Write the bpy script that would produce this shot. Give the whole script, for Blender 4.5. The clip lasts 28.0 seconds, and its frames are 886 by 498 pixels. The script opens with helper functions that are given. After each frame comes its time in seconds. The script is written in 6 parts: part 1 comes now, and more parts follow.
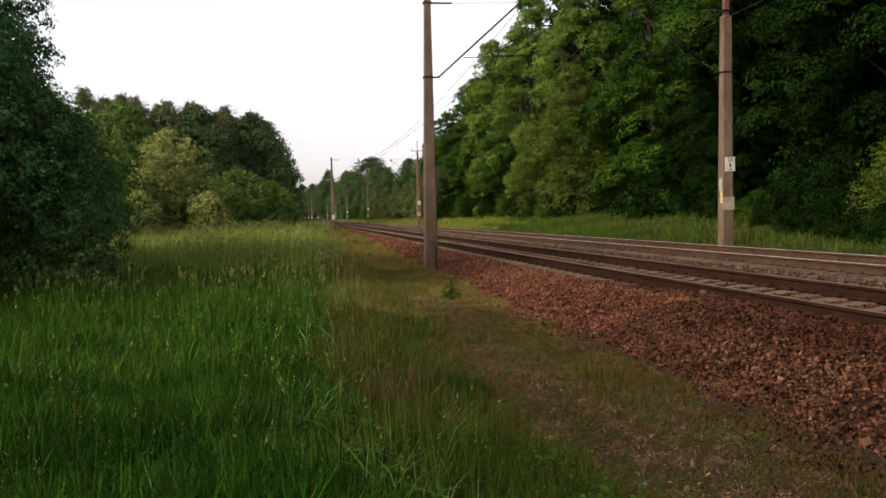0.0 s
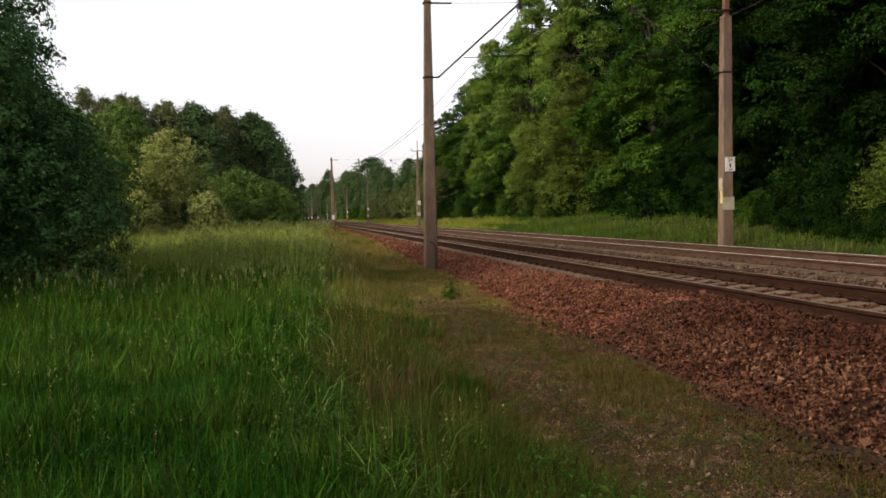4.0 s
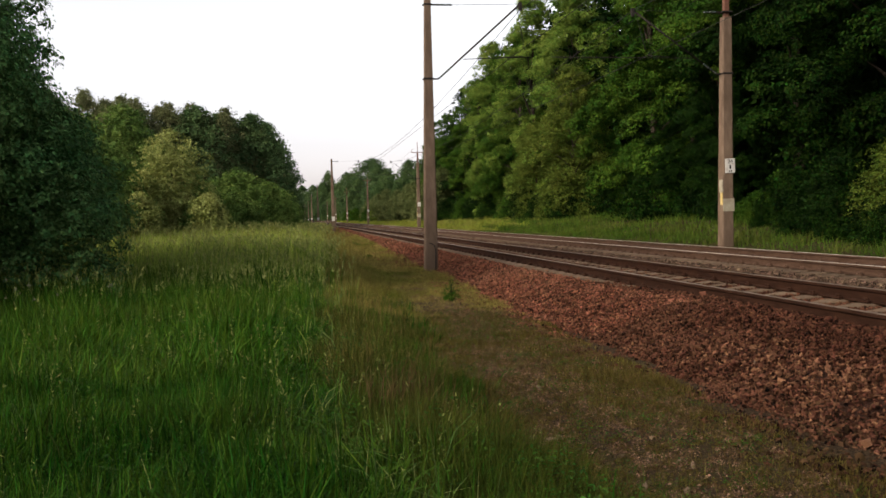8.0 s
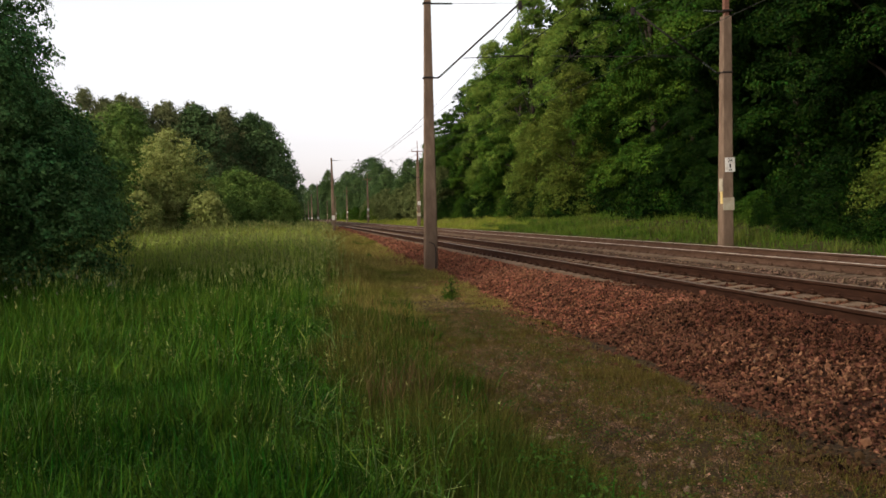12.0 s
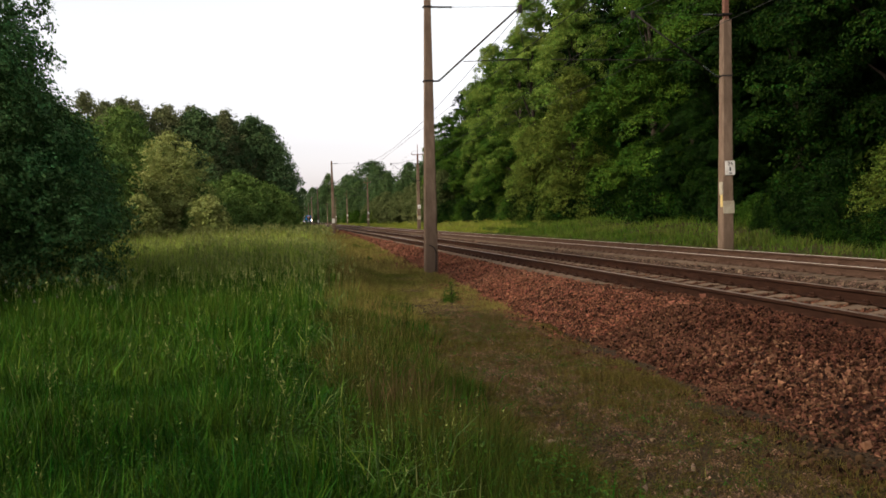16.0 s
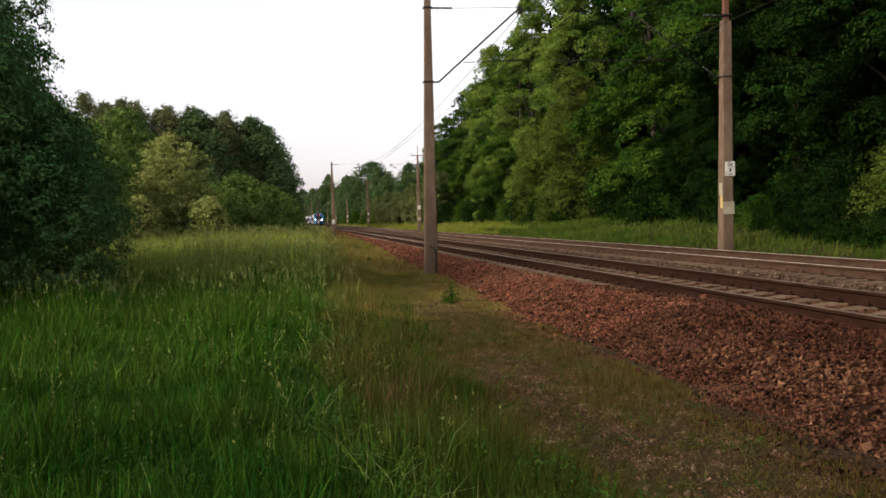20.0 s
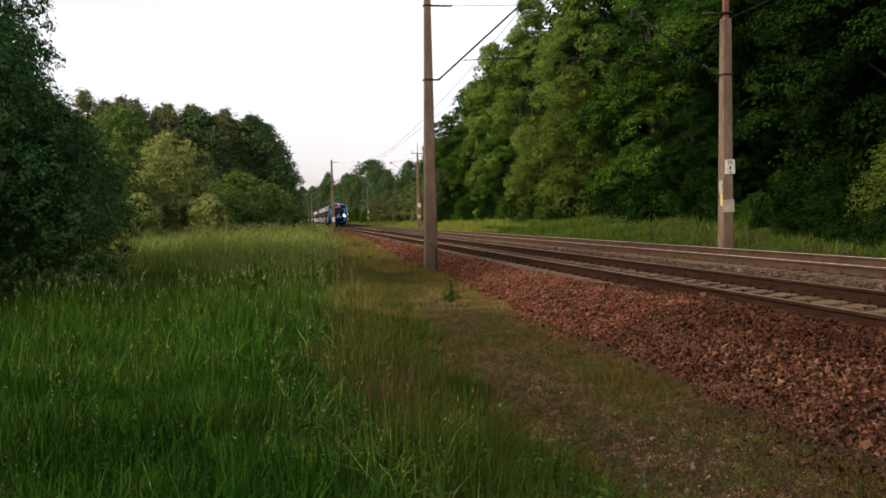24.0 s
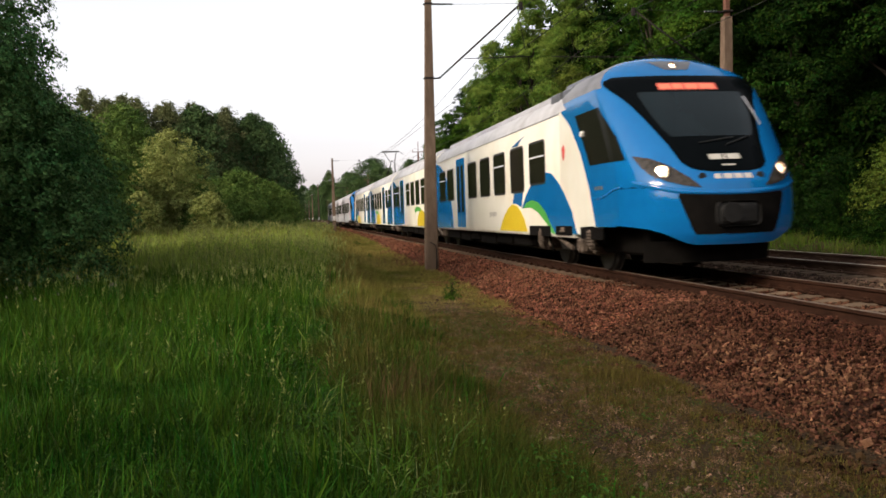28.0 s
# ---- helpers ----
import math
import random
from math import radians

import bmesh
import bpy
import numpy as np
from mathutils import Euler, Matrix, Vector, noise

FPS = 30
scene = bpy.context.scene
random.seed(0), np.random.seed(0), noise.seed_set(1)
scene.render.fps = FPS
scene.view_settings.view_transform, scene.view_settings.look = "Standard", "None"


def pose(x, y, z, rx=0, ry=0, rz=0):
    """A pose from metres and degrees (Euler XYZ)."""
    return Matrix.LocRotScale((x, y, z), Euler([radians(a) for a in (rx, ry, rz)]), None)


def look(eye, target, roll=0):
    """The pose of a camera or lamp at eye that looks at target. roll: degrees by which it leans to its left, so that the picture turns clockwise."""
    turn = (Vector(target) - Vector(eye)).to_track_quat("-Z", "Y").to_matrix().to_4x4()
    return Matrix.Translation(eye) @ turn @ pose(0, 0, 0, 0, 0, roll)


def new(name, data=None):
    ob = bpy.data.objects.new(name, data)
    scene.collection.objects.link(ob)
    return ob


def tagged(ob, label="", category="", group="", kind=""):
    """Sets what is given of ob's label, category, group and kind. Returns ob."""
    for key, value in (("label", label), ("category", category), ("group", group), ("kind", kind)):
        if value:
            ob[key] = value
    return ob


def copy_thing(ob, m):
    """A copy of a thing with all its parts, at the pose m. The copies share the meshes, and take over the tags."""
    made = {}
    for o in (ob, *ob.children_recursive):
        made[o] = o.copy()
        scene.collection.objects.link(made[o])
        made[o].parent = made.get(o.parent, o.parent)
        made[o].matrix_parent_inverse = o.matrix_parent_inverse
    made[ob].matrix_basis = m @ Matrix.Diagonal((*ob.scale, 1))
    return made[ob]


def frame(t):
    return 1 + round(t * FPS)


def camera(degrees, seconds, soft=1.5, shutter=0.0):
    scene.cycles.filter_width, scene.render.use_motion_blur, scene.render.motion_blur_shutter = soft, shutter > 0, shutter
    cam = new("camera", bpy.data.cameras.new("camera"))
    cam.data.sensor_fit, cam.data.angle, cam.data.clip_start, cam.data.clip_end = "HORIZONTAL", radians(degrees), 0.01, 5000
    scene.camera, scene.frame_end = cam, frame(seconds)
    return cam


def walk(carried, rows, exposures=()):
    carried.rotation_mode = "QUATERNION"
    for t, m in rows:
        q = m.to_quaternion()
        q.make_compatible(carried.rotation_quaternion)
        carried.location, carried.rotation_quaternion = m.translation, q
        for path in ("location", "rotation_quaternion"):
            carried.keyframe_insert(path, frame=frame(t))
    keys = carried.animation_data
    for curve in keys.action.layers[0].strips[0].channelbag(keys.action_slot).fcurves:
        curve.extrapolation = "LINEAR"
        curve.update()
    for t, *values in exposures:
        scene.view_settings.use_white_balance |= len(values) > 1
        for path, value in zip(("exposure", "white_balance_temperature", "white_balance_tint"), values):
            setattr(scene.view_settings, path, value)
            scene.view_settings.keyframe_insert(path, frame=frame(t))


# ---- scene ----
EXPOSURE, SKY_STRENGTH, SUN_ENERGY, SUN_ELEV, SUN_ROT = 1.08, 0.127, 1.5, 32.0, 246.0
HAZE_LOW = (0.74, 0.70, 0.80, 1.0)


# ---- camera ----
EYE = Vector((0.0, 0.0, 1.11))      # z = 0 is the top of the near rails
YAW, PITCH, ROLL = 0.1644, 0.0411, 1.937
cam = camera(53.96, 28.0, soft=1.62, shutter=0.10)


def aim(lift, side=0.0):
    """Camera pose; lift and side in thousandths of a radian."""
    a, p = YAW - side / 1000, PITCH - lift / 1000
    way = Vector((math.sin(a) * math.cos(p), math.cos(a) * math.cos(p), -math.sin(p)))
    return look(EYE, EYE + way * 10, -ROLL)


NOD = [(0, 0), (0.5, .2), (1, .2), (1.5, .85), (2, .85), (2.5, .1), (3, .2), (3.5, 0), (5.5, 0), (6, -.3), (6.5, 0),
       (7, .3), (7.5, .4), (8, 1.7), (8.5, .9), (9, 5.2), (9.5, 4.1), (10, 1.4), (10.5, .2), (11, .15), (11.5, .6),
       (12, .5), (12.5, .4), (14.5, 2.9), (15, 3.4), (15.5, 3.4), (16, 4.2), (16.5, 4.3), (17, 5.5), (17.5, 6.7),
       (18, 8.5), (18.5, 7.2), (19, 6.9), (19.5, 6.5), (20, 5.2), (20.5, 5.5), (21, 4.6), (21.5, 4.8), (23.5, 3.6),
       (24, 2.8), (24.5, 2.9), (25, 2.3), (25.5, 1.9), (26, 1.9), (26.5, 1.5), (27, 1.6), (27.5, 1.2), (27.9, 1.1)]
walk(cam, [(t, aim(n)) for t, n in NOD] + [(28.0, aim(1.1, 0.85))],
     exposures=[(0, EXPOSURE, 7000, 12), (28, EXPOSURE, 7000, 12)])

# ---- world and sun: a clear evening after a bright veiled sky, the low sun behind the camera's left ----
world = bpy.data.worlds.new("sky")
scene.world = world
world.use_nodes = True
wn = world.node_tree
sky = wn.nodes.new("ShaderNodeTexSky")
sky.sky_type = 'NISHITA'
sky.sun_disc = False
sky.sun_elevation, sky.sun_rotation = radians(SUN_ELEV), radians(SUN_ROT)
sky.air_density, sky.dust_density, sky.ozone_density = 1.0, 1.5, 1.0
veil = wn.nodes.new("ShaderNodeHueSaturation")       # thin high cloud takes most of the blue out of the sky
veil.inputs["Saturation"].default_value = 0.30
wn.links.new(sky.outputs[0], veil.inputs["Color"])
# dusk haze: a greyish lilac belt low over the whole horizon, fading upwards
where = wn.nodes.new("ShaderNodeTexCoord")
split = wn.nodes.new("ShaderNodeSeparateXYZ")
wn.links.new(where.outputs["Generated"], split.inputs[0])
belt = wn.nodes.new("ShaderNodeValToRGB")
belt.color_ramp.elements[0].position, belt.color_ramp.elements[0].color = 0.0, HAZE_LOW
belt.color_ramp.elements[1].position, belt.color_ramp.elements[1].color = 0.22, (1.0, 1.0, 1.0, 1.0)
wn.links.new(split.outputs[2], belt.inputs[0])
dim = wn.nodes.new("ShaderNodeMix")
dim.data_type, dim.blend_type = 'RGBA', 'MULTIPLY'
dim.inputs[0].default_value = 1.0
wn.links.new(veil.outputs[0], dim.inputs[6])
wn.links.new(belt.outputs[0], dim.inputs[7])
wn.links.new(dim.outputs[2], wn.nodes["Background"].inputs[0])
wn.nodes["Background"].inputs[1].default_value = SKY_STRENGTH
lamp = bpy.data.lights.new("sun", 'SUN')
lamp.energy, lamp.angle, lamp.color = SUN_ENERGY, radians(20), (1.0, 0.88, 0.72)
sun = new("sun", lamp)
_e, _r = radians(SUN_ELEV), radians(SUN_ROT)
sun.matrix_world = look((0, 0, 60), Vector((0, 0, 60)) - Vector((math.sin(_r) * math.cos(_e), math.cos(_r) * math.cos(_e), math.sin(_e))))

# ---- helpers for meshes and materials ----
rng = np.random.default_rng(7)


def mesh_of(name, verts, faces, mats=(), smooth=False):
    me = bpy.data.meshes.new(name)
    me.from_pydata([tuple(v) for v in verts], [], [tuple(f) for f in faces])
    for m in mats:
        me.materials.append(m)
    if smooth:
        me.shade_smooth()
    me.update()
    return me


def mesh_np(name, verts, faces, mat, smooth=False):
    """A mesh of equal-sided faces from arrays: verts (n, 3), faces (m, k)."""
    me = bpy.data.meshes.new(name)
    m, k = faces.shape
    me.vertices.add(len(verts))
    me.vertices.foreach_set("co", np.ascontiguousarray(verts, dtype=np.float32).ravel())
    me.loops.add(m * k)
    me.loops.foreach_set("vertex_index", np.ascontiguousarray(faces, dtype=np.int32).ravel())
    me.polygons.add(m)
    me.polygons.foreach_set("loop_start", np.arange(0, m * k, k, dtype=np.int32))
    me.polygons.foreach_set("use_smooth", np.full(m, smooth))
    me.materials.append(mat)
    me.update(calc_edges=True)
    return me


def part(name, data, material=None, parent=None, label="", m=None):
    """Links a bmesh or a mesh as one object under a thing or a part."""
    if isinstance(data, bmesh.types.BMesh):
        me = bpy.data.meshes.new(name)
        data.to_mesh(me)
        data.free()
    else:
        me = data
    if material and not me.materials:
        me.materials.append(material)
    ob = new(name, me)
    if parent:
        ob.parent = parent
    if m is not None:
        ob.matrix_local = m
    return tagged(ob, label)


def thing(name, label, category, m=None, group="", kind="", data=None):
    ob = new(name, data)
    if m is not None:
        ob.matrix_world = m
    return tagged(ob, label, category, group, kind)


def box(x0, x1, y0, y1, z0, z1, bevel=0.0, bm=None, segs=1):
    out = bm or bmesh.new()
    tmp = bmesh.new()
    bmesh.ops.create_cube(tmp, size=1)
    for v in tmp.verts:
        v.co = Vector(((x0 + x1) / 2 + v.co.x * (x1 - x0), (y0 + y1) / 2 + v.co.y * (y1 - y0), (z0 + z1) / 2 + v.co.z * (z1 - z0)))
    if bevel:
        bmesh.ops.bevel(tmp, geom=tmp.edges[:], offset=bevel, segments=segs, affect='EDGES', profile=0.6)
    return join(out, tmp)


def join(out, tmp):
    me = bpy.data.meshes.new("tmp")
    tmp.to_mesh(me)
    tmp.free()
    out.from_mesh(me)
    bpy.data.meshes.remove(me)
    return out


def tube(a, b, r0, r1=None, n=8, bm=None, caps=True):
    """A round bar from a to b."""
    out = bm or bmesh.new()
    a, b = Vector(a), Vector(b)
    r1 = r0 if r1 is None else r1
    q = (b - a).to_track_quat("Z", "Y").to_matrix()
    ra = [out.verts.new(a + q @ Vector((math.cos(i * 2 * math.pi / n) * r0, math.sin(i * 2 * math.pi / n) * r0, 0))) for i in range(n)]
    rb = [out.verts.new(b + q @ Vector((math.cos(i * 2 * math.pi / n) * r1, math.sin(i * 2 * math.pi / n) * r1, 0))) for i in range(n)]
    for i in range(n):
        f = out.faces.new((ra[i], ra[(i + 1) % n], rb[(i + 1) % n], rb[i]))
        f.smooth = n > 5
    if caps:
        out.faces.new(ra[::-1])
        out.faces.new(rb)
    return out


def surface(name, c0, c1, scale=8.0, rough=0.8, metal=0.0, bump=0.0, bump_scale=60.0, spread=0.0, stain=None, stain_scale=0.6,
            random="none", hue=1.0, translucent=0.0, spec=0.3, coords="Object", stretch=(1, 1, 1), coat=0.0, coat_rough=0.03, coat_ior=1.5):
    """A procedural material: two colours mixed by noise, a larger stain, fine relief, and variation from piece to piece."""
    mt = bpy.data.materials.new(name)
    mt.use_nodes = True
    nt = mt.node_tree
    nd, ln = nt.nodes, nt.links
    bs = nd["Principled BSDF"]
    tc = nd.new("ShaderNodeTexCoord")
    mp = nd.new("ShaderNodeMapping")
    mp.inputs["Scale"].default_value = stretch
    if coords == "World":
        geo = nd.new("ShaderNodeNewGeometry")
        ln.new(geo.outputs["Position"], mp.inputs[0])
    else:
        ln.new(tc.outputs[coords], mp.inputs[0])

    def noisy(sc, detail=5.0):
        n = nd.new("ShaderNodeTexNoise")
        n.inputs["Scale"].default_value, n.inputs["Detail"].default_value, n.inputs["Roughness"].default_value = sc, detail, 0.62
        ln.new(mp.outputs[0], n.inputs["Vector"])
        return n.outputs[0]

    def mixed(fac, a, b):
        mx = nd.new("ShaderNodeMix")
        mx.data_type = 'RGBA'
        if hasattr(fac, "links"):
            ln.new(fac, mx.inputs[0])
        else:
            mx.inputs[0].default_value = fac
        for v, i in ((a, 6), (b, 7)):
            if hasattr(v, "links"):
                ln.new(v, mx.inputs[i])
            else:
                mx.inputs[i].default_value = (*v, 1)
        return mx.outputs[2]

    def ramp(v, lo, hi):
        r = nd.new("ShaderNodeMapRange")
        r.inputs[1].default_value, r.inputs[2].default_value = lo, hi
        ln.new(v, r.inputs[0])
        return r.outputs[0]

    col = mixed(ramp(noisy(scale), 0.32, 0.68), c0, c1)
    if stain:
        col = mixed(ramp(noisy(stain_scale, 3.0), 0.48, 0.72), col, stain)
    if random != "none":
        if random == "island":
            rv = nd.new("ShaderNodeNewGeometry").outputs["Random Per Island"]
        else:
            rv = nd.new("ShaderNodeObjectInfo").outputs["Random"]
        hs = nd.new("ShaderNodeHueSaturation")
        ln.new(col, hs.inputs["Color"])
        r = nd.new("ShaderNodeMapRange")
        r.inputs[3].default_value, r.inputs[4].default_value = 1 - spread, 1 + spread
        ln.new(rv, r.inputs[0])
        ln.new(r.outputs[0], hs.inputs["Value"])
        mu = nd.new("ShaderNodeMath")
        mu.operation = 'MULTIPLY'
        mu.inputs[1].default_value = 7.31
        ln.new(rv, mu.inputs[0])
        fr = nd.new("ShaderNodeMath")
        fr.operation = 'FRACT'
        ln.new(mu.outputs[0], fr.inputs[0])
        r2 = nd.new("ShaderNodeMapRange")
        r2.inputs[3].default_value, r2.inputs[4].default_value = 0.5 - spread * 0.05 * hue, 0.5 + spread * 0.05 * hue
        ln.new(fr.outputs[0], r2.inputs[0])
        ln.new(r2.outputs[0], hs.inputs["Hue"])
        col = hs.outputs[0]
    ln.new(col, bs.inputs["Base Color"])
    bs.inputs["Roughness"].default_value, bs.inputs["Metallic"].default_value = rough, metal
    bs.inputs["Specular IOR Level"].default_value = spec
    bs.inputs["Coat Weight"].default_value = coat
    bs.inputs["Coat Roughness"].default_value = coat_rough
    bs.inputs["Coat IOR"].default_value = coat_ior
    if bump:
        bp = nd.new("ShaderNodeBump")
        bp.inputs["Strength"].default_value, bp.inputs["Distance"].default_value = bump, 0.02
        ln.new(noisy(bump_scale, 4.0), bp.inputs["Height"])
        ln.new(bp.outputs[0], bs.inputs["Normal"])
    if translucent:
        tr = nd.new("ShaderNodeBsdfTranslucent")
        ln.new(col, tr.inputs[0])
        ms = nd.new("ShaderNodeMixShader")
        ms.inputs[0].default_value = translucent
        ln.new(bs.outputs[0], ms.inputs[1])
        ln.new(tr.outputs[0], ms.inputs[2])
        ln.new(ms.outputs[0], nd["Material Output"].inputs[0])
    return mt


def glow(name, colour, strength):
    mt = bpy.data.materials.new(name)
    mt.use_nodes = True
    b = mt.node_tree.nodes["Principled BSDF"]
    b.inputs["Base Color"].default_value = (*colour, 1)
    b.inputs["Emission Color"].default_value, b.inputs["Emission Strength"].default_value = (*colour, 1), strength
    return mt


# ---- materials ----
M_LEAF = surface("leaf_broad", (0.012, 0.045, 0.004), (0.058, 0.112, 0.011), 0.45, 0.7, spread=0.50, random="island", translucent=0.15, spec=0.06)
M_LEAF_LIGHT = surface("leaf_light", (0.047, 0.108, 0.013), (0.170, 0.236, 0.043), 0.5, 0.7, spread=0.50, random="island", translucent=0.2, spec=0.06)
M_LEAF_OLIVE = surface("leaf_olive", (0.036, 0.066, 0.008), (0.104, 0.130, 0.021), 0.5, 0.7, spread=0.50, random="island", translucent=0.15, spec=0.06)
M_LEAF_PALE = surface("leaf_pale", (0.160, 0.200, 0.052), (0.310, 0.330, 0.110), 0.7, 0.7, spread=0.30, random="island", translucent=0.2, spec=0.06)
M_NEEDLE = surface("pine_needles", (0.085, 0.105, 0.042), (0.150, 0.155, 0.070), 0.4, 0.7, spread=0.35, random="island", translucent=0.1, spec=0.06)
M_BARK = surface("bark", (0.020, 0.016, 0.012), (0.046, 0.037, 0.029), 9, 0.95, bump=0.8, bump_scale=30, stretch=(1, 1, 0.25), spec=0.06)
M_GRASS = surface("meadow_grass", (0.010, 0.048, 0.0035), (0.034, 0.084, 0.007), 0.6, 0.6, spread=0.65, random="island", translucent=0.3, coords="World", stain=(0.042, 0.078, 0.009), stain_scale=0.3, spec=0.06)
M_GRASS_TIP = surface("seed_grass", (0.15, 0.185, 0.050), (0.25, 0.265, 0.095), 3, 0.8, spread=0.4, random="island", translucent=0.25, spec=0.06)
M_GRASS_DRY = surface("dry_grass", (0.105, 0.072, 0.024), (0.19, 0.14, 0.06), 3, 0.8, spread=0.4, random="island", translucent=0.15, spec=0.06)
M_GRASS_VERGE = surface("verge_grass", (0.051, 0.042, 0.009), (0.118, 0.087, 0.026), 0.9, 0.8, spread=0.6, random="island", translucent=0.2, coords="World", stain=(0.050, 0.054, 0.010), stain_scale=0.9, spec=0.06)
M_GRASS_BANK = surface("bank_grass", (0.032, 0.080, 0.008), (0.086, 0.132, 0.017), 0.35, 0.7, spread=0.5, random="island", translucent=0.3, coords="World", stain=(0.105, 0.115, 0.026), stain_scale=0.5, spec=0.06)
M_FLOWER = surface("white_umbels", (0.15, 0.15, 0.09), (0.21, 0.205, 0.14), 4, 0.8, spread=0.2, random="island", translucent=0.2, spec=0.1)
M_SOIL = surface("soil_and_litter", (0.009, 0.006, 0.0034), (0.066, 0.043, 0.024), 38, 0.95, bump=1.0, bump_scale=60, coords="World", stain=(0.045, 0.033, 0.015), stain_scale=1.6, spec=0.06)
# bed colour kept dark to paint shade into the gaps between stones
M_GRAVEL = surface("ballast_bed", (0.012, 0.006, 0.004), (0.030, 0.014, 0.009), 30, 0.95, bump=1.0, bump_scale=30, coords="World", spec=0.06)
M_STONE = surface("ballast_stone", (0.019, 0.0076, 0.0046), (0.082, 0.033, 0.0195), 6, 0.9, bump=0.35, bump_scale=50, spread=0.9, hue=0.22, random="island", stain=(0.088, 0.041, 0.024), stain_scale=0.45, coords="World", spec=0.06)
M_STONE_OB = surface("ballast_stone_single", (0.020, 0.0085, 0.005), (0.075, 0.032, 0.019), 6, 0.9, bump=0.35, bump_scale=50, spread=1.0, hue=0.22, random="object", stain=(0.090, 0.042, 0.024), stain_scale=0.45, coords="World", spec=0.06)
# ballast stone again, darkened to paint shade into the near corner
M_STONE_SHADED = surface("soil_stained_ballast_stone", (0.013, 0.0062, 0.0036), (0.056, 0.026, 0.015), 6, 0.9, bump=0.35, bump_scale=50, spread=0.9, hue=0.22, random="island", stain=(0.040, 0.026, 0.012), stain_scale=0.45, coords="World", spec=0.06)
M_STONE_GREY = surface("grey_ballast_stone", (0.030, 0.0185, 0.0125), (0.128, 0.083, 0.058), 5, 0.9, bump=0.35, bump_scale=40, spread=1.0, hue=0.4, random="island", coords="World", spec=0.06)
M_GRAVEL_GREY = surface("grey_ballast_bed", (0.042, 0.028, 0.020), (0.105, 0.073, 0.053), 28, 0.95, bump=1.0, bump_scale=26, coords="World", spec=0.06)
M_PALE_STONE = surface("pale_stone", (0.095, 0.066, 0.046), (0.14, 0.102, 0.073), 8, 0.9, bump=0.4, bump_scale=30, spread=0.25, random="island", spec=0.06)
M_CONCRETE = surface("weathered_concrete", (0.120, 0.082, 0.058), (0.205, 0.145, 0.104), 5, 0.92, bump=0.5, bump_scale=70, stain=(0.10, 0.068, 0.048), stain_scale=1.6, stretch=(1, 1, 0.35), spec=0.06)
M_SLEEPER = surface("sleeper_concrete", (0.085, 0.060, 0.041), (0.162, 0.117, 0.083), 9, 0.92, bump=0.4, bump_scale=60, spread=0.25, hue=0.2, random="object", stain=(0.11, 0.068, 0.043), stain_scale=2.2, spec=0.06)
M_RUST = surface("rusty_rail_side", (0.019, 0.0085, 0.0053), (0.043, 0.0195, 0.012), 14, 0.85, metal=0.1, bump=0.25, bump_scale=90, stretch=(1, 0.2, 1), spec=0.06)
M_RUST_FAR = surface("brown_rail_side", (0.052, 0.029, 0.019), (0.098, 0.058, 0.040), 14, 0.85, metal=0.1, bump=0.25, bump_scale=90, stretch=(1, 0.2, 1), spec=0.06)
M_HEAD = surface("worn_rail_head", (0.16, 0.112, 0.082), (0.25, 0.182, 0.140), 3, 0.42, metal=0.5, stretch=(1, 0.1, 1))
M_STEEL = surface("dark_steel", (0.018, 0.016, 0.015), (0.04, 0.034, 0.030), 12, 0.75, metal=0.2, bump=0.1, spec=0.1)
# far rail heads: the sky's reflection is put into their colour
M_HEAD_SKYLIT = surface("pale_rail_head", (0.48, 0.42, 0.36), (0.60, 0.53, 0.47), 3, 0.45, metal=0.3, stretch=(1, 0.1, 1))
M_RUSTY = surface("rusty_steel", (0.112, 0.049, 0.032), (0.182, 0.084, 0.056), 12, 0.8, metal=0.2, bump=0.2)
M_WIRE = surface("wire", (0.015, 0.014, 0.013), (0.03, 0.028, 0.026), 4, 0.8, metal=0.0, spec=0.1)
M_CERAMIC = surface("green_glazed_insulator", (0.016, 0.026, 0.020), (0.030, 0.042, 0.034), 6, 0.25, spec=0.5)
M_SIGN = surface("white_enamel", (0.612, 0.595, 0.561), (0.680, 0.663, 0.629), 6, 0.5, stain=(0.468, 0.425, 0.374), stain_scale=5)
M_BANDPAINT = surface("cream_mast_paint", (0.315, 0.285, 0.210), (0.413, 0.375, 0.285), 6, 0.8, stain=(0.262, 0.217, 0.158), stain_scale=4)
M_YELLOW = surface("yellow_plate", (0.50, 0.36, 0.12), (0.60, 0.46, 0.18), 5, 0.6)
M_BLACK = surface("black_paint", (0.012, 0.012, 0.012), (0.025, 0.024, 0.023), 6, 0.6)
M_DOCK = surface("dock_leaf", (0.030, 0.085, 0.006), (0.050, 0.115, 0.012), 6, 0.6, spread=0.3, random="object", translucent=0.25, spec=0.12)
M_LITTER = surface("verge_stone", (0.045, 0.031, 0.018), (0.11, 0.075, 0.046), 5, 0.9, bump=0.35, bump_scale=40, spread=0.5, hue=0.4, random="island", coords="World", spec=0.06)
# both distant leaf colours carry a bluish tint painted for haze
M_LEAF_FAR = surface("distant_leaf", (0.028, 0.062, 0.020), (0.078, 0.124, 0.040), 0.25, 0.7, spread=0.30, random="island", translucent=0.12, spec=0.06)
M_LEAF_WOOD = surface("dark_wood_leaf", (0.028, 0.064, 0.024), (0.082, 0.130, 0.045), 0.25, 0.7, spread=0.38, random="island", translucent=0.12, spec=0.06)
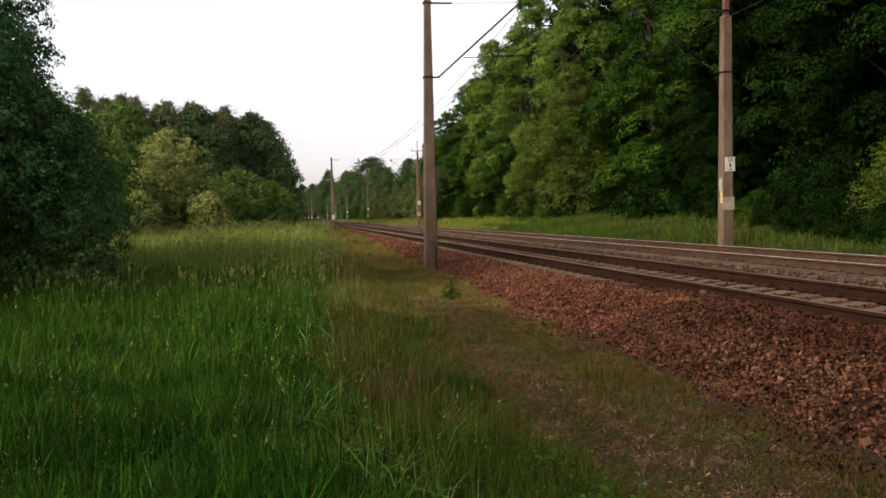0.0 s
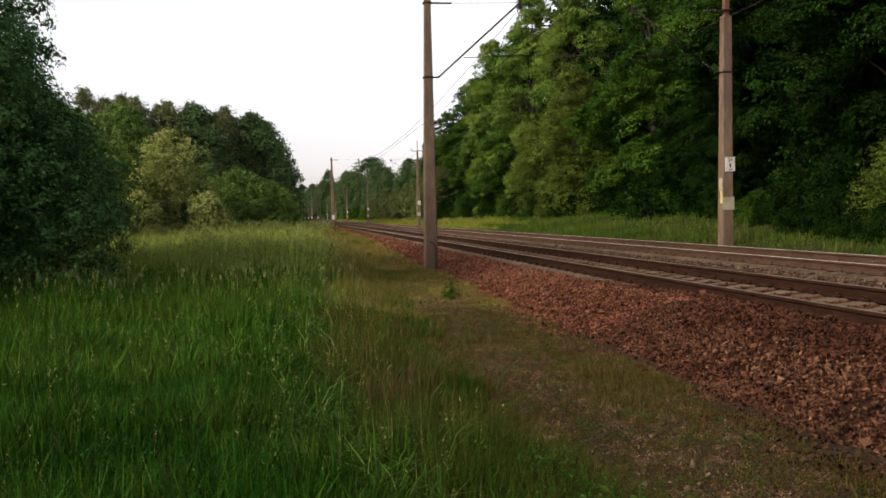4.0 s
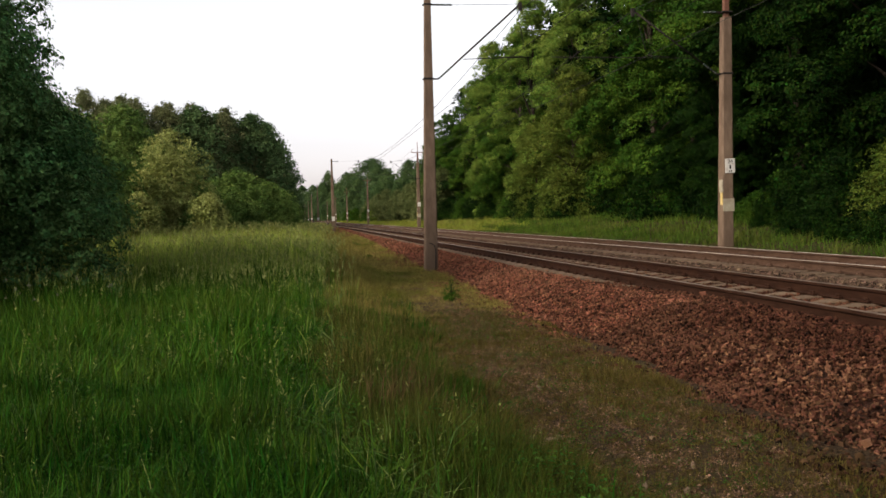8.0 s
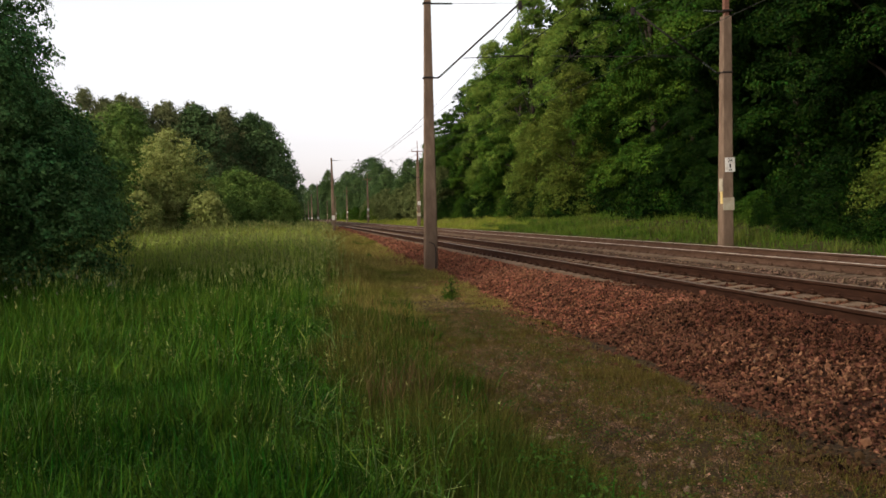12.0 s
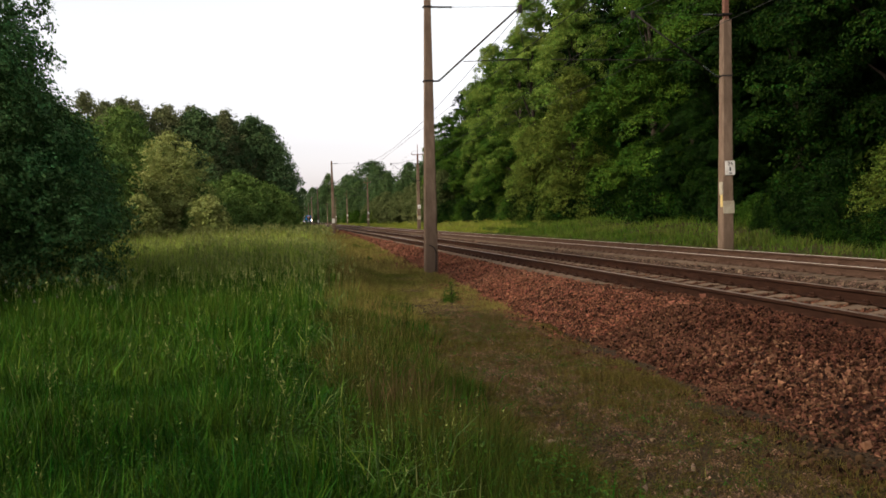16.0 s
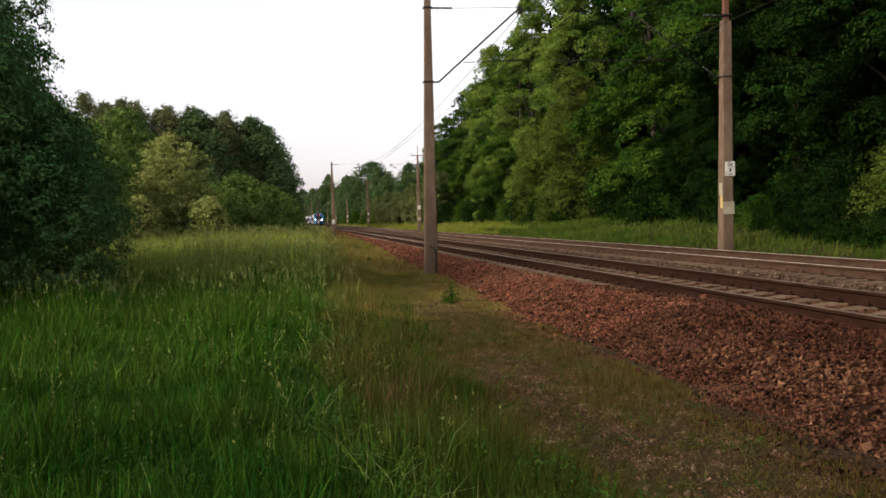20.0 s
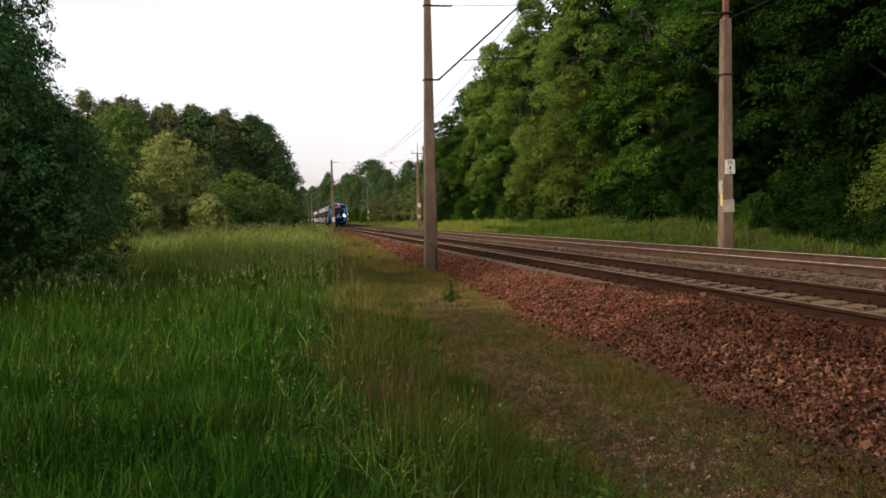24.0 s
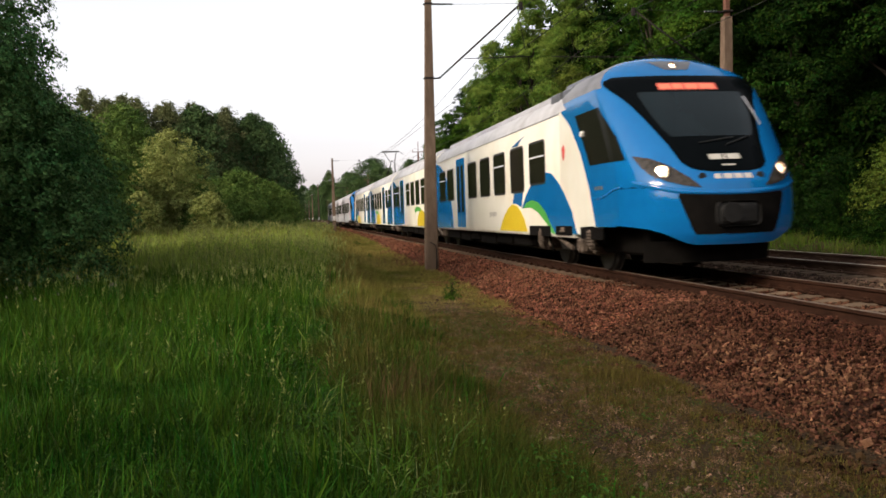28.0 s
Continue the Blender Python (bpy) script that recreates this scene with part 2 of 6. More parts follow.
# forest shade is put into this leaf colour
M_LEAF_SHADED = surface("deep_green_leaf", (0.0017, 0.008, 0.001), (0.013, 0.038, 0.0035), 0.4, 0.7, spread=0.6, random="island", translucent=0.10, spec=0.05)
M_LEAF_GREY = surface("dry_bush_leaf", (0.064, 0.088, 0.027), (0.125, 0.145, 0.054), 0.5, 0.8, spread=0.3, random="island", translucent=0.15, spec=0.06)
# far meadow: distant light and haze put into the grass colour
M_GRASS_FAR = surface("ripening_meadow_grass", (0.158, 0.240, 0.034), (0.280, 0.330, 0.078), 0.25, 0.7, spread=0.28, random="island", translucent=0.3, coords="World", stain=(0.27, 0.30, 0.07), stain_scale=0.12, spec=0.06)
M_LEAF_THORN = surface("hawthorn_leaf", (0.028, 0.096, 0.030), (0.112, 0.205, 0.066), 0.5, 0.7, spread=0.50, random="island", translucent=0.18, spec=0.06)
# meadow grass again, lighter for the middle distance
M_GRASS_MID = surface("lush_meadow_grass", (0.022, 0.078, 0.006), (0.060, 0.124, 0.012), 0.5, 0.6, spread=0.55, random="island", translucent=0.3, coords="World", stain=(0.082, 0.122, 0.017), stain_scale=0.3, spec=0.06)
M_LEAF_MID = surface("meadow_edge_leaf", (0.048, 0.105, 0.020), (0.140, 0.205, 0.048), 0.5, 0.7, spread=0.34, random="island", translucent=0.2, spec=0.06)
# bank grass again, distant sun and haze put into its colour
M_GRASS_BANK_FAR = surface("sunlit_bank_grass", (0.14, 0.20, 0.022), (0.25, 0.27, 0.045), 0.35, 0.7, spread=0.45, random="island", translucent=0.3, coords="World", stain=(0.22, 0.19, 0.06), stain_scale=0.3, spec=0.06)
# lit copy of the ballast stone: distant sunlight put into its colour
M_STONE_LIT = surface("dusty_ballast_stone", (0.060, 0.0225, 0.0130), (0.178, 0.070, 0.042), 6, 0.9, spread=0.85, hue=0.28, random="island", stain=(0.165, 0.078, 0.047), stain_scale=0.45, coords="World", spec=0.06)
M_GRASS_TOE = surface("olive_verge_grass", (0.125, 0.113, 0.025), (0.240, 0.188, 0.060), 0.9, 0.8, spread=0.5, random="island", translucent=0.2, coords="World", stain=(0.085, 0.110, 0.014), stain_scale=0.5, spec=0.06)
M_DEAD_LEAF = surface("dead_leaf_litter", (0.085, 0.050, 0.032), (0.215, 0.132, 0.088), 6, 0.9, spread=0.6, hue=0.3, random="island", spec=0.06)
M_STALK = surface("dead_stalk", (0.060, 0.034, 0.016), (0.120, 0.075, 0.036), 3, 0.8, spread=0.4, random="island", translucent=0.15, spec=0.06)
M_GRASS_EDGE = surface("meadow_edge_grass", (0.022, 0.044, 0.005), (0.068, 0.076, 0.014), 0.9, 0.8, spread=0.55, random="island", translucent=0.25, coords="World", stain=(0.060, 0.058, 0.014), stain_scale=0.8, spec=0.06)
M_GRASS_PALE = surface("pale_arching_grass", (0.050, 0.105, 0.022), (0.105, 0.160, 0.048), 2.0, 0.6, spread=0.5, random="island", translucent=0.3, coords="World", spec=0.10)
M_HERB = surface("meadow_herb_leaf", (0.016, 0.060, 0.006), (0.046, 0.105, 0.012), 2.0, 0.6, spread=0.5, random="island", translucent=0.25, coords="World", spec=0.10)
M_STONE_TAN = surface("tan_ballast_stone", (0.085, 0.040, 0.022), (0.175, 0.088, 0.050), 6, 0.9, bump=0.35, bump_scale=50, spread=0.6, hue=0.25, random="island", coords="World", spec=0.06)


# ---- the lie of the land: x across the track, y along it and away, z up ----
X_NEAR, X_FAR = 6.307, 10.30         # the two track axes
SPAN, FIRST = 65.83, 24.0            # masts along the line
R_CURVE, Y_CURVE = 2640.0, 300.0


def bend(y):
    """Sideways shift of the line where it curves to the left, far off."""
    return -max(0.0, y - Y_CURVE) ** 2 / (2 * R_CURVE)


def lerp_profile(pts, x):
    return np.interp(x, [p[0] for p in pts], [p[1] for p in pts])


PROFILE = [(-400, 0.6), (-60, 0.25), (-14, -0.25), (-4, -0.42), (0, -0.47), (2.9, -0.47), (3.6, -0.50), (5, -0.62), (11.5, -0.62), (12.0, -0.30),
           (12.5, -0.14), (14.5, 0.02), (17.0, 0.45), (22, 1.0), (60, 2.2), (400, 3.0)]


def ground_z(x, y):
    x, y = np.asarray(x, float), np.asarray(y, float)
    s = np.where(y > Y_CURVE, (y - Y_CURVE) ** 2 / (2 * R_CURVE), 0)
    z = lerp_profile(PROFILE, x + np.minimum(s, 300))
    rise = np.clip((y - 14) / 70, 0, 1) * 0.50 * np.clip((1.5 - x) / 4, 0, 1)
    lumps = 0.035 * np.sin(x * 1.7 + 0.6 * y) * np.sin(y * 1.1 - x * 0.5) * np.clip((2.6 - x) / 2, 0, 1)
    return z + rise + lumps


def build_ground():
    xs = np.unique(np.concatenate([np.linspace(-2500, -60, 14), np.linspace(-60, -10, 26), np.linspace(-10, 2.5, 51), np.linspace(2.5, 22, 60), np.linspace(22, 80, 20), np.linspace(80, 2500, 14)]))
    ys = np.unique(np.concatenate([np.linspace(-2500, -30, 10), np.linspace(-30, 0, 16), np.linspace(0, 30, 91), np.linspace(30, 120, 60), np.linspace(120, 500, 50), np.linspace(500, 4000, 20)]))
    gx, gy = np.meshgrid(xs, ys)
    gz = ground_z(gx, gy)
    n = len(xs)
    v = np.stack([gx.ravel(), gy.ravel(), gz.ravel()], 1)
    i = (np.arange(len(ys) - 1)[:, None] * n + np.arange(n - 1)).ravel()
    f = np.stack([i, i + 1, i + n + 1, i + n], 1)
    thing("ground", "dark soil and litter under meadow grass", "ground", kind="structure", data=mesh_np("ground", v, f, M_SOIL, True))


def sweep(name, prof, mat, y0, y1, xc, kind="", label="", category="", parent=None, step=4.0, closed=False):
    """A profile of (x, z) swept along the line, following its far curve."""
    ys = [y0]
    while ys[-1] < y1:
        ys.append(min(y1, ys[-1] + (step if ys[-1] < 120 else 20)))
    v = np.array([(xc + x + bend(y), y, z) for y in ys for x, z in prof])
    k = len(prof)
    m = k if closed else k - 1
    f = np.array([(a * k + j, (a + 1) * k + j, (a + 1) * k + (j + 1) % k, a * k + (j + 1) % k) for a in range(len(ys) - 1) for j in range(m)])
    me = mesh_np(name, v, f, mat)
    if parent:
        return part(name, me, None, parent, label)
    return thing(name, label, category, kind=kind, data=me)


BED = [(2.95, -0.66), (3.15, -0.56), (3.45, -0.525), (3.9, -0.395), (4.45, -0.215), (4.8, -0.175), (5.05, -0.180), (5.42, -0.185), (5.62, -0.215), (5.75, -0.21), (6.85, -0.21), (6.98, -0.205), (7.2, -0.165), (7.6, -0.175), (8.0, -0.225), (8.5, -0.225), (8.9, -0.205), (9.4, -0.21), (9.7, -0.225), (10.9, -0.225), (11.2, -0.20), (11.6, -0.20), (12.05, -0.26), (12.4, -0.36)]


def bed_z(x):
    return lerp_profile(BED, x)


def build_beds():
    sweep("ballast_bed", [(x, z - 0.02) for x, z in BED if x < 8.3] + [(8.3, -0.25)], M_GRAVEL, -60, 900, 0, "structure", "reddish-brown crushed-stone ballast bed under the near track", "ballast")
    sweep("ballast_bed", [(8.3, -0.25)] + [(x, z - 0.02) for x, z in BED if x > 8.3], M_GRAVEL_GREY, -60, 900, 0, "structure", "greyish-brown crushed-stone ballast bed under the far track", "ballast")


RAIL = [(-0.036, 0), (0.036, 0), (0.036, -0.035), (0.010, -0.05), (0.010, -0.145), (0.065, -0.160), (0.065, -0.172), (-0.065, -0.172), (-0.065, -0.160), (-0.010, -0.145), (-0.010, -0.05), (-0.036, -0.035)]


def build_track(xc, label, side_mat, head_mat, y_first):
    root = thing("railway_track", label, "railway track", kind="structure")
    for s in (-1, 1):
        rail = sweep("rail", RAIL, side_mat, -60, 900, xc + s * 0.7525, parent=root, closed=True)
        sweep("rail_head", [(-0.036, -0.006), (-0.033, 0.003), (0.033, 0.003), (0.036, -0.006)], head_mat, -60, 900, xc + s * 0.7525, parent=rail, label="worn rail head polished by wheels")
    # a concrete sleeper with dished middle
    bm = bmesh.new()
    prof = [(-1.25, -0.185), (-0.95, -0.172), (-0.55, -0.174), (-0.3, -0.205), (0.3, -0.205), (0.55, -0.174), (0.95, -0.172), (1.25, -0.185)]
    rings = []
    for x, z in prof:
        rings.append([bm.verts.new((x, y, zz)) for y, zz in ((-0.14, -0.36), (-0.135, z - 0.02), (-0.11, z), (0.11, z), (0.135, z - 0.02), (0.14, -0.36))])
    for a, b in zip(rings, rings[1:]):
        for j in range(5):
            bm.faces.new((a[j], b[j], b[j + 1], a[j + 1]))
    bm.faces.new(rings[0])
    bm.faces.new(rings[-1][::-1])
    sl = bpy.data.meshes.new("sleeper")
    bm.to_mesh(sl)
    bm.free()
    sl.materials.append(M_SLEEPER)
    bm = bmesh.new()
    box(-0.035, 0.035, -0.075, 0.075, -0.172, -0.135, 0.008, bm)
    tube((0, 0, -0.14), (0, 0, -0.105), 0.021, n=6, bm=bm)
    tube((0, 0.05, -0.12), (0, -0.05, -0.12), 0.016, n=6, bm=bm)
    clip = bpy.data.meshes.new("fastener")
    bm.to_mesh(clip)
    bm.free()
    clip.materials.append(side_mat)
    y, n = y_first, 0
    far_v, far_f = [], []
    while y < 420:
        x = xc + bend(y)
        if -4 < y < 78:
            ob = part("sleeper", sl, None, root, m=pose(x, y, 0))
            if y < 52:
                for s in (-1, 1):
                    for o in (-0.10, 0.10):
                        part("fastener", clip, None, ob, m=pose(s * 0.7525 + o, 0, 0))
        else:
            b = len(far_v)
            for yy in (y - 0.13, y + 0.13):
                far_v += [(x - 1.25, yy, -0.36), (x - 1.25, yy, -0.18), (x + 1.25, yy, -0.18), (x + 1.25, yy, -0.36)]
            far_f += [(b, b + 1, b + 2, b + 3), (b + 4, b + 7, b + 6, b + 5), (b + 1, b + 5, b + 6, b + 2), (b, b + 4, b + 5, b + 1)]
        y += 0.576
        n += 1
    tagged(part("far_sleepers", mesh_np("far_sleepers", np.array(far_v), np.array(far_f), M_SLEEPER), None, root), kind="stuff")


build_ground()
build_beds()
build_track(X_NEAR, "near railway track with rusty rails on concrete sleepers", M_RUST, M_HEAD, -30.5)
build_track(X_FAR, "far railway track with brown rails on concrete sleepers", M_RUST_FAR, M_HEAD_SKYLIT, -30.3)


# ---- overhead line: concrete masts in pairs, arms over the tracks, wires ----
def rect_post(bm, zs, cx, cy, hw, hd):
    """A tapered four-sided post with broken edges; lists per height."""
    rings = []
    for z, x, y, w, d in zip(zs, cx, cy, hw, hd):
        c = 0.18 * min(w, d)
        rings.append([bm.verts.new((x + a, y + b, z)) for a, b in ((-w, -d + c), (-w + c, -d), (w - c, -d), (w, -d + c), (w, d - c), (w - c, d), (-w + c, d), (-w, d - c))])
    for a, b in zip(rings, rings[1:]):
        for j in range(8):
            bm.faces.new((a[j], a[(j + 1) % 8], b[(j + 1) % 8], b[j]))
    bm.faces.new(rings[-1])
    bm.faces.new(rings[0][::-1])


def insulator(bm, a, b, n=7, r=0.055):
    a, b = Vector(a), Vector(b)
    tube(a, b, 0.02, n=6, bm=bm)
    for i in range(n):
        p, q = a.lerp(b, (i + 0.25) / n), a.lerp(b, (i + 0.75) / n)
        tube(p, q, r, r * 0.45, n=8, bm=bm)


def build_mast(y, s, lean, first, base_z):
    """s = 1: on the camera's side of the line, arm towards +x; s = -1: across the tracks."""
    x = (3.63 if s > 0 else 12.46) + bend(y)
    label = ("weathered concrete catenary mast beside the ballast" if s > 0 else "brownish concrete catenary mast with plates beyond the far track")
    root = thing("catenary_mast", label, "mast", pose(x, y, 0), group="catenary masts along the line")
    ln = lean
    if s > 0:
        zs = [base_z - 0.9, base_z, 1.5, 3.1, 5.0, 7.6 if first else 7.18]
        hw = [0.190, 0.180, 0.165, 0.142, 0.116, 0.080]
    else:
        zs = [base_z - 0.9, base_z, 1.5, 3.1, 5.0, 6.6]
        hw = [0.190, 0.182, 0.172, 0.160, 0.147, 0.135]
    bm = bmesh.new()
    rect_post(bm, zs, [ln * z for z in zs], [0] * len(zs), hw, [w * 0.92 for w in hw])
    post = part("post", bm, M_CONCRETE, root)
    if s > 0:
        bm = bmesh.new()
        box(-0.32, 0.26, -0.30, 0.30, base_z - 0.6, base_z + 0.04, 0.02, bm)
        part("footing", bm, M_CONCRETE, root)
    zl, zu = (4.88, 6.92) if s > 0 else (4.96, 6.75)
    xl, xu = ln * zl, ln * zu
    for z in (zl, zu):
        w = float(np.interp(z, zs, hw)) + 0.014
        bm = bmesh.new()
        box(ln * z - w, ln * z + w, -w * 0.95, w * 0.95, z - 0.022, z + 0.022, 0.006, bm)
        for o in (-0.6, 0.6):
            tube((ln * z - s * w, o * w, z), (ln * z - s * (w + 0.03), o * w, z), 0.014, n=6, bm=bm)
        box(min(ln * z + s * w, ln * z + s * 0.305), max(ln * z + s * w, ln * z + s * 0.305), -0.022, 0.022, z - 0.022, z + 0.022, 0.006, bm)
        part("clamp", bm, M_STEEL, root)
    tip_x, tip_z = (2.78, 6.95) if s > 0 else (-2.72, 6.80)
    # the slanting tube, with its insulator next to the mast
    a, t = Vector((xl + s * 0.29, 0, zl)), Vector((tip_x, 0, tip_z))
    bm = tube(a.lerp(t, 0.17), t, 0.026 if first else (0.018 if s < 0 else 0.008), n=8)
    strut = part("strut", bm, M_STEEL, root)
    bm = bmesh.new()
    insulator(bm, a, a.lerp(t, 0.17), 6, 0.042)
    part("insulator", bm, M_CERAMIC, root, "green glazed ribbed insulator")
    # stay wire
    bm = bmesh.new()
    p, q = Vector((xu + s * 0.29, 0, zu)), Vector((xu + s * 0.70, 0, zu))
    insulator(bm, p, q, 5, 0.042)
    part("insulator", bm, M_CERAMIC, root, "green glazed ribbed insulator")
    part("stay", tube(q, t, 0.006 if first else 0.004, n=6), M_WIRE, root)
    # registration arm
    axis = s * (X_NEAR - 3.63) if s > 0 else (X_FAR - 12.46)
    j = a.lerp(t, 0.30 if s > 0 else 0.22)
    ex = 3.06 if s > 0 else -5.2
    part("registration_tube", tube((j.x, 0, 5.42), (ex, 0, 5.47), 0.012, n=6), M_STEEL, root, "thin dark registration tube")
    part("steady_arm", tube((axis - s * 0.55, 0, 5.46), (axis + s * 0.15, 0, 5.33 + 0.17), 0.012, n=6), M_STEEL, root)
    part("hook", box(tip_x - 0.05, tip_x + 0.05, -0.04, 0.04, tip_z - 0.18, tip_z + 0.05, 0.01), M_STEEL, root)
    part("dropper", tube((tip_x - s * 0.1, 0, tip_z - 0.1), (axis + s * 0.2, 0, 5.66), 0.008, n=5), M_WIRE, root)
    if s < 0:
        bm = bmesh.new()
        box(ln * 7 - 0.075, ln * 7 + 0.075, -0.075, 0.075, 6.5, 7.7, 0.012, bm)
        part("steel_extension", bm, M_RUSTY, root, "rusty steel extension on top")
        part("pin", tube((ln * 8, 0, 7.6), (ln * 8, 0, 8.72), 0.035, n=6), M_RUSTY, root)
        bm = bmesh.new()
        box(ln * 7 - 0.62, ln * 7 + 0.62, -0.04, 0.04, 7.62, 7.69, 0.01, bm)
        for o in (-0.58, 0.58):
            insulator(bm, (ln * 7 + o, 0, 7.69), (ln * 7 + o, 0, 7.95), 4, 0.05)
        part("crossarm", bm, M_RUSTY, root)
    # painted band and number plate, facing along the line
    yb = -0.172
    if s < 0:
        pl = part("number_plate", box(ln * 2.25 - 0.10, ln * 2.25 + 0.20, yb - 0.006, yb + 0.03, 2.05, 2.47, 0.004), M_SIGN, root, "white enamel plate with unreadable dark marks")
        if first:
            cu = bpy.data.curves.new("plate_digits", 'FONT')
            cu.body, cu.size, cu.align_x, cu.extrude = "24", 0.16, 'CENTER', 0.002
            tmp = bpy.data.objects.new("tmp", cu)
            me = bpy.data.meshes.new_from_object(tmp)
            bpy.data.objects.remove(tmp)
            part("plate_digits", me, M_BLACK, pl, m=pose(ln * 2.25 + 0.05, yb - 0.012, 2.33, 90))
        for a0, a1, z0, z1 in ((0.025, 0.075, 2.17, 2.28), (0.02, 0.05, 2.08, 2.13), (0.07, 0.10, 2.08, 2.13)):
            part("plate_mark", box(ln * 2.25 + a0, ln * 2.25 + a1, yb - 0.010, yb - 0.004, z0, z1), M_BLACK, pl)
        part("painted_band", box(ln * 1.1 - 0.165, ln * 1.1 + 0.185, yb - 0.004, yb + 0.02, 0.93, 1.30, 0.003), M_BANDPAINT, root, "faded cream paint band")
        part("side_plate", box(ln * 1.8 - 0.20, ln * 1.8 - 0.165, -0.16, 0.02, 1.48, 1.86, 0.004), M_BANDPAINT, root)
        part("yellow_plate", box(ln * 1.4 - 0.195, ln * 1.4 - 0.168, -0.15, -0.04, 1.12, 1.48, 0.004), M_YELLOW, root, "yellow marker plate on the post's side")
    elif not first:
        part("number_plate", box(ln * 1.2 - 0.16, ln * 1.2 + 0.14, yb - 0.006, yb + 0.03, 0.85, 1.30, 0.004), M_SIGN, root, "white enamel plate")
    if s > 0 and first:
        # a cable clipped to the foot
        bm = bmesh.new()
        pts = [(0.10, -0.178, -0.47), (0.12, -0.176, 0.15), (0.08, -0.174, 0.27), (-0.02, -0.172, 0.33), (-0.06, -0.172, 0.33)]
        for p, q in zip(pts, pts[1:]):
            tube(p, q, 0.012, n=6, bm=bm)
        part("earth_cable", bm, M_STEEL, root)
    return root


def build_overhead():
    for i in range(-1, 7):
        y = FIRST + SPAN * i
        build_mast(y, 1, 0.020 if i == 0 else 0.004, i == 0, -0.49 if i < 1 else -0.42)
        build_mast(y, -1, 0.022 if i == 0 else 0.012, i == 0, -0.13)
    for xc, tip in ((X_NEAR, 6.41), (X_FAR, 9.74)):
        con = thing("contact_wire", "thin dark contact wire above the track", "wire")
        mes = thing("messenger_wire", "sagging dark messenger wire with droppers", "wire")
        for i in range(-1, 6):
            y0 = FIRST + SPAN * i
            z_sag = [(k / 8, 6.80 - 1.05 * 4 * (k / 8) * (1 - k / 8)) for k in range(9)]
            zz = 0.15 if i % 2 else -0.15
            for k in range(8):
                (u0, a), (u1, b) = z_sag[k], z_sag[k + 1]
                ya, yb = y0 + SPAN * u0, y0 + SPAN * u1
                part("wire_run", tube((tip + bend(ya), ya, a), (tip + bend(yb), yb, b), 0.009, n=5, caps=False), M_WIRE, mes)
                if k:
                    part("dropper", tube((tip + bend(ya), ya, a), (xc + bend(ya), ya, 5.53), 0.003, n=4, caps=False), M_WIRE, mes)
            part("wire_run", tube((xc + zz + bend(y0), y0, 5.5), (xc - zz + bend(y0 + SPAN), y0 + SPAN, 5.5), 0.008, n=5, caps=False), M_WIRE, con)
    for o in (-0.58, 0.58):
        ob = thing("feeder_wire", "thin feeder wire along the mast tops", "wire")
        for i in range(-1, 6):
            y0 = FIRST + SPAN * i
            for k in range(6):
                u, w = k / 6, (k + 1) / 6
                ya, yb = y0 + SPAN * u, y0 + SPAN * w
                part("wire_run", tube((12.55 + o + bend(ya), ya, 7.95 - 3.2 * u * (1 - u)), (12.55 + o + bend(yb), yb, 7.95 - 3.2 * w * (1 - w)), 0.006, n=4, caps=False), M_WIRE, ob)


build_overhead()


def build_railing():
    """A low steel railing beside the near track where it leaves the meadow."""
    root = thing("railing", "low grey steel railing beside the distant track", "railing")
    ys = [200 + 11 * i for i in range(15)]
    for y in ys:
        part("post", box(3.56 + bend(y), 3.66 + bend(y), y - 0.05, y + 0.05, -0.6, 1.05, 0.01), M_STEEL, root)
    for z in (0.45, 1.0):
        for a, b in zip(ys, ys[1:]):
            part("rail_bar", tube((3.61 + bend(a), a, z), (3.61 + bend(b), b, z), 0.05, n=6), M_STEEL, root)


build_railing()


# ---- trees and shrubs ----
def leaf_cloud(pts, nrm, size, r, droop=0.3, aspect=0.75):
    """Folded leaves at the points, facing roughly along the normals. Arrays of verts and quads."""
    n = len(pts)
    nn = nrm + np.array((0, 0, 0.25)) + r.normal(0, 0.28, (n, 3))
    nn /= np.linalg.norm(nn, axis=1)[:, None] + 1e-9
    t = r.normal(0, 1, (n, 3))
    t[:, 2] -= droop
    t -= (t * nn).sum(1)[:, None] * nn
    t /= np.linalg.norm(t, axis=1)[:, None] + 1e-9
    b = np.cross(nn, t)
    s = (size * r.uniform(0.6, 1.35, n))[:, None]
    fold = nn * s * 0.18
    v = np.stack([pts - t * s * 0.5, pts + b * s * aspect * 0.5 + fold, pts + t * s * 0.5, pts - b * s * aspect * 0.5 + fold], 1).reshape(-1, 3)
    i = np.arange(n)[:, None] * 4
    return v, np.concatenate([i, i + 1, i + 2, i + 3], 1)


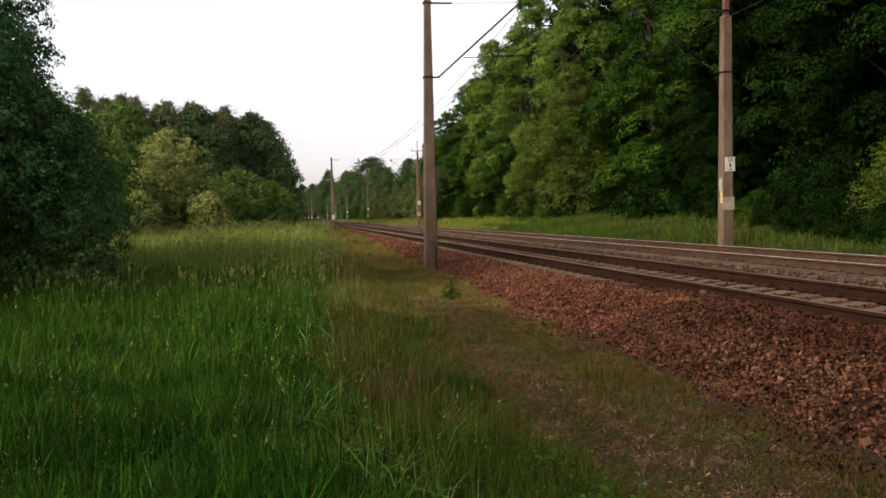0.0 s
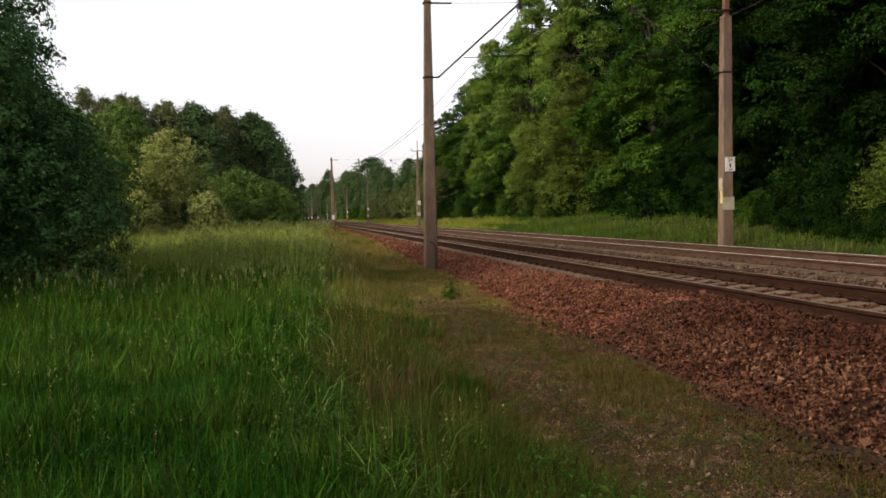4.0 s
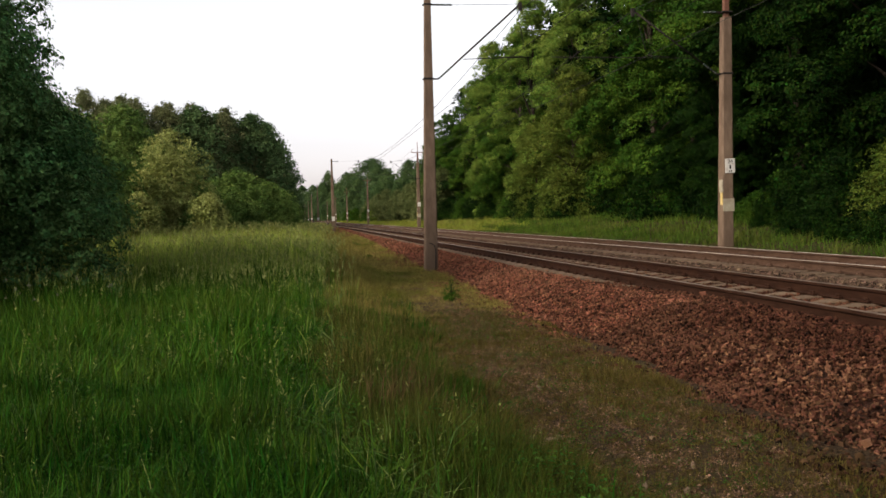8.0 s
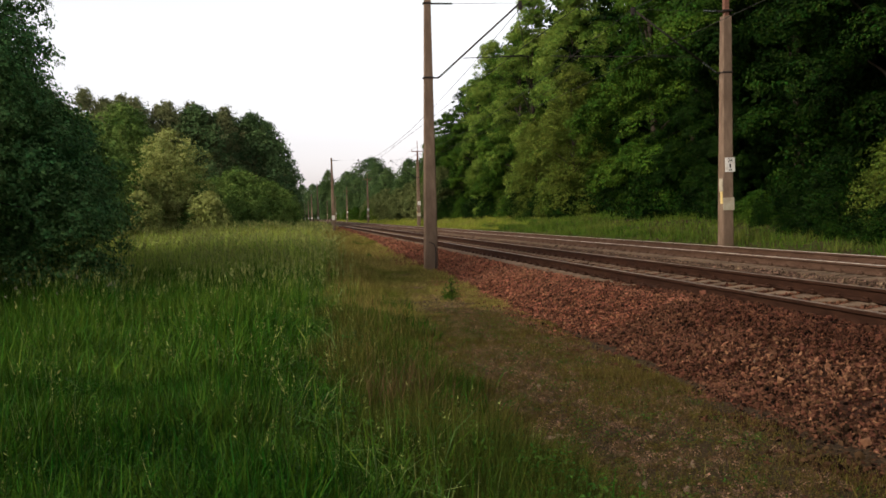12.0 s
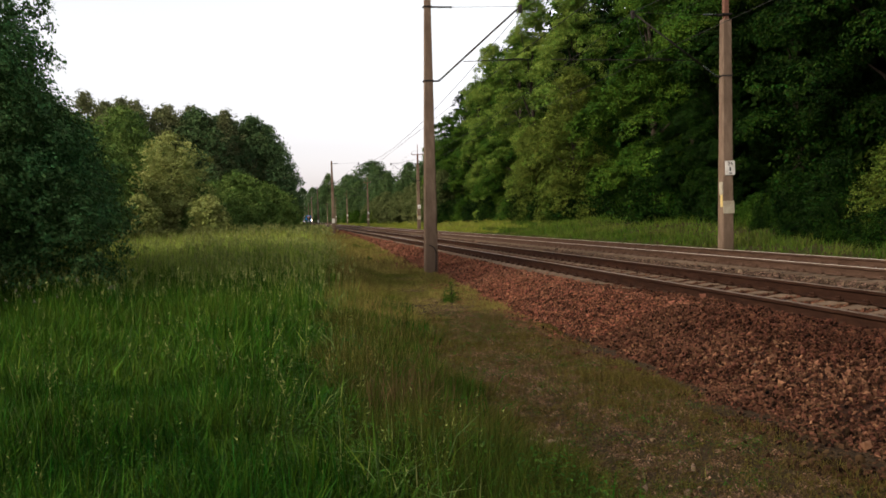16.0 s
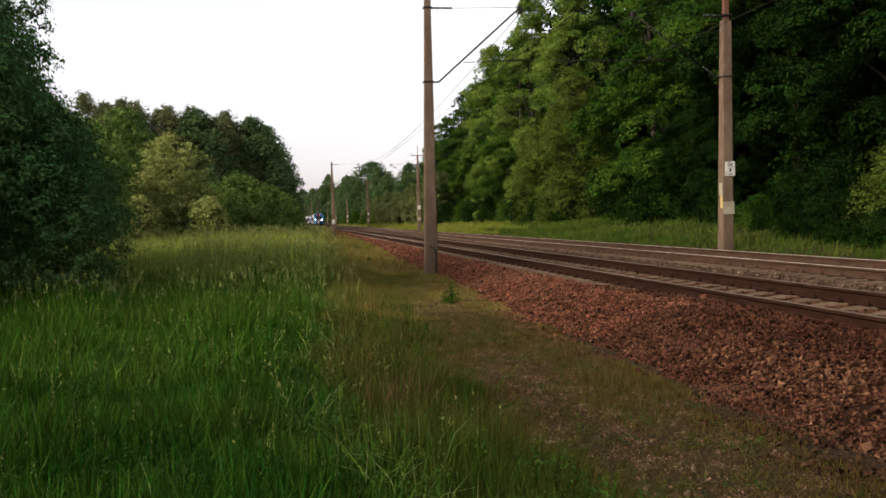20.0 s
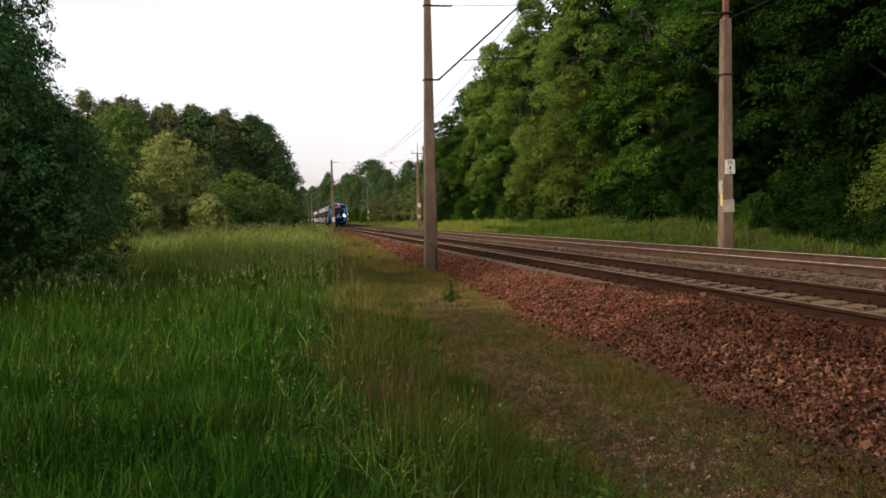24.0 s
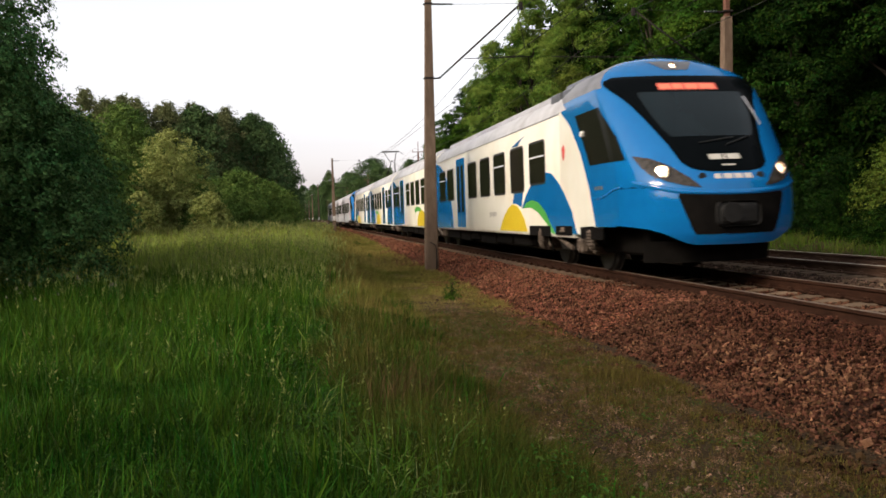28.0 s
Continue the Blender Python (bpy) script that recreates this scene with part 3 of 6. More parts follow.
def crown_points(blobs, count, r, shell=0.3, knots=18):
    """Points and outward normals: every bough (x, y, z, rx, ry, rz) carries knots of foliage on its domed top and rim, every knot its leaves."""
    bl = np.array(blobs, float)
    area = bl[:, 3] * bl[:, 4]
    # the knots, spread over the boughs
    many = knots * len(bl)
    own = r.choice(len(bl), many, p=area / area.sum())
    d = r.normal(0, 1, (many, 3))
    d /= np.linalg.norm(d, axis=1)[:, None]
    d[:, 2] = np.where(d[:, 2] < -0.45, -d[:, 2], d[:, 2])
    c = bl[own, :3] + d * bl[own, 3:] * (0.80 + 0.22 * r.random(many))[:, None]
    rim = np.clip(1 - np.abs(d[:, 2]), 0, 1) ** 3
    c[:, 2] -= rim * bl[own, 5] * r.random(many) * 0.55
    dn = d / bl[own, 3:]
    dn /= np.linalg.norm(dn, axis=1)[:, None]
    # boughs droop outwards from the trunk, each at its own slope
    out = bl[own, :2] / (np.linalg.norm(bl[own, :2], axis=1)[:, None] + 0.3)
    slope = 0.25 + 0.5 * (np.sin(own * 12.9898) * 43758.5453 % 1.0)
    c[:, 2] -= slope * ((c - bl[own, :3])[:, :2] * out).sum(1)
    dn[:, :2] += out * (slope * np.clip(dn[:, 2], 0, 1))[:, None]
    size = bl[own, 3:].mean(1) * 1.45 / math.sqrt(knots) * r.uniform(0.6, 1.4, many)
    # the leaves, on the knots
    pick = r.choice(many, count, p=size ** 2 / (size ** 2).sum())
    e = r.normal(0, 1, (count, 3)) + 0.8 * dn[pick]
    e /= np.linalg.norm(e, axis=1)[:, None]
    k = 1 - shell * r.random(count) ** 1.4 + r.normal(0, 0.10, count)
    k = np.where(r.random(count) < 0.12, r.uniform(0.1, 1.5, count), k)
    p = c[pick] + e * np.array((1.0, 1.0, 0.72)) * (size[pick] * k)[:, None]
    nrm = e + 0.7 * dn[pick]
    nrm /= np.linalg.norm(nrm, axis=1)[:, None]
    return p, nrm


def grow_blobs(height, radius, base, count, r, lean=(0, 0), top=0.55, taper=2.2, bough=1.0, thick=1.0, spires=0):
    """Boughs filling a crown from base to height, widest at the part 0.6 top of its height; most near the outside."""
    out = []
    pk = top * 0.6
    for i in range(count):
        u = (i + r.random()) / count
        z = base + (height - base) * u
        w = radius * (1 - abs((u - pk) / (1 - pk)) ** taper * 0.88 if u > pk else 1 - abs((u - pk) / pk) ** 2.2 * 0.35)
        a, q = i * 2.39996 + r.uniform(-0.5, 0.5), 1 - 0.75 * r.random() ** 2.2
        s = radius * r.uniform(0.27, 0.47) * (1.12 - 0.42 * u) * bough
        c = max(w - s * 0.55, 0) * q
        out.append((math.cos(a) * c + lean[0] * u, math.sin(a) * c + lean[1] * u, min(z, height - s * 0.5), s * r.uniform(0.85, 1.3), s * r.uniform(0.85, 1.3), s * r.uniform(0.52, 0.88) * thick))
    # slim shoots that break the outline of the top
    for i in range(spires):
        a, q = i * 2.39996, 0.8 * math.sqrt((i + 0.5) / spires)
        s = radius * r.uniform(0.07, 0.12)
        out.append((math.cos(a) * q * radius, math.sin(a) * q * radius, base + (height - base) * (1.0 - 0.42 * q ** 2.2) - s * r.uniform(1.2, 4.5), s, s, s * r.uniform(1.6, 3.2)))
    return out


def wood(height, girth, blobs, r, limbs=10, start=0.25):
    """A tapered trunk with limbs to the clumps."""
    bm = bmesh.new()
    pts = [Vector((r.normal(0, 0.012) * height * k / 6, r.normal(0, 0.012) * height * k / 6, height * 0.85 * k / 6)) for k in range(7)]
    pts[0] = Vector((0, 0, -0.4))
    for k in range(6):
        tube(pts[k], pts[k + 1], girth * (1.15 - k / 6), girth * (1.15 - (k + 1) / 6) + 0.01, n=9, bm=bm, caps=False)
    for b in [blobs[i] for i in r.choice(len(blobs), min(limbs, len(blobs)), replace=False)]:
        c = Vector(b[:3])
        k = min(max(c.z / (height * 0.85) * 0.65, start), 0.9) * 6
        p = pts[int(k)].lerp(pts[min(int(k) + 1, 6)], k % 1)
        mid = p.lerp(c, 0.5) + Vector((0, 0, 0.06 * (c - p).length))
        tube(p, mid, girth * 0.34, girth * 0.2, n=6, bm=bm, caps=False)
        tube(mid, c, girth * 0.2, girth * 0.05, n=6, bm=bm, caps=False)
    return bm


def make_tree(name, label, category, seed, height, radius, base, clumps, leaves, size, mat, girth=0.22, limbs=12, top=0.55, group="", droop=0.3, shell=0.3, taper=2.2, bough=1.0, thick=1.0, spires=0, extra=()):
    r = np.random.default_rng(seed)
    root = thing(name, label, category, group=group)
    blobs = grow_blobs(height, radius, base, clumps, r, top=top, taper=taper, bough=bough, thick=thick, spires=spires) + list(extra)
    # two leaves in three sit in sprays round a twig, the rest singly
    k = 6
    tp, tn = crown_points(blobs, int(leaves * 0.66 / k), r, shell)
    sp = np.repeat(tp, k, 0) + r.normal(0, size * 0.75, (len(tp) * k, 3)) * np.array((1, 1, 0.7))
    lp, ln = crown_points(blobs, int(leaves * 0.34), r, shell + 0.12)
    v, f = leaf_cloud(np.concatenate([sp, lp]), np.concatenate([np.repeat(tn + r.normal(0, 0.22, tn.shape), k, 0), ln]), size, r, droop)
    part("trunk", wood(height, girth, blobs, r, limbs), M_BARK, root)
    part("crown", mesh_np("crown", v, f, mat), None, root)
    return root


def put(root, x, y, rz=0, s=1.0, sz=None, z=None, used=set()):
    """Stands a tree on the ground; the first call moves the tree itself, later ones copy it."""
    zz = float(ground_z(x, y)) - 0.05 if z is None else z
    m = pose(x, y, zz, 0, 0, rz)
    ob = root if root.name not in used else copy_thing(root, m)
    used.add(root.name)
    ob.matrix_world = m
    ob.scale = (s, s, sz or s)
    return ob


def build_trees():
    G1, G2, G3 = "trees at the forest edge", "trees of the distant wood", "bushes at the meadow's edge"
    oak = make_tree("oak_tree", "tall broadleaf tree with dense green foliage at the forest edge", "tree", 11, 17, 4.6, 1.0, 40, 120000, 0.125, M_LEAF, 0.26, group=G1, shell=0.20, bough=0.70, thick=0.9)
    maple = make_tree("maple_tree", "tall broadleaf tree with fresh green hanging foliage", "tree", 12, 19, 4.2, 0.6, 42, 120000, 0.125, M_LEAF_LIGHT, 0.24, group=G1, shell=0.20, bough=0.76, thick=0.95)
    dark = make_tree("linden_tree", "tall broadleaf forest tree with shade-darkened green foliage", "tree", 13, 18, 5.0, 2.8, 44, 120000, 0.125, M_LEAF_SHADED, 0.28, group=G1, shell=0.16, bough=0.66, thick=0.75)
    olive = make_tree("hornbeam_tree", "broadleaf tree with olive green foliage at the forest edge", "tree", 14, 12, 3.6, 0.6, 46, 60000, 0.13, M_LEAF_OLIVE, 0.2, group=G1)
    # forest across the tracks
    # the nearest lindens stand beyond the view's edge, only to shape the light
    for t, x, y, s, rz in [
            (dark, 21.5, 13, 1.0, 10), (dark, 21.0, 20.5, 1.0, 80), (dark, 20.9, 27.2, 1.0, 200), (dark, 21.2, 34.2, 0.95, 300), (oak, 20.3, 40.0, 0.95, 0), (oak, 20.0, 46.6, 0.95, 120),
            (olive, 18.9, 58, 0.85, 0), (maple, 20.8, 62.5, 0.92, 0), (maple, 19.5, 69.5, 0.95, 90), (olive, 18.4, 65.5, 0.6, 140), (oak, 20.5, 77.5, 0.98, 200), (maple, 19.4, 84.5, 0.9, 200),
            (oak, 19.8, 94, 0.88, 300), (dark, 20.5, 104, 0.85, 40), (oak, 20, 114, 0.8, 77)]:
        put(t, x, y, rz, s)
    # darkened backdrop trees paint the shade in the forest's gaps
    back = make_tree("forest_tree", "tall forest tree with shade-darkened foliage", "tree", 15, 19, 5.4, 0.4, 90, 16000, 0.46, M_LEAF_SHADED, 0.3, 8, group=G1)
    for x, y, s, rz in [(27, 8, 1.1, 10), (27.5, 17, 1.1, 60), (27, 26, 1.15, 120), (27, 35, 1.15, 180), (27, 44, 1.15, 240), (27, 53, 1.15, 300), (27, 63, 1.15, 0), (27, 73, 1.1, 70), (27, 84, 1.1, 140), (36, 20, 1.3, 0), (36, 34, 1.3, 50), (36, 50, 1.3, 100), (36, 68, 1.3, 150), (25, 1, 1.1, 0), (25, 93, 1.0, 200), (25, 103, 0.95, 20), (24.5, 113, 0.85, 90)]:
        put(back, x, y, rz, s)
    shrub = make_tree("shrub", "low leafy shrub at the forest edge", "shrub", 21, 3.0, 1.9, 0.0, 40, 12000, 0.125, M_LEAF, 0.05, 8, group="shrubs at the forest edge")
    shrub2 = make_tree("shrub", "yellowish green shrub on the grassy bank", "shrub", 22, 3.2, 1.8, 0.0, 40, 12000, 0.12, M_LEAF_OLIVE, 0.05, 8, group="shrubs at the forest edge")
    shrub3 = make_tree("shrub", "shade-darkened undergrowth shrub below the forest trees", "shrub", 23, 3.2, 2.1, 0.0, 40, 10000, 0.14, M_LEAF_SHADED, 0.05, 8, group="shrubs at the forest edge")
    for i in range(30):
        y = 35.5 + i * 2.7
        if 46 < y < 55:
            continue
        put(shrub2 if i % 6 == 2 and i > 10 else (shrub if i % 4 == 1 and i > 6 else shrub3), 18.1 + 0.6 * math.sin(i * 2.3), y, i * 57, 0.55 + 0.4 * ((i * 7) % 5) / 5)
    for i in range(10):
        put(shrub3, 21.0 + 0.8 * math.sin(i * 3.1), 24 + i * 7.3, i * 83, 1.2)
    for i, (x, y, k) in enumerate(((14.0, 15.5, .30), (14.2, 17.4, .34), (14.3, 19.2, .32), (14.7, 20.6, .38), (15.0, 22.0, .33), (15.2, 23.4, .40), (15.6, 25.0, .30), (16.0, 26.6, .38), (16.4, 28.4, .28), (16.9, 30.4, .38),
                                    (17.2, 32.4, .28), (17.6, 34.2, .42), (15.2, 16.5, .55), (15.6, 18.8, .55), (15.7, 20.6, .58), (16.5, 24.5, .60), (17.6, 29.5, .62))):
        put(shrub if i % 8 == 1 else shrub3, x + 0.3 * math.sin(i * 2.9), y, i * 71, k * (0.75 + 0.5 * ((i * 7) % 4) / 3), k * (0.6 + 0.7 * ((i * 5) % 7) / 6))
    # unseen trees added behind and beside the viewpoint to darken low sky and reflections
    for i in range(13):
        put(back, -37 + 2.0 * math.sin(i * 1.3), -42 + i * 8.0, i * 33, 0.72 + 0.06 * math.sin(i * 2.3))
    for i in range(13):
        put(back, -30 + 2.5 * math.sin(i * 2.1), -46 + i * 8.0, i * 77, 0.62 + 0.08 * math.sin(i * 1.7))
    for i in range(10):
        put(back, -20 + i * 7.5, -52 + 2 * math.sin(i * 2.9), i * 83, 0.8)
        put(back, -24 + i * 7.5, -44 + 3 * math.sin(i * 1.9), i * 51, 0.7 + 0.08 * math.sin(i * 2.7))
    # small darkened copies paint shade at the forest's foot
    for x, y, rz, k in ((18.6, 36.0, 250, .42), (18.9, 39.5, 90, .40)):
        put(dark, x, y, rz, k)
    put(shrub2, 15.7, 20.7, 60, 0.66)
    put(shrub2, 19.5, 24.8, 20, 0.88)
    put(shrub2, 19.2, 21.6, 120, 0.82)
    dry = make_tree("shrub", "greyish half-bare bush beside the far track", "shrub", 24, 6.0, 2.6, 0.0, 34, 16000, 0.2, M_LEAF_GREY, 0.08, 16, group="shrubs at the forest edge")
    put(dry, 17.4, 104, 0, 1.05)
    put(dry, 17.0, 112, 90, 0.9)
    put(dry, 17.2, 121, 200, 0.95)
    for i, (y, k) in enumerate(((133, .9), (147, .85), (163, .95), (181, .9), (200, .8))):
        put(dry, 17.0 - 0.1 * i, y, i * 77, k)
    for i in range(13):
        y = 172 + i * 13
        put(shrub if i % 3 else shrub2, 15.4 + 0.5 * math.sin(i * 2.7) + bend(y), y, i * 49, 0.85 + 0.25 * math.sin(i * 1.9))
    # far wood on both sides where the line runs out of sight
    far = make_tree("far_tree", "round-topped deciduous tree in the distant wood", "tree", 31, 17, 6.2, 0.3, 190, 30000, 0.33, M_LEAF_WOOD, 0.3, 6, group=G2, taper=1.9, bough=0.52, thick=1.5, spires=30)
    far2 = make_tree("far_tree", "green deciduous tree in the distant wood", "tree", 32, 15, 5.6, 0.3, 160, 26000, 0.33, M_LEAF_FAR, 0.3, 6, group=G2, taper=1.9, bough=0.55, thick=1.4, spires=26)
    pine = make_tree("pine_tree", "dark pine with an uneven flat crown above the wood", "tree", 33, 17.2, 4.2, 5.0, 80, 16000, 0.25, M_NEEDLE, 0.24, 14, top=0.5, taper=1.15, bough=0.46, thick=1.7, spires=22, group=G2)
    for (t, x, y, s, rz) in [(far2, 20, 122, .72, 0), (far, 22.5, 132, .7, 50), (far2, 21, 146, .56, 100), (far2, 20.5, 160, .58, 10), (far, 23, 178, .66, 0), (far2, 25, 168, .72, 90), (far2, 21, 205, .62, 40), (far2, 22.5, 218, .75, 20),
                             (far2, 18.8, 300, 1.0, 120), (far, 18.5, 285, .8, 200), (far, 18.5, 322, .98, 10), (far2, 17.8, 372, 1.0, 70), (far, 16.5, 425, 1.0, 30), (far, 14, 480, 1.1, 0), (far2, 19, 270, .8, 30), (far, 24, 262, .9, 30), (far, 30, 180, .7, 130),
                             (far2, 28, 205, .7, 60), (far, 10, 540, 1.2, 15), (far, 22, 345, 1.0, 15), (far, 4, 600, 1.3, 15), (far, -3, 660, 1.4, 60), (far, 15, 565, 1.2, 80), (far, -11, 720, 1.4, 140), (far, -11.5, 480, 1.1, 50), (far, -17, 540, 1.2, 90)]:
        put(t, x, y, rz, s)
    put(far, 28.5, 330, 77, 2.05, 1.25)
    put(far2, 15.2, 420, 60, 1.0, 1.5)
    # the wood on the meadow's far side
    for (t, x, y, s, rz) in [(far, -6, 128, .93, 0), (far, -13, 122, .95, 40), (far, -21, 118, .9, 80), (far2, -29, 112, .9, 0), (far, -38, 108, .95, 120), (far2, -46, 100, 1.05, 190), (far, -5, 150, 1.0, 60), (far, -4.5, 175, .95, 160),
                             (far, -5, 205, .95, 10), (far, -7, 240, 1.0, 50), (far2, -12, 280, 1.0, 90), (far, -17, 330, 1.1, 0), (far, -25, 400, 1.1, 0), (far, -3.0, 190, .6, 30), (far2, -54, 92, 1.1, 0), (far2, -62, 80, 1.1, 30),
                             (far, -9.5, 136, .95, 30), (far, -17, 130, .95, 200), (far, -25, 126, 1.0, 10), (far, -34, 120, 1.0, 60), (far2, -2.6, 160, .45, 30), (far, -40, 125, 1.05, 60), (far2, -31, 123, 1.04, 33), (far, -21.5, 126, .98, 133), (far2, -14.5, 128, 1.06, 233), (far, -11, 131, .95, 15), (far2, -25, 121, 1.05, 75)]:
        put(t, x, y, rz, s)
    for i, (x, y, s) in enumerate([(-34, 116, 1.0), (-31, 119, 1.06), (-28.5, 117, 1.0), (-27, 121, 1.08), (-24, 119, 1.03), (-22.5, 122, 1.1), (-20.5, 120, 1.0), (-18, 123, 1.04), (-16.5, 121, 1.0), (-14, 125, 1.02), (-11.5, 123, .97), (-9.5, 127, .98), (-7, 131, .95), (-5.4, 134, .9), (-37, 114, 1.02)]):
        rz = i * 67
        put(pine, x, y, rz, s * 0.95, s * (0.96 + 0.04 * math.sin(i * 2.4)))
    # meadow edge: bushes and the near dark tree
    pale = make_tree("willow", "pale grey-green willow standing over lower bushes", "tree", 41, 8.4, 3.3, 0.2, 80, 30000, 0.17, M_LEAF_PALE, 0.15, 10, top=0.85, bough=0.8, group=G3)
    put(pale, -9.75, 72, 0, 1.0, 0.97)
    bush = make_tree("bush", "rounded green bush at the meadow's edge", "shrub", 42, 5.0, 3.0, 0.0, 60, 16000, 0.19, M_LEAF_MID, 0.07, 8, group=G3)
    bush2 = make_tree("bush", "olive green bush at the meadow's edge", "shrub", 43, 4.0, 2.6, 0.0, 46, 12000, 0.2, M_LEAF_MID, 0.07, 8, group=G3)
    bush3 = make_tree("bush", "pale grey-green sapling bush in the tall grass", "shrub", 45, 3.2, 1.5, 0.0, 30, 7000, 0.17, M_LEAF_PALE, 0.04, 8, group=G3)
    for (t, x, y, s, rz) in [(bush, -5.4, 84, 1.1, 0), (bush, -3.0, 90, .95, 80), (bush2, -8.0, 74, 1.0, 0), (bush3, -10.4, 62, 1.0, 50), (bush2, -12.6, 63, 1.0, 140), (bush3, -6.4, 66, 1.0, 120), (bush2, -5, 78, .9, 120), (bush, -2.2, 98, .9, 200),
                             (bush, -15.5, 66, 1.5, 30), (bush, -18, 74, 1.9, 100), (bush, -14.5, 54, 1.3, 200), (bush2, -7, 70, .75, 200), (bush, -8.5, 96, 1.05, 10), (bush, -14, 98, 1.7, 70), (bush, -22, 90, 2.0, 70), (bush, -27, 84, 2.0, 0)]:
        put(t, x, y, rz, s)
    mid = make_tree("ash_tree", "light green broadleaf tree behind the near tree", "tree", 44, 9.5, 3.6, 0.2, 80, 30000, 0.18, M_LEAF_MID, 0.2, 10, group=G3)
    put(mid, -15.3, 82, 0, 1.18)
    put(mid, -20.5, 80, 90, 1.12)
    put(mid, -12.5, 50, 30, 0.62)
    # low boughs reaching out over the grass, and one thin high branch
    leafy = [(x, y, z, 0.85, 0.9, 0.62) for z, x in ((1.75, 4.4), (2.3, 4.3), (3.0, 4.05), (3.5, 3.8), (4.0, 3.3)) for y in (-1.3, 0.0, 1.4)] * 2
    leafy += [(x, y, z, 0.55, 0.6, 0.36) for z, x in ((5.0, 3.65), (5.35, 3.45), (5.85, 3.55), (6.4, 3.5), (7.0, 3.4)) for y in (-0.7, 0.5)] * 4
    near = make_tree("hawthorn_tree", "dark leafy tree with low hanging branches in the meadow", "tree", 51, 11.0, 4.7, 0.7, 130, 400000, 0.072, M_LEAF_THORN, 0.18, 20, top=0.3, taper=1.05, shell=0.25, bough=0.72, extra=leafy, group="dark trees in the meadow")
    put(near, -8.72, 17.5, 0, 1.0)
    near2 = make_tree("hawthorn_tree", "dark leafy tree with low branches in the meadow", "tree", 52, 10.0, 3.9, 0.4, 66, 90000, 0.12, M_LEAF_THORN, 0.18, 16, top=0.42, taper=0.85, group="dark trees in the meadow")
    put(near2, -9.6, 24.0, 110, 1.1)
    put(near2, -9.4, 29.0, 210, 0.55)
    global SWAYING
    SWAYING = [o for o in (*near.children, *maple.children, *pale.children) if o.name.startswith("crown")]


build_trees()


# ---- grass, seed heads, flowers and weeds ----
def blades(x, y, h, w, r, lean=0.35, segs=2, z=None, wind=0.12):
    """Bent tapering blades standing at x, y. Arrays of verts and triangles."""
    n = len(x)
    z = ground_z(x, y) if z is None else z
    a, f = r.random(n) * 2 * math.pi, r.random(n) * 2 * math.pi
    d = np.stack([np.cos(a) + wind, np.sin(a)], 1)
    side = np.stack([np.cos(f), np.sin(f)], 1) * (w / 2)[:, None]
    l = (np.abs(r.normal(0, lean, n)) + 0.05) * h
    v = []
    for u, k in ((0, 0.8), (0.55, 1.0), (1.0, 0.0)) if segs == 2 else ((0, 1.0), (1.0, 0.0)):
        c = np.stack([x, y], 1) + d * (l * u ** 1.8)[:, None]
        zz = z - 0.02 + h * u * (1 - 0.38 * u * np.minimum(l / h, 1.6))
        if k:
            v.append(np.concatenate([c - side * k, zz[:, None]], 1))
            v.append(np.concatenate([c + side * k, zz[:, None]], 1))
        else:
            v.append(np.concatenate([c, zz[:, None]], 1))
    k = len(v)
    vv = np.stack(v, 1).reshape(-1, 3)
    i = np.arange(n)[:, None] * k
    if k == 5:
        t = np.stack([np.concatenate([i, i + 1, i + 3], 1), np.concatenate([i, i + 3, i + 2], 1), np.concatenate([i + 2, i + 3, i + 4], 1)], 1).reshape(-1, 3)
    else:
        t = np.concatenate([i, i + 1, i + 2], 1)
    return vv, t


def scatter(n, y0, y1, left, right, r):
    """Points between the open meadow's left limit and a right border, even in area."""
    y = np.sqrt(r.uniform(y0 * y0, y1 * y1, n))
    u = r.random(n)
    a, b = left(y), right(y)
    return a + (b - a) * u, y


def border(y):
    """Where the tall meadow grass ends towards the track."""
    return np.interp(y, [0, 3.5, 4.6, 5.6, 6.7, 9, 15.6, 27, 50, 80, 120], [0.5, 1.0, 1.02, 0.95, 0.80, 0.74, 1.0, 1.5, 2.3, 3.1, 3.4]) + 0.16 * np.sin(y * 1.9) + 0.1 * np.sin(y * 5.3)


def toe(y):
    """Where the grass of the verge gives way to the ballast."""
    return np.interp(y, [0, 8, 14, 18, 31, 50, 83, 120], [2.78, 3.1, 3.2, 3.4, 3.5, 3.9, 4.2, 4.4])


def trodden(y):
    """Middle line of the worn strip of litter and gravel along the verge."""
    return np.interp(y, [2.5, 4.7, 5.4, 6.2, 8.8, 10.6, 15, 24], [2.45, 2.2, 1.95, 1.85, 2.15, 2.3, 2.45, 2.6])


def patchy(x, y):
    """Slow variation of the meadow's height, 0.6 to 1.2."""
    return 0.9 + 0.20 * np.sin(x * 0.9 + 0.35 * y) * np.sin(y * 0.45 - x * 0.3) + 0.22 * np.sin(x * 2.3 - y * 1.1) * np.sin(y * 1.7 + x)


TUFTS = []


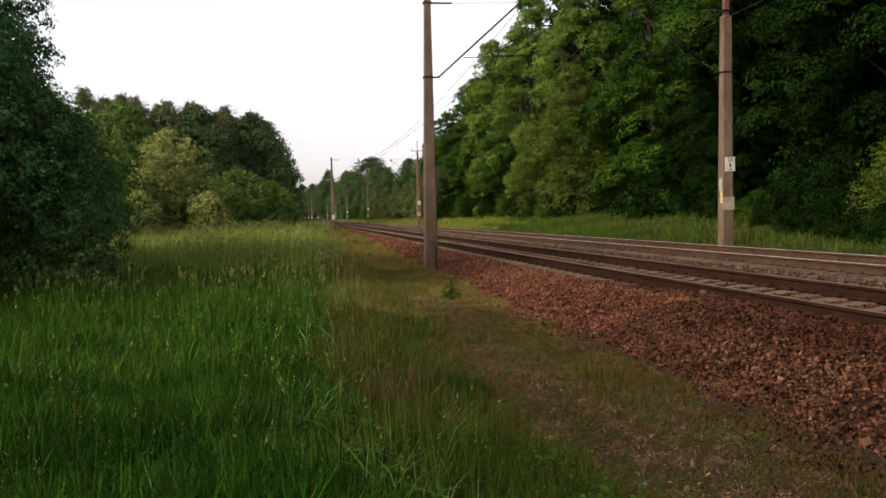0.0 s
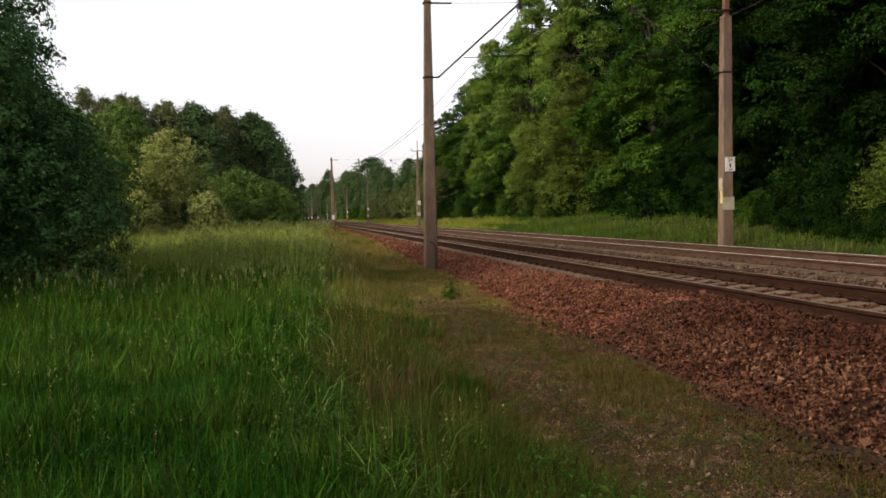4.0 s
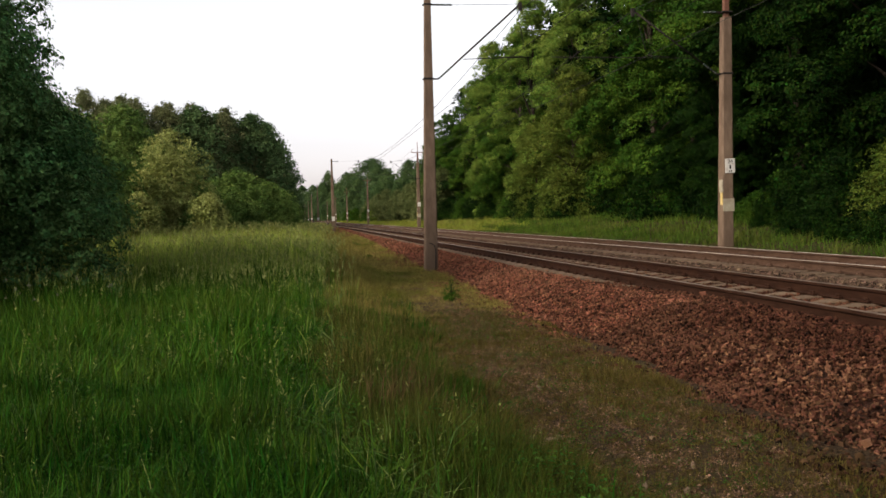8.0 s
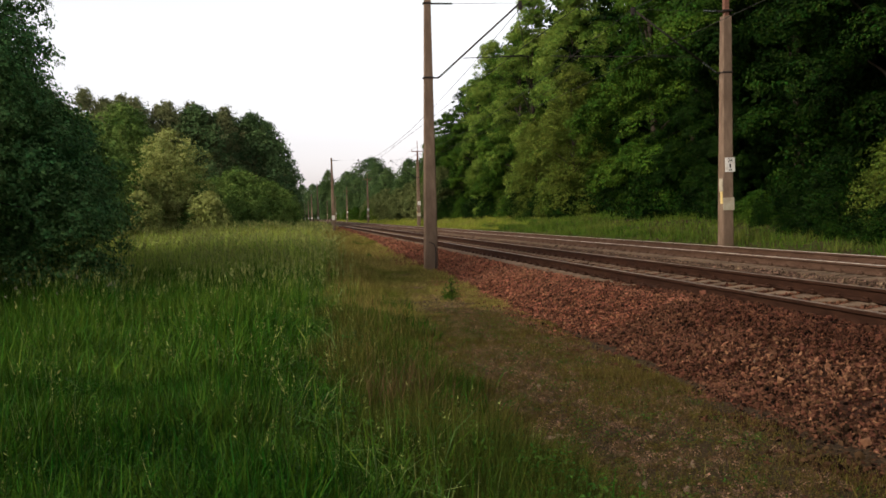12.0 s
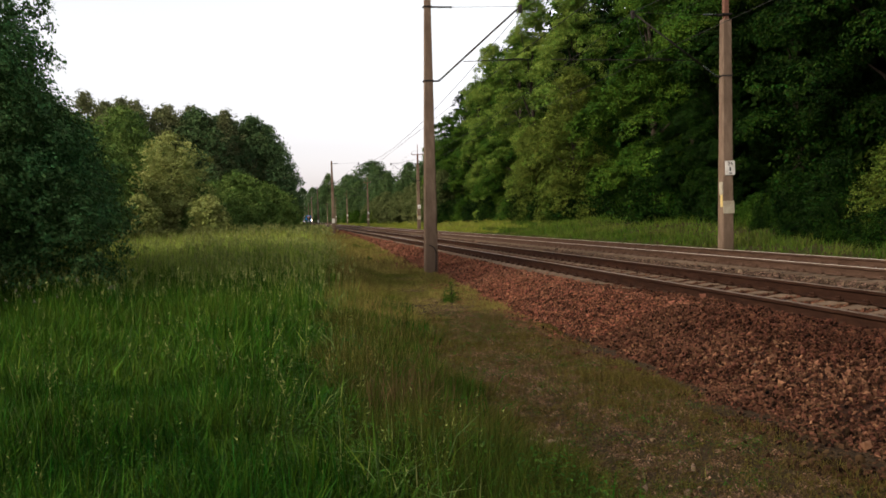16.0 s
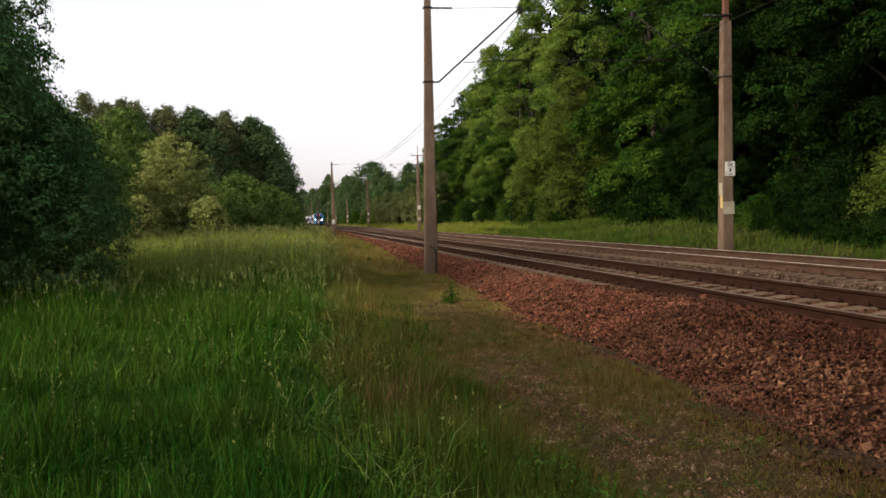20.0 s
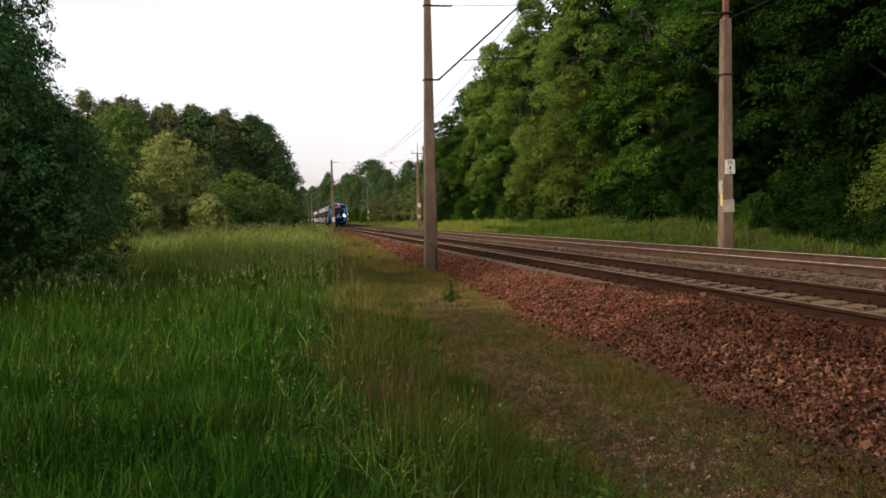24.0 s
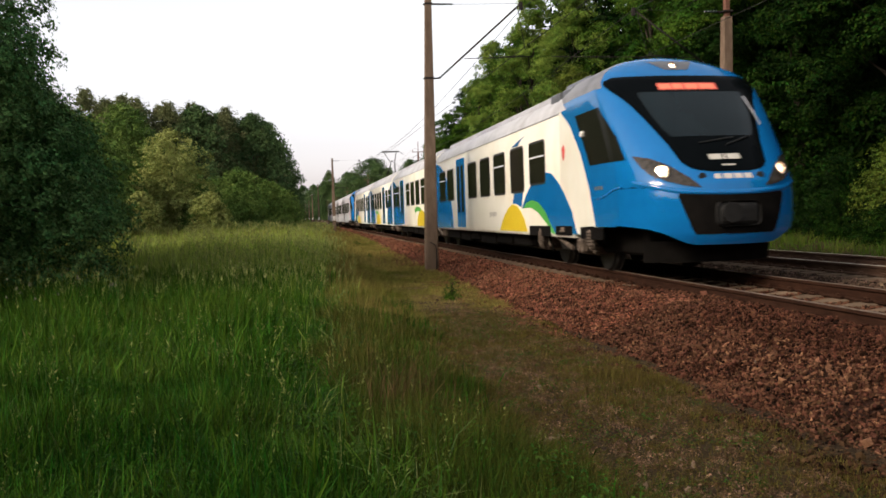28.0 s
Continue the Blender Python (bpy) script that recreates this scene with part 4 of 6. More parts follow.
def swaying_cells(name, label, x, y, v, f, verts_each, faces_each, cell, mat):
    """Splits a field of plants into patches that can rock in the wind, each with its origin on the ground."""
    key = np.floor(x / cell).astype(int) * 1000 + np.floor(y / (cell * 1.4)).astype(int)
    v3, f3 = v.reshape(-1, verts_each, 3), f.reshape(-1, faces_each, 3)
    for k in np.unique(key):
        pick = np.nonzero(key == k)[0]
        o = np.array((x[pick].mean(), y[pick].mean(), 0))
        o[2] = float(ground_z(o[0], o[1]))
        rel = f3[pick] - (pick * verts_each)[:, None, None] + (np.arange(len(pick)) * verts_each)[:, None, None]
        ob = thing(name, label, "grass", pose(*o), kind="stuff", data=mesh_np(name, (v3[pick] - o).reshape(-1, 3), rel.reshape(-1, 3), mat))
        TUFTS.append((ob, *o))


def stems(n, y0, y1, left, right, r, h, head, name, label, mat_head, head_len, head_w, drop=0.0, category="grass", sway=False):
    """Flowering stems: a thin stalk and a feathery head of small scales."""
    x, y = scatter(n, y0, y1, left, right, r)
    hh = h * r.uniform(0.7, 1.15, n)
    z = ground_z(x, y)
    a = r.random(n) * 2 * math.pi
    off = hh * np.abs(r.normal(0, 0.16, n))
    tx, ty, tz = x + np.cos(a) * off + 0.04, y + np.sin(a) * off, z + hh
    w = 0.0018 + 0.00025 * y
    sv = np.stack([np.stack([x - w, y, z], 1), np.stack([x + w, y, z], 1), np.stack([tx, ty, tz], 1)], 1).reshape(-1, 3)
    sf = np.arange(n * 3).reshape(-1, 3)
    k = head
    u = r.random((n, k))
    c = np.stack([tx, ty, tz], 1)[:, None, :] * 1.0
    wob = r.normal(0, 1, (n, k, 3)) * np.array((1, 1, 0.25)) * (head_w * (1.1 - u))[:, :, None]
    p = c + np.stack([np.cos(a)[:, None] * u * drop, np.sin(a)[:, None] * u * drop, (u - 0.8) * head_len], 2) + wob
    s = (0.003 + 0.0009 * y)[:, None] * r.uniform(0.6, 1.4, (n, k))
    d1 = r.normal(0, 1, (n, k, 3)) * s[:, :, None]
    d2 = r.normal(0, 1, (n, k, 3)) * s[:, :, None] + np.array((0, 0, 1.0)) * s[:, :, None] * 1.4
    hv = np.stack([p, p + d1 * 0.6, p + d2], 2).reshape(-1, 3)
    hf = np.arange(n * k * 3).reshape(-1, 3)
    me = mesh_np(name, np.concatenate([sv, hv]), np.concatenate([sf, hf + len(sv)]), mat_head)
    me.materials.append(M_GRASS_MID if y0 < 40 else M_GRASS_TOE)
    me.polygons.foreach_set("material_index", np.concatenate([np.ones(n, np.int32), np.zeros(n * k, np.int32)]))
    o = Vector((float(x.mean()), float(y.mean()), float(z.mean())))
    me.transform(Matrix.Translation(-o))
    ob = thing(name, label, category, pose(*o), kind="stuff", data=me)
    if sway:
        TUFTS.append((ob, *o))


def build_grass():
    r = np.random.default_rng(5)
    left = lambda y: -0.36 * y - 0.8
    # meadow
    for (n, y0, y1, h, w, segs) in ((66000, 2.6, 8, 0.42, 0.009, 2), (70000, 8, 21, 0.62, 0.013, 2), (70000, 15.5, 45, 0.72, 0.024, 1), (90000, 42, 125, 0.80, 0.065, 1)):
        x, y = scatter(n, y0, y1, left, border, r)
        edge = np.clip((border(y) - x) / 1.4, 0.3, 1)
        hh = h * edge * patchy(x, y) * r.uniform(0.35, 1.25, n)
        v, f = blades(x, y, hh, w * r.uniform(0.5, 1.6, n), r, 0.95 if y0 < 8 else (0.75 if y0 < 15 else 0.5), segs, wind=0.0 if y0 < 8 else 0.12)
        if y0 < 12:
            swaying_cells("meadow_grass", "tall lush green meadow grass swaying beside the railway", x, y, v, f, 5, 3, 1.3, M_GRASS if y0 < 8 else M_GRASS_MID)
        else:
            thing("meadow_grass", "tall far meadow grass, lightened with distance", "grass", kind="stuff", data=mesh_np("meadow_grass", v, f, M_GRASS_FAR))
    # broad and folded blades among the fine ones, lying every way
    for n, y0, y1, h, w, mat in ((7000, 2.6, 9, 0.32, 0.010, M_GRASS), (2600, 3.2, 9, 0.34, 0.009, M_GRASS_MID), (1700, 3.0, 9, 0.44, 0.0065, M_GRASS_PALE), (1800, 8, 18, 0.58, 0.010, M_GRASS_PALE), (1300, 2.8, 10, 0.40, 0.005, M_GRASS_TIP), (900, 9, 18, 0.46, 0.012, M_GRASS_FAR)):
        x, y = scatter(n, y0, y1, left, lambda y: border(y) - 0.1, r)
        c = np.sin(x * 3.7 + 1.3 * y) + np.sin(y * 2.9 - x * 1.7) + r.normal(0, 0.7, n) > 0.1
        x, y = x[c], y[c]
        v, f = blades(x, y, h * patchy(x, y) * r.uniform(0.5, 1.4, len(x)), w * r.uniform(0.5, 1.5, len(x)), r, 1.25 if mat is M_GRASS_PALE else 0.95, 2, wind=-0.1)
        swaying_cells("meadow_grass", "broad bent grass blades among the meadow grass", x, y, v, f, 5, 3, 2.6, mat)
    for n, y0, y1, h in ((300, 3.6, 12, 0.54), (2600, 12, 40, 0.80), (4500, 40, 125, 0.92)):
        many = 14 if y0 < 40 else 1
        for i in range(many):
            k = i // 2
            span = (y1 - y0) / max(1, many // 2)
            half = (lambda y: left(y)) if i % 2 == 0 else (lambda y: left(y) * 0.4 + border(y) * 0.6)
            stop = (lambda y: left(y) * 0.4 + border(y) * 0.6) if i % 2 == 0 and many > 1 else (lambda y: border(y) - 0.2)
            stems(n // many, y0 + span * k, y0 + span * (k + 1) if many > 1 else y1, half, stop, r, h, 9, "flowering_grass", "tall meadow grass in flower with pale tan seed heads", M_GRASS_TIP, 0.13, 0.008, sway=many > 1)
    stems(40, 11, 17, left, lambda y: left(y) + 2.8, r, 0.74, 14, "white_wildflowers", "pale cream umbel flowers among the meadow grass", M_FLOWER, 0.02, 0.022, category="flowers")
    # dry stalks where the meadow meets the verge
    stems(50, 6.2, 12, lambda y: border(y) - 0.1, lambda y: border(y) + 0.3, r, 0.50, 7, "dry_grass", "dry straw-coloured grass stalks at the meadow's edge", M_GRASS_DRY, 0.16, 0.012)
    x, y = scatter(220, 5.5, 12, lambda y: border(y) - 0.1, lambda y: border(y) + 0.3, r)
    v, f = blades(x, y, 0.34 * r.uniform(0.4, 1.3, len(x)), 0.006 + 0.0004 * y, r, 0.5, 2)
    thing("dry_grass", "dry brown grass tufts at the meadow's edge", "grass", kind="stuff", data=mesh_np("dry_grass", v, f, M_GRASS_DRY))
    # verge between the meadow and the ballast: longer towards the meadow, worn thin along the trodden strip
    for n, y0, y1 in ((210000, 2.6, 13), (130000, 8, 26), (90000, 24, 66), (30000, 60, 125)):
        x, y = scatter(n, y0, y1, lambda y: border(y) - 0.5, lambda y: toe(y) + 0.25, r)
        worn = np.exp(-((x - trodden(y)) / 0.36) ** 2) * np.clip((16 - y) / 6, 0, 1)
        w = np.sin(x * 3.1 + y * 0.7) + np.sin(y * 1.9 - x * 2.2) + 0.8 * np.sin(y * 4.1 + x * 5) + 1.2 * np.exp(-((x - border(y)) / 0.4) ** 2)
        keep = (0.8 * w + r.normal(0, 0.9, n)) > -2.1 + 1.25 * worn + 5 * np.clip(x - toe(y) + 0.1 * np.sin(y * 3), 0, 1)
        x, y, w, worn = x[keep], y[keep], w[keep], worn[keep]
        n = len(x)
        rank = np.clip(1 - (x - border(y)) / 0.85, 0, 1) + 0.35 * np.clip((y - 12) / 20, 0, 1)
        h = ((0.05 + 0.03 * np.clip(w, 0, 3)) * (1 - 0.5 * worn) + 0.24 * rank) * r.uniform(0.3, 1.4, n)
        z = np.maximum(ground_z(x, y), np.where(x > 3.0, bed_z(x), -9))
        for side, lab in ((rank > 0.25 + 0.25 * r.random(n), "rank green and brown grass where the meadow meets the verge"), (None, "short sparse olive grass on the gravelly verge")):
            if side is not None:
                edge = side
            q = edge if side is not None else ~edge
            m = int(q.sum())
            if m:
                v, f = blades(x[q], y[q], h[q], (0.0042 + 0.0006 * y[q]) * r.uniform(0.6, 1.4, m), r, 0.95, 1, z=z[q])
                thing("verge_grass", lab, "grass", kind="stuff", data=mesh_np("verge_grass", v, f, M_GRASS_EDGE if side is not None and y0 < 5 else (M_GRASS_VERGE if y0 < 5 else M_GRASS_TOE)))
    # green blades running out into the verge
    x, y = scatter(16000, 2.6, 16, lambda y: border(y) - 0.3, lambda y: border(y) + 0.75, r)
    keep = r.random(len(x)) < np.clip(1.1 - (x - border(y)) / 0.75, 0, 1) * (0.45 + 0.4 * np.sin(x * 4 + y * 2.3))
    x, y = x[keep], y[keep]
    v, f = blades(x, y, 0.27 * r.uniform(0.3, 1.3, len(x)), (0.0045 + 0.0004 * y) * r.uniform(0.6, 1.5, len(x)), r, 0.9, 2)
    thing("verge_grass", "thin green grass running out into the verge", "grass", kind="stuff", data=mesh_np("verge_grass", v, f, M_GRASS))
    # a fan of tall dead stalks at the meadow's edge
    for cx, cy, m, h in ((0.70, 6.75, 90, 0.60), (0.88, 7.2, 60, 0.52), (0.55, 7.9, 30, 0.55), (1.05, 5.9, 20, 0.45)):
        x, y = cx + r.normal(0, 0.15, m), cy + r.normal(0, 0.25, m)
        v, f = blades(x, y, h * r.uniform(0.5, 1.15, m), 0.0042 * r.uniform(0.6, 1.4, m), r, 0.38, 2, wind=0.5)
        thing("dry_grass", "tall dead reddish-brown grass stalks at the meadow's edge", "grass", kind="stuff", data=mesh_np("dry_grass", v, f, M_STALK))
    # broad-leaved herbs, vetch and clover in patches among the grass
    for m, y0, y1, right, hgt in ((340, 2.8, 6.5, lambda y: border(y) + 0.35, 0.26), (420, 6.0, 13, lambda y: border(y) + 0.15, 0.34), (380, 3.0, 14, lambda y: np.full_like(y, 3.0), 0.06)):
        cx, cy = scatter(m, y0, y1, left if hgt > 0.1 else (lambda y: border(y) + 0.2), right, r)
        k = 42
        x, y = np.repeat(cx, k) + r.normal(0, 0.085, m * k), np.repeat(cy, k) + r.normal(0, 0.10, m * k)
        z = ground_z(x, y) + np.repeat(hgt * r.uniform(0.35, 1.2, m), k) * r.random(m * k) ** 0.6
        nrm = np.stack([r.normal(0, 0.35, m * k), r.normal(0, 0.35, m * k) - 0.2, np.ones(m * k)], 1)
        v, f = leaf_cloud(np.stack([x, y, z], 1), nrm, (0.024 if hgt > 0.1 else 0.014) * np.repeat(r.uniform(0.6, 1.5, m), k), r, 0.2, 0.5)
        thing("meadow_herbs", "low broad-leaved herbs among the grass", "plants", kind="stuff", data=mesh_np("meadow_herbs", v, f, M_HERB))
    # straw and dead leaves, thickest along the trodden strip
    x, y = scatter(60000, 2.6, 22, lambda y: border(y) + 0.1, lambda y: toe(y), r)
    worn = np.exp(-((x - trodden(y)) / 0.34) ** 2)
    keep = r.random(len(x)) < 0.10 + 0.75 * worn * (0.5 + 0.5 * np.sin(x * 2.3 - y * 1.1) * np.sin(y * 2.7 + x))
    x, y = x[keep], y[keep]
    v, f = blades(x, y, 0.03 * r.uniform(0.5, 1.6, len(x)), 0.005 * r.uniform(0.6, 1.6, len(x)), r, 2.2, 1)
    thing("straw", "dry straw on the gravelly verge", "straw", kind="stuff", data=mesh_np("straw", v, f, M_GRASS_DRY))
    x, y = scatter(52000, 2.6, 24, lambda y: trodden(y) - 0.7, lambda y: trodden(y) + 0.6, r)
    keep = r.random(len(x)) < np.exp(-((x - trodden(y)) / 0.3) ** 2) * np.clip(0.5 + 0.9 * np.sin(y * 2.1 + 1.0) * np.sin(x * 3.0 + y * 0.7), 0.05, 1)
    x, y = x[keep], y[keep]
    n = len(x)
    v, f = leaf_cloud(np.stack([x, y, ground_z(x, y) + 0.012 + 0.02 * r.random(n)], 1), np.stack([r.normal(0, 0.4, n), r.normal(0, 0.4, n), np.ones(n)], 1), 0.019 * r.uniform(0.5, 1.4, n), r, 0.0, 0.7)
    thing("dead_leaves", "pinkish brown dead leaf litter along the verge", "litter", kind="stuff", data=mesh_np("dead_leaves", v, f, M_DEAD_LEAF))
    # small uneven tufts, moss and dead leaves that break up the verge
    for count, mat, hgt, lab in ((1300, M_GRASS_VERGE, 0.075, "small olive grass tufts on the verge"), (120, M_GRASS, 0.085, "small dark green tufts on the verge"), (700, M_STALK, 0.05, "withered brown tufts on the verge")):
        cx, cy = scatter(count, 2.8, 13, lambda y: border(y) - 0.1, lambda y: np.full_like(y, 3.0), r)
        m = 26
        x = np.repeat(cx, m) + r.normal(0, 0.035, count * m)
        y = np.repeat(cy, m) + r.normal(0, 0.05, count * m)
        grow = np.repeat(r.uniform(0.4, 1.5, count), m)
        v, f = blades(x, y, hgt * grow * r.uniform(0.4, 1.3, count * m), 0.0055 * r.uniform(0.6, 1.5, count * m), r, 0.9, 1)
        thing("grass_tuft", lab, "grass", kind="stuff", data=mesh_np("grass_tuft", v, f, mat))
    # cushions of moss, thyme and withered weeds that make the verge uneven
    for count, mat, lab in ((2200, M_GRASS_VERGE, "low olive moss and weed cushions on the verge"), (1500, M_STALK, "withered brown weed cushions on the verge"), (260, M_HERB, "dark green weed cushions on the verge"), (1500, M_DEAD_LEAF, "heaped dead leaves on the verge")):
        cx, cy = scatter(count, 2.8, 14, lambda y: border(y) + 0.15, lambda y: toe(y) + 0.05, r)
        k = 60
        big = np.repeat(r.uniform(0.025, 0.075, count), k)
        e = r.normal(0, 1, (count * k, 3))
        e /= np.linalg.norm(e, axis=1)[:, None]
        e[:, 2] = np.abs(e[:, 2])
        x, y = np.repeat(cx, k) + e[:, 0] * big, np.repeat(cy, k) + e[:, 1] * big
        v, f = leaf_cloud(np.stack([x, y, ground_z(x, y) + e[:, 2] * big * r.uniform(0.25, 0.95, count * k)], 1), e + np.array((0, 0, 0.4)), r.uniform(0.006, 0.016, count * k), r, 0.0, 0.6)
        thing("weed_cushions", lab, "plants", kind="stuff", data=mesh_np("weed_cushions", v, f, mat))
    # greener tufts on the verge
    x, y = [], []
    for cx, cy, m, rad in ((0.95, 6.6, 260, 0.18), (0.75, 5.3, 260, 0.2), (1.05, 9.5, 260, 0.25), (0.9, 4.6, 200, 0.15), (1.35, 11.5, 200, 0.25)):
        x.append(cx + r.normal(0, rad, m))
        y.append(cy + r.normal(0, rad * 1.4, m))
    x, y = np.concatenate(x), np.concatenate(y)
    v, f = blades(x, y, 0.24 * r.uniform(0.4, 1.3, len(x)), 0.009 * r.uniform(0.6, 1.5, len(x)), r, 0.5, 2)
    thing("grass_tuft", "fresh green grass tufts on the verge", "grass", kind="stuff", data=mesh_np("grass_tuft", v, f, M_GRASS))
    # the meadow goes on round the camera's stand and out to its own edges
    n = 90000
    x, y = r.uniform(-30, 0.4, n), r.uniform(-14, 60, n)
    keep = ((x < left(y)) | (y < 2.6)) & (x < border(np.maximum(y, 0)) - 0.1) & (np.hypot(x, y) > 0.9)
    x, y = x[keep], y[keep]
    v, f = blades(x, y, 0.5 * patchy(x, y) * r.uniform(0.35, 1.25, len(x)), 0.035 * r.uniform(0.5, 1.6, len(x)), r, 0.6, 1)
    thing("meadow_grass", "tall meadow grass round the trampled viewpoint", "grass", kind="stuff", data=mesh_np("meadow_grass", v, f, M_GRASS_MID))
    n = 70000
    x, y = r.uniform(-9, 0.5, n), r.uniform(-9, 5.2, n)
    keep = ((x < left(y) + 0.15) | (y < 2.7)) & (x < border(np.maximum(y, 0)) + 0.1 * r.normal(0, 1, n)) & (np.hypot(x, y) > 0.75)
    x, y = x[keep], y[keep]
    v, f = blades(x, y, 0.40 * patchy(x, y) * r.uniform(0.35, 1.25, len(x)), 0.014 * r.uniform(0.5, 1.6, len(x)), r, 0.8, 1)
    thing("meadow_grass", "lush green meadow grass round the viewpoint", "grass", kind="stuff", data=mesh_np("meadow_grass", v, f, M_GRASS))
    n = 24000
    x, y = r.uniform(0.4, 3.2, n), r.uniform(-14, 2.7, n)
    v, f = blades(x, y, 0.06 * r.uniform(0.35, 1.5, n), 0.012 * r.uniform(0.6, 1.5, n), r, 1.2, 1)
    thing("verge_grass", "short sparse olive grass on the gravelly verge", "grass", kind="stuff", data=mesh_np("verge_grass", v, f, M_GRASS_VERGE))
    # bank beyond the far track
    n = 150000
    y = 8 + 290 * r.random(n) ** 1.7
    x = r.uniform(11.9, 20.0, n)
    v, f = blades(x, y, 0.34 * r.uniform(0.2, 1.3, n) * np.clip((x - 11.6) / 1.8, .15, 1) * (patchy(x, y) * 2 - 0.9), (0.011 + 0.0007 * y) * r.uniform(0.7, 1.4, n), r, 0.6, 1)
    for near, mat, lab in ((True, M_GRASS_BANK, "green grass on the bank below the forest"), (False, M_GRASS_BANK_FAR, "long grass on the distant bank, lightened for sun and haze")):
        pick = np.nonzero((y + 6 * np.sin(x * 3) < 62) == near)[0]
        rel = f.reshape(-1, 1, 3)[pick] - (pick * 3)[:, None, None] + (np.arange(len(pick)) * 3)[:, None, None]
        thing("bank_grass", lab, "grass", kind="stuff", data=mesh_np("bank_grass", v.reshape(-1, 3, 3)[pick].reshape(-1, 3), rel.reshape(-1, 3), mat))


def build_weeds():
    """Broad-leaved dock plants in the near grass, and the small bush by the ballast's foot."""
    r = np.random.default_rng(77)
    for i, (x, y, s) in enumerate(((-0.12, 5.6, 0.6), (0.12, 5.15, 0.5), (0.20, 5.0, 0.5), (-1.0, 5.2, 0.5), (0.28, 6.4, 0.5), (0.02, 4.9, 0.6), (-0.3, 5.3, 0.55), (0.32, 5.5, 0.6), (-0.55, 4.8, 0.5), (0.15, 5.9, 0.55), (0.42, 5.0, 0.5), (-0.75, 5.9, 0.5))):
        root = thing("dock_plant", "broad-leaved green dock plant in the grass", "plant", pose(x, y, float(ground_z(x, y)), 0, 0, i * 70), group="dock plants in the grass")
        for k in range(9):
            a, l, w, up = k * 2.4 + r.random(), 0.30 * s * r.uniform(0.7, 1.2), 0.075 * s * r.uniform(0.8, 1.2), r.uniform(0.5, 1.2)
            rows = []
            for u in np.linspace(0, 1, 7):
                c = Vector((math.cos(a) * l * u, math.sin(a) * l * u, 0.05 + l * up * (u - 0.55 * u * u)))
                q = Vector((-math.sin(a), math.cos(a), 0)) * (w * (math.sin(math.pi * min(1, u * 0.93 + 0.05)) ** 0.8) / 2)
                rows.append([c - q, c - Vector((0, 0, 0.008)), c + q])
            part("leaf", grid_mesh("leaf", rows, M_DOCK), None, root)
    root = make_tree("small_bush", "small dark green bush at the foot of the ballast", "shrub", 88, 0.42, 0.19, 0.0, 26, 1800, 0.022, M_LEAF, 0.012, 10)
    put(root, 2.72, 15.6, 0, 1.0)
    root = make_tree("small_bush", "low weed clump beside the ballast", "shrub", 89, 0.35, 0.30, 0.0, 20, 700, 0.055, M_LEAF_OLIVE, 0.01, 6)
    put(root, 3.0, 47, 0, 0.9)
    put(root, 3.1, 64, 40, 1.2)
    put(root, 2.6, 33, 90, 0.6)


build_grass()


# ---- ballast stones, pale stones and litter ----
def stone_mesh(seed, mat):
    r = np.random.default_rng(seed)
    bm = bmesh.new()
    bmesh.ops.create_icosphere(bm, subdivisions=1, radius=0.5)
    for v in bm.verts:
        v.co *= r.uniform(0.72, 1.12)
        v.co.x *= 1.15
        v.co.z *= 0.72
    me = bpy.data.meshes.new("stone")
    bm.to_mesh(me)
    bm.free()
    me.materials.append(mat)
    return me


def stone_field(name, label, x, y, z, size, mat, r, coarse=False):
    """Many angular stones as one mesh: twelve-cornered lumps, each knocked out of shape."""
    t = (1 + 5 ** 0.5) / 2
    ico = np.array([(-1, t, 0), (1, t, 0), (-1, -t, 0), (1, -t, 0), (0, -1, t), (0, 1, t), (0, -1, -t), (0, 1, -t), (t, 0, -1), (t, 0, 1), (-t, 0, -1), (-t, 0, 1)]) / (2 * 1.902)
    tri = np.array([(0, 11, 5), (0, 5, 1), (0, 1, 7), (0, 7, 10), (0, 10, 11), (1, 5, 9), (5, 11, 4), (11, 10, 2), (10, 7, 6), (7, 1, 8), (3, 9, 4), (3, 4, 2), (3, 2, 6), (3, 6, 8), (3, 8, 9), (4, 9, 5), (2, 4, 11), (6, 2, 10), (8, 6, 7), (9, 8, 1)])
    if coarse:
        ico = np.array([(1, 0, 0), (-1, 0, 0), (0, 1, 0), (0, -1, 0), (0, 0, 1), (0, 0, -1)]) * 0.62
        tri = np.array([(0, 2, 4), (2, 1, 4), (1, 3, 4), (3, 0, 4), (2, 0, 5), (1, 2, 5), (3, 1, 5), (0, 3, 5)])
    n, nv = len(x), len(ico)
    v = ico[None] * r.uniform(0.62, 1.25, (n, nv, 1)) * (size[:, None] * r.uniform(0.6, 1.4, (n, 3)) * np.array((1.3, 0.95, 0.62)))[:, None, :]
    q = r.normal(0, 1, (n, 4))
    q /= np.linalg.norm(q, axis=1)[:, None]
    w, a, b, c = q.T
    m = np.stack([1 - 2 * (b * b + c * c), 2 * (a * b - w * c), 2 * (a * c + w * b), 2 * (a * b + w * c), 1 - 2 * (a * a + c * c), 2 * (b * c - w * a), 2 * (a * c - w * b), 2 * (b * c + w * a), 1 - 2 * (a * a + b * b)], 1).reshape(n, 3, 3)
    v = np.einsum("nij,nkj->nki", m, v) + np.stack([x, y, z], 1)[:, None, :]
    f = (tri[None] + (np.arange(n) * nv)[:, None, None]).reshape(-1, 3)
    return thing(name, label, "ballast", kind="stuff", data=mesh_np(name, v.reshape(-1, 3), f, mat))


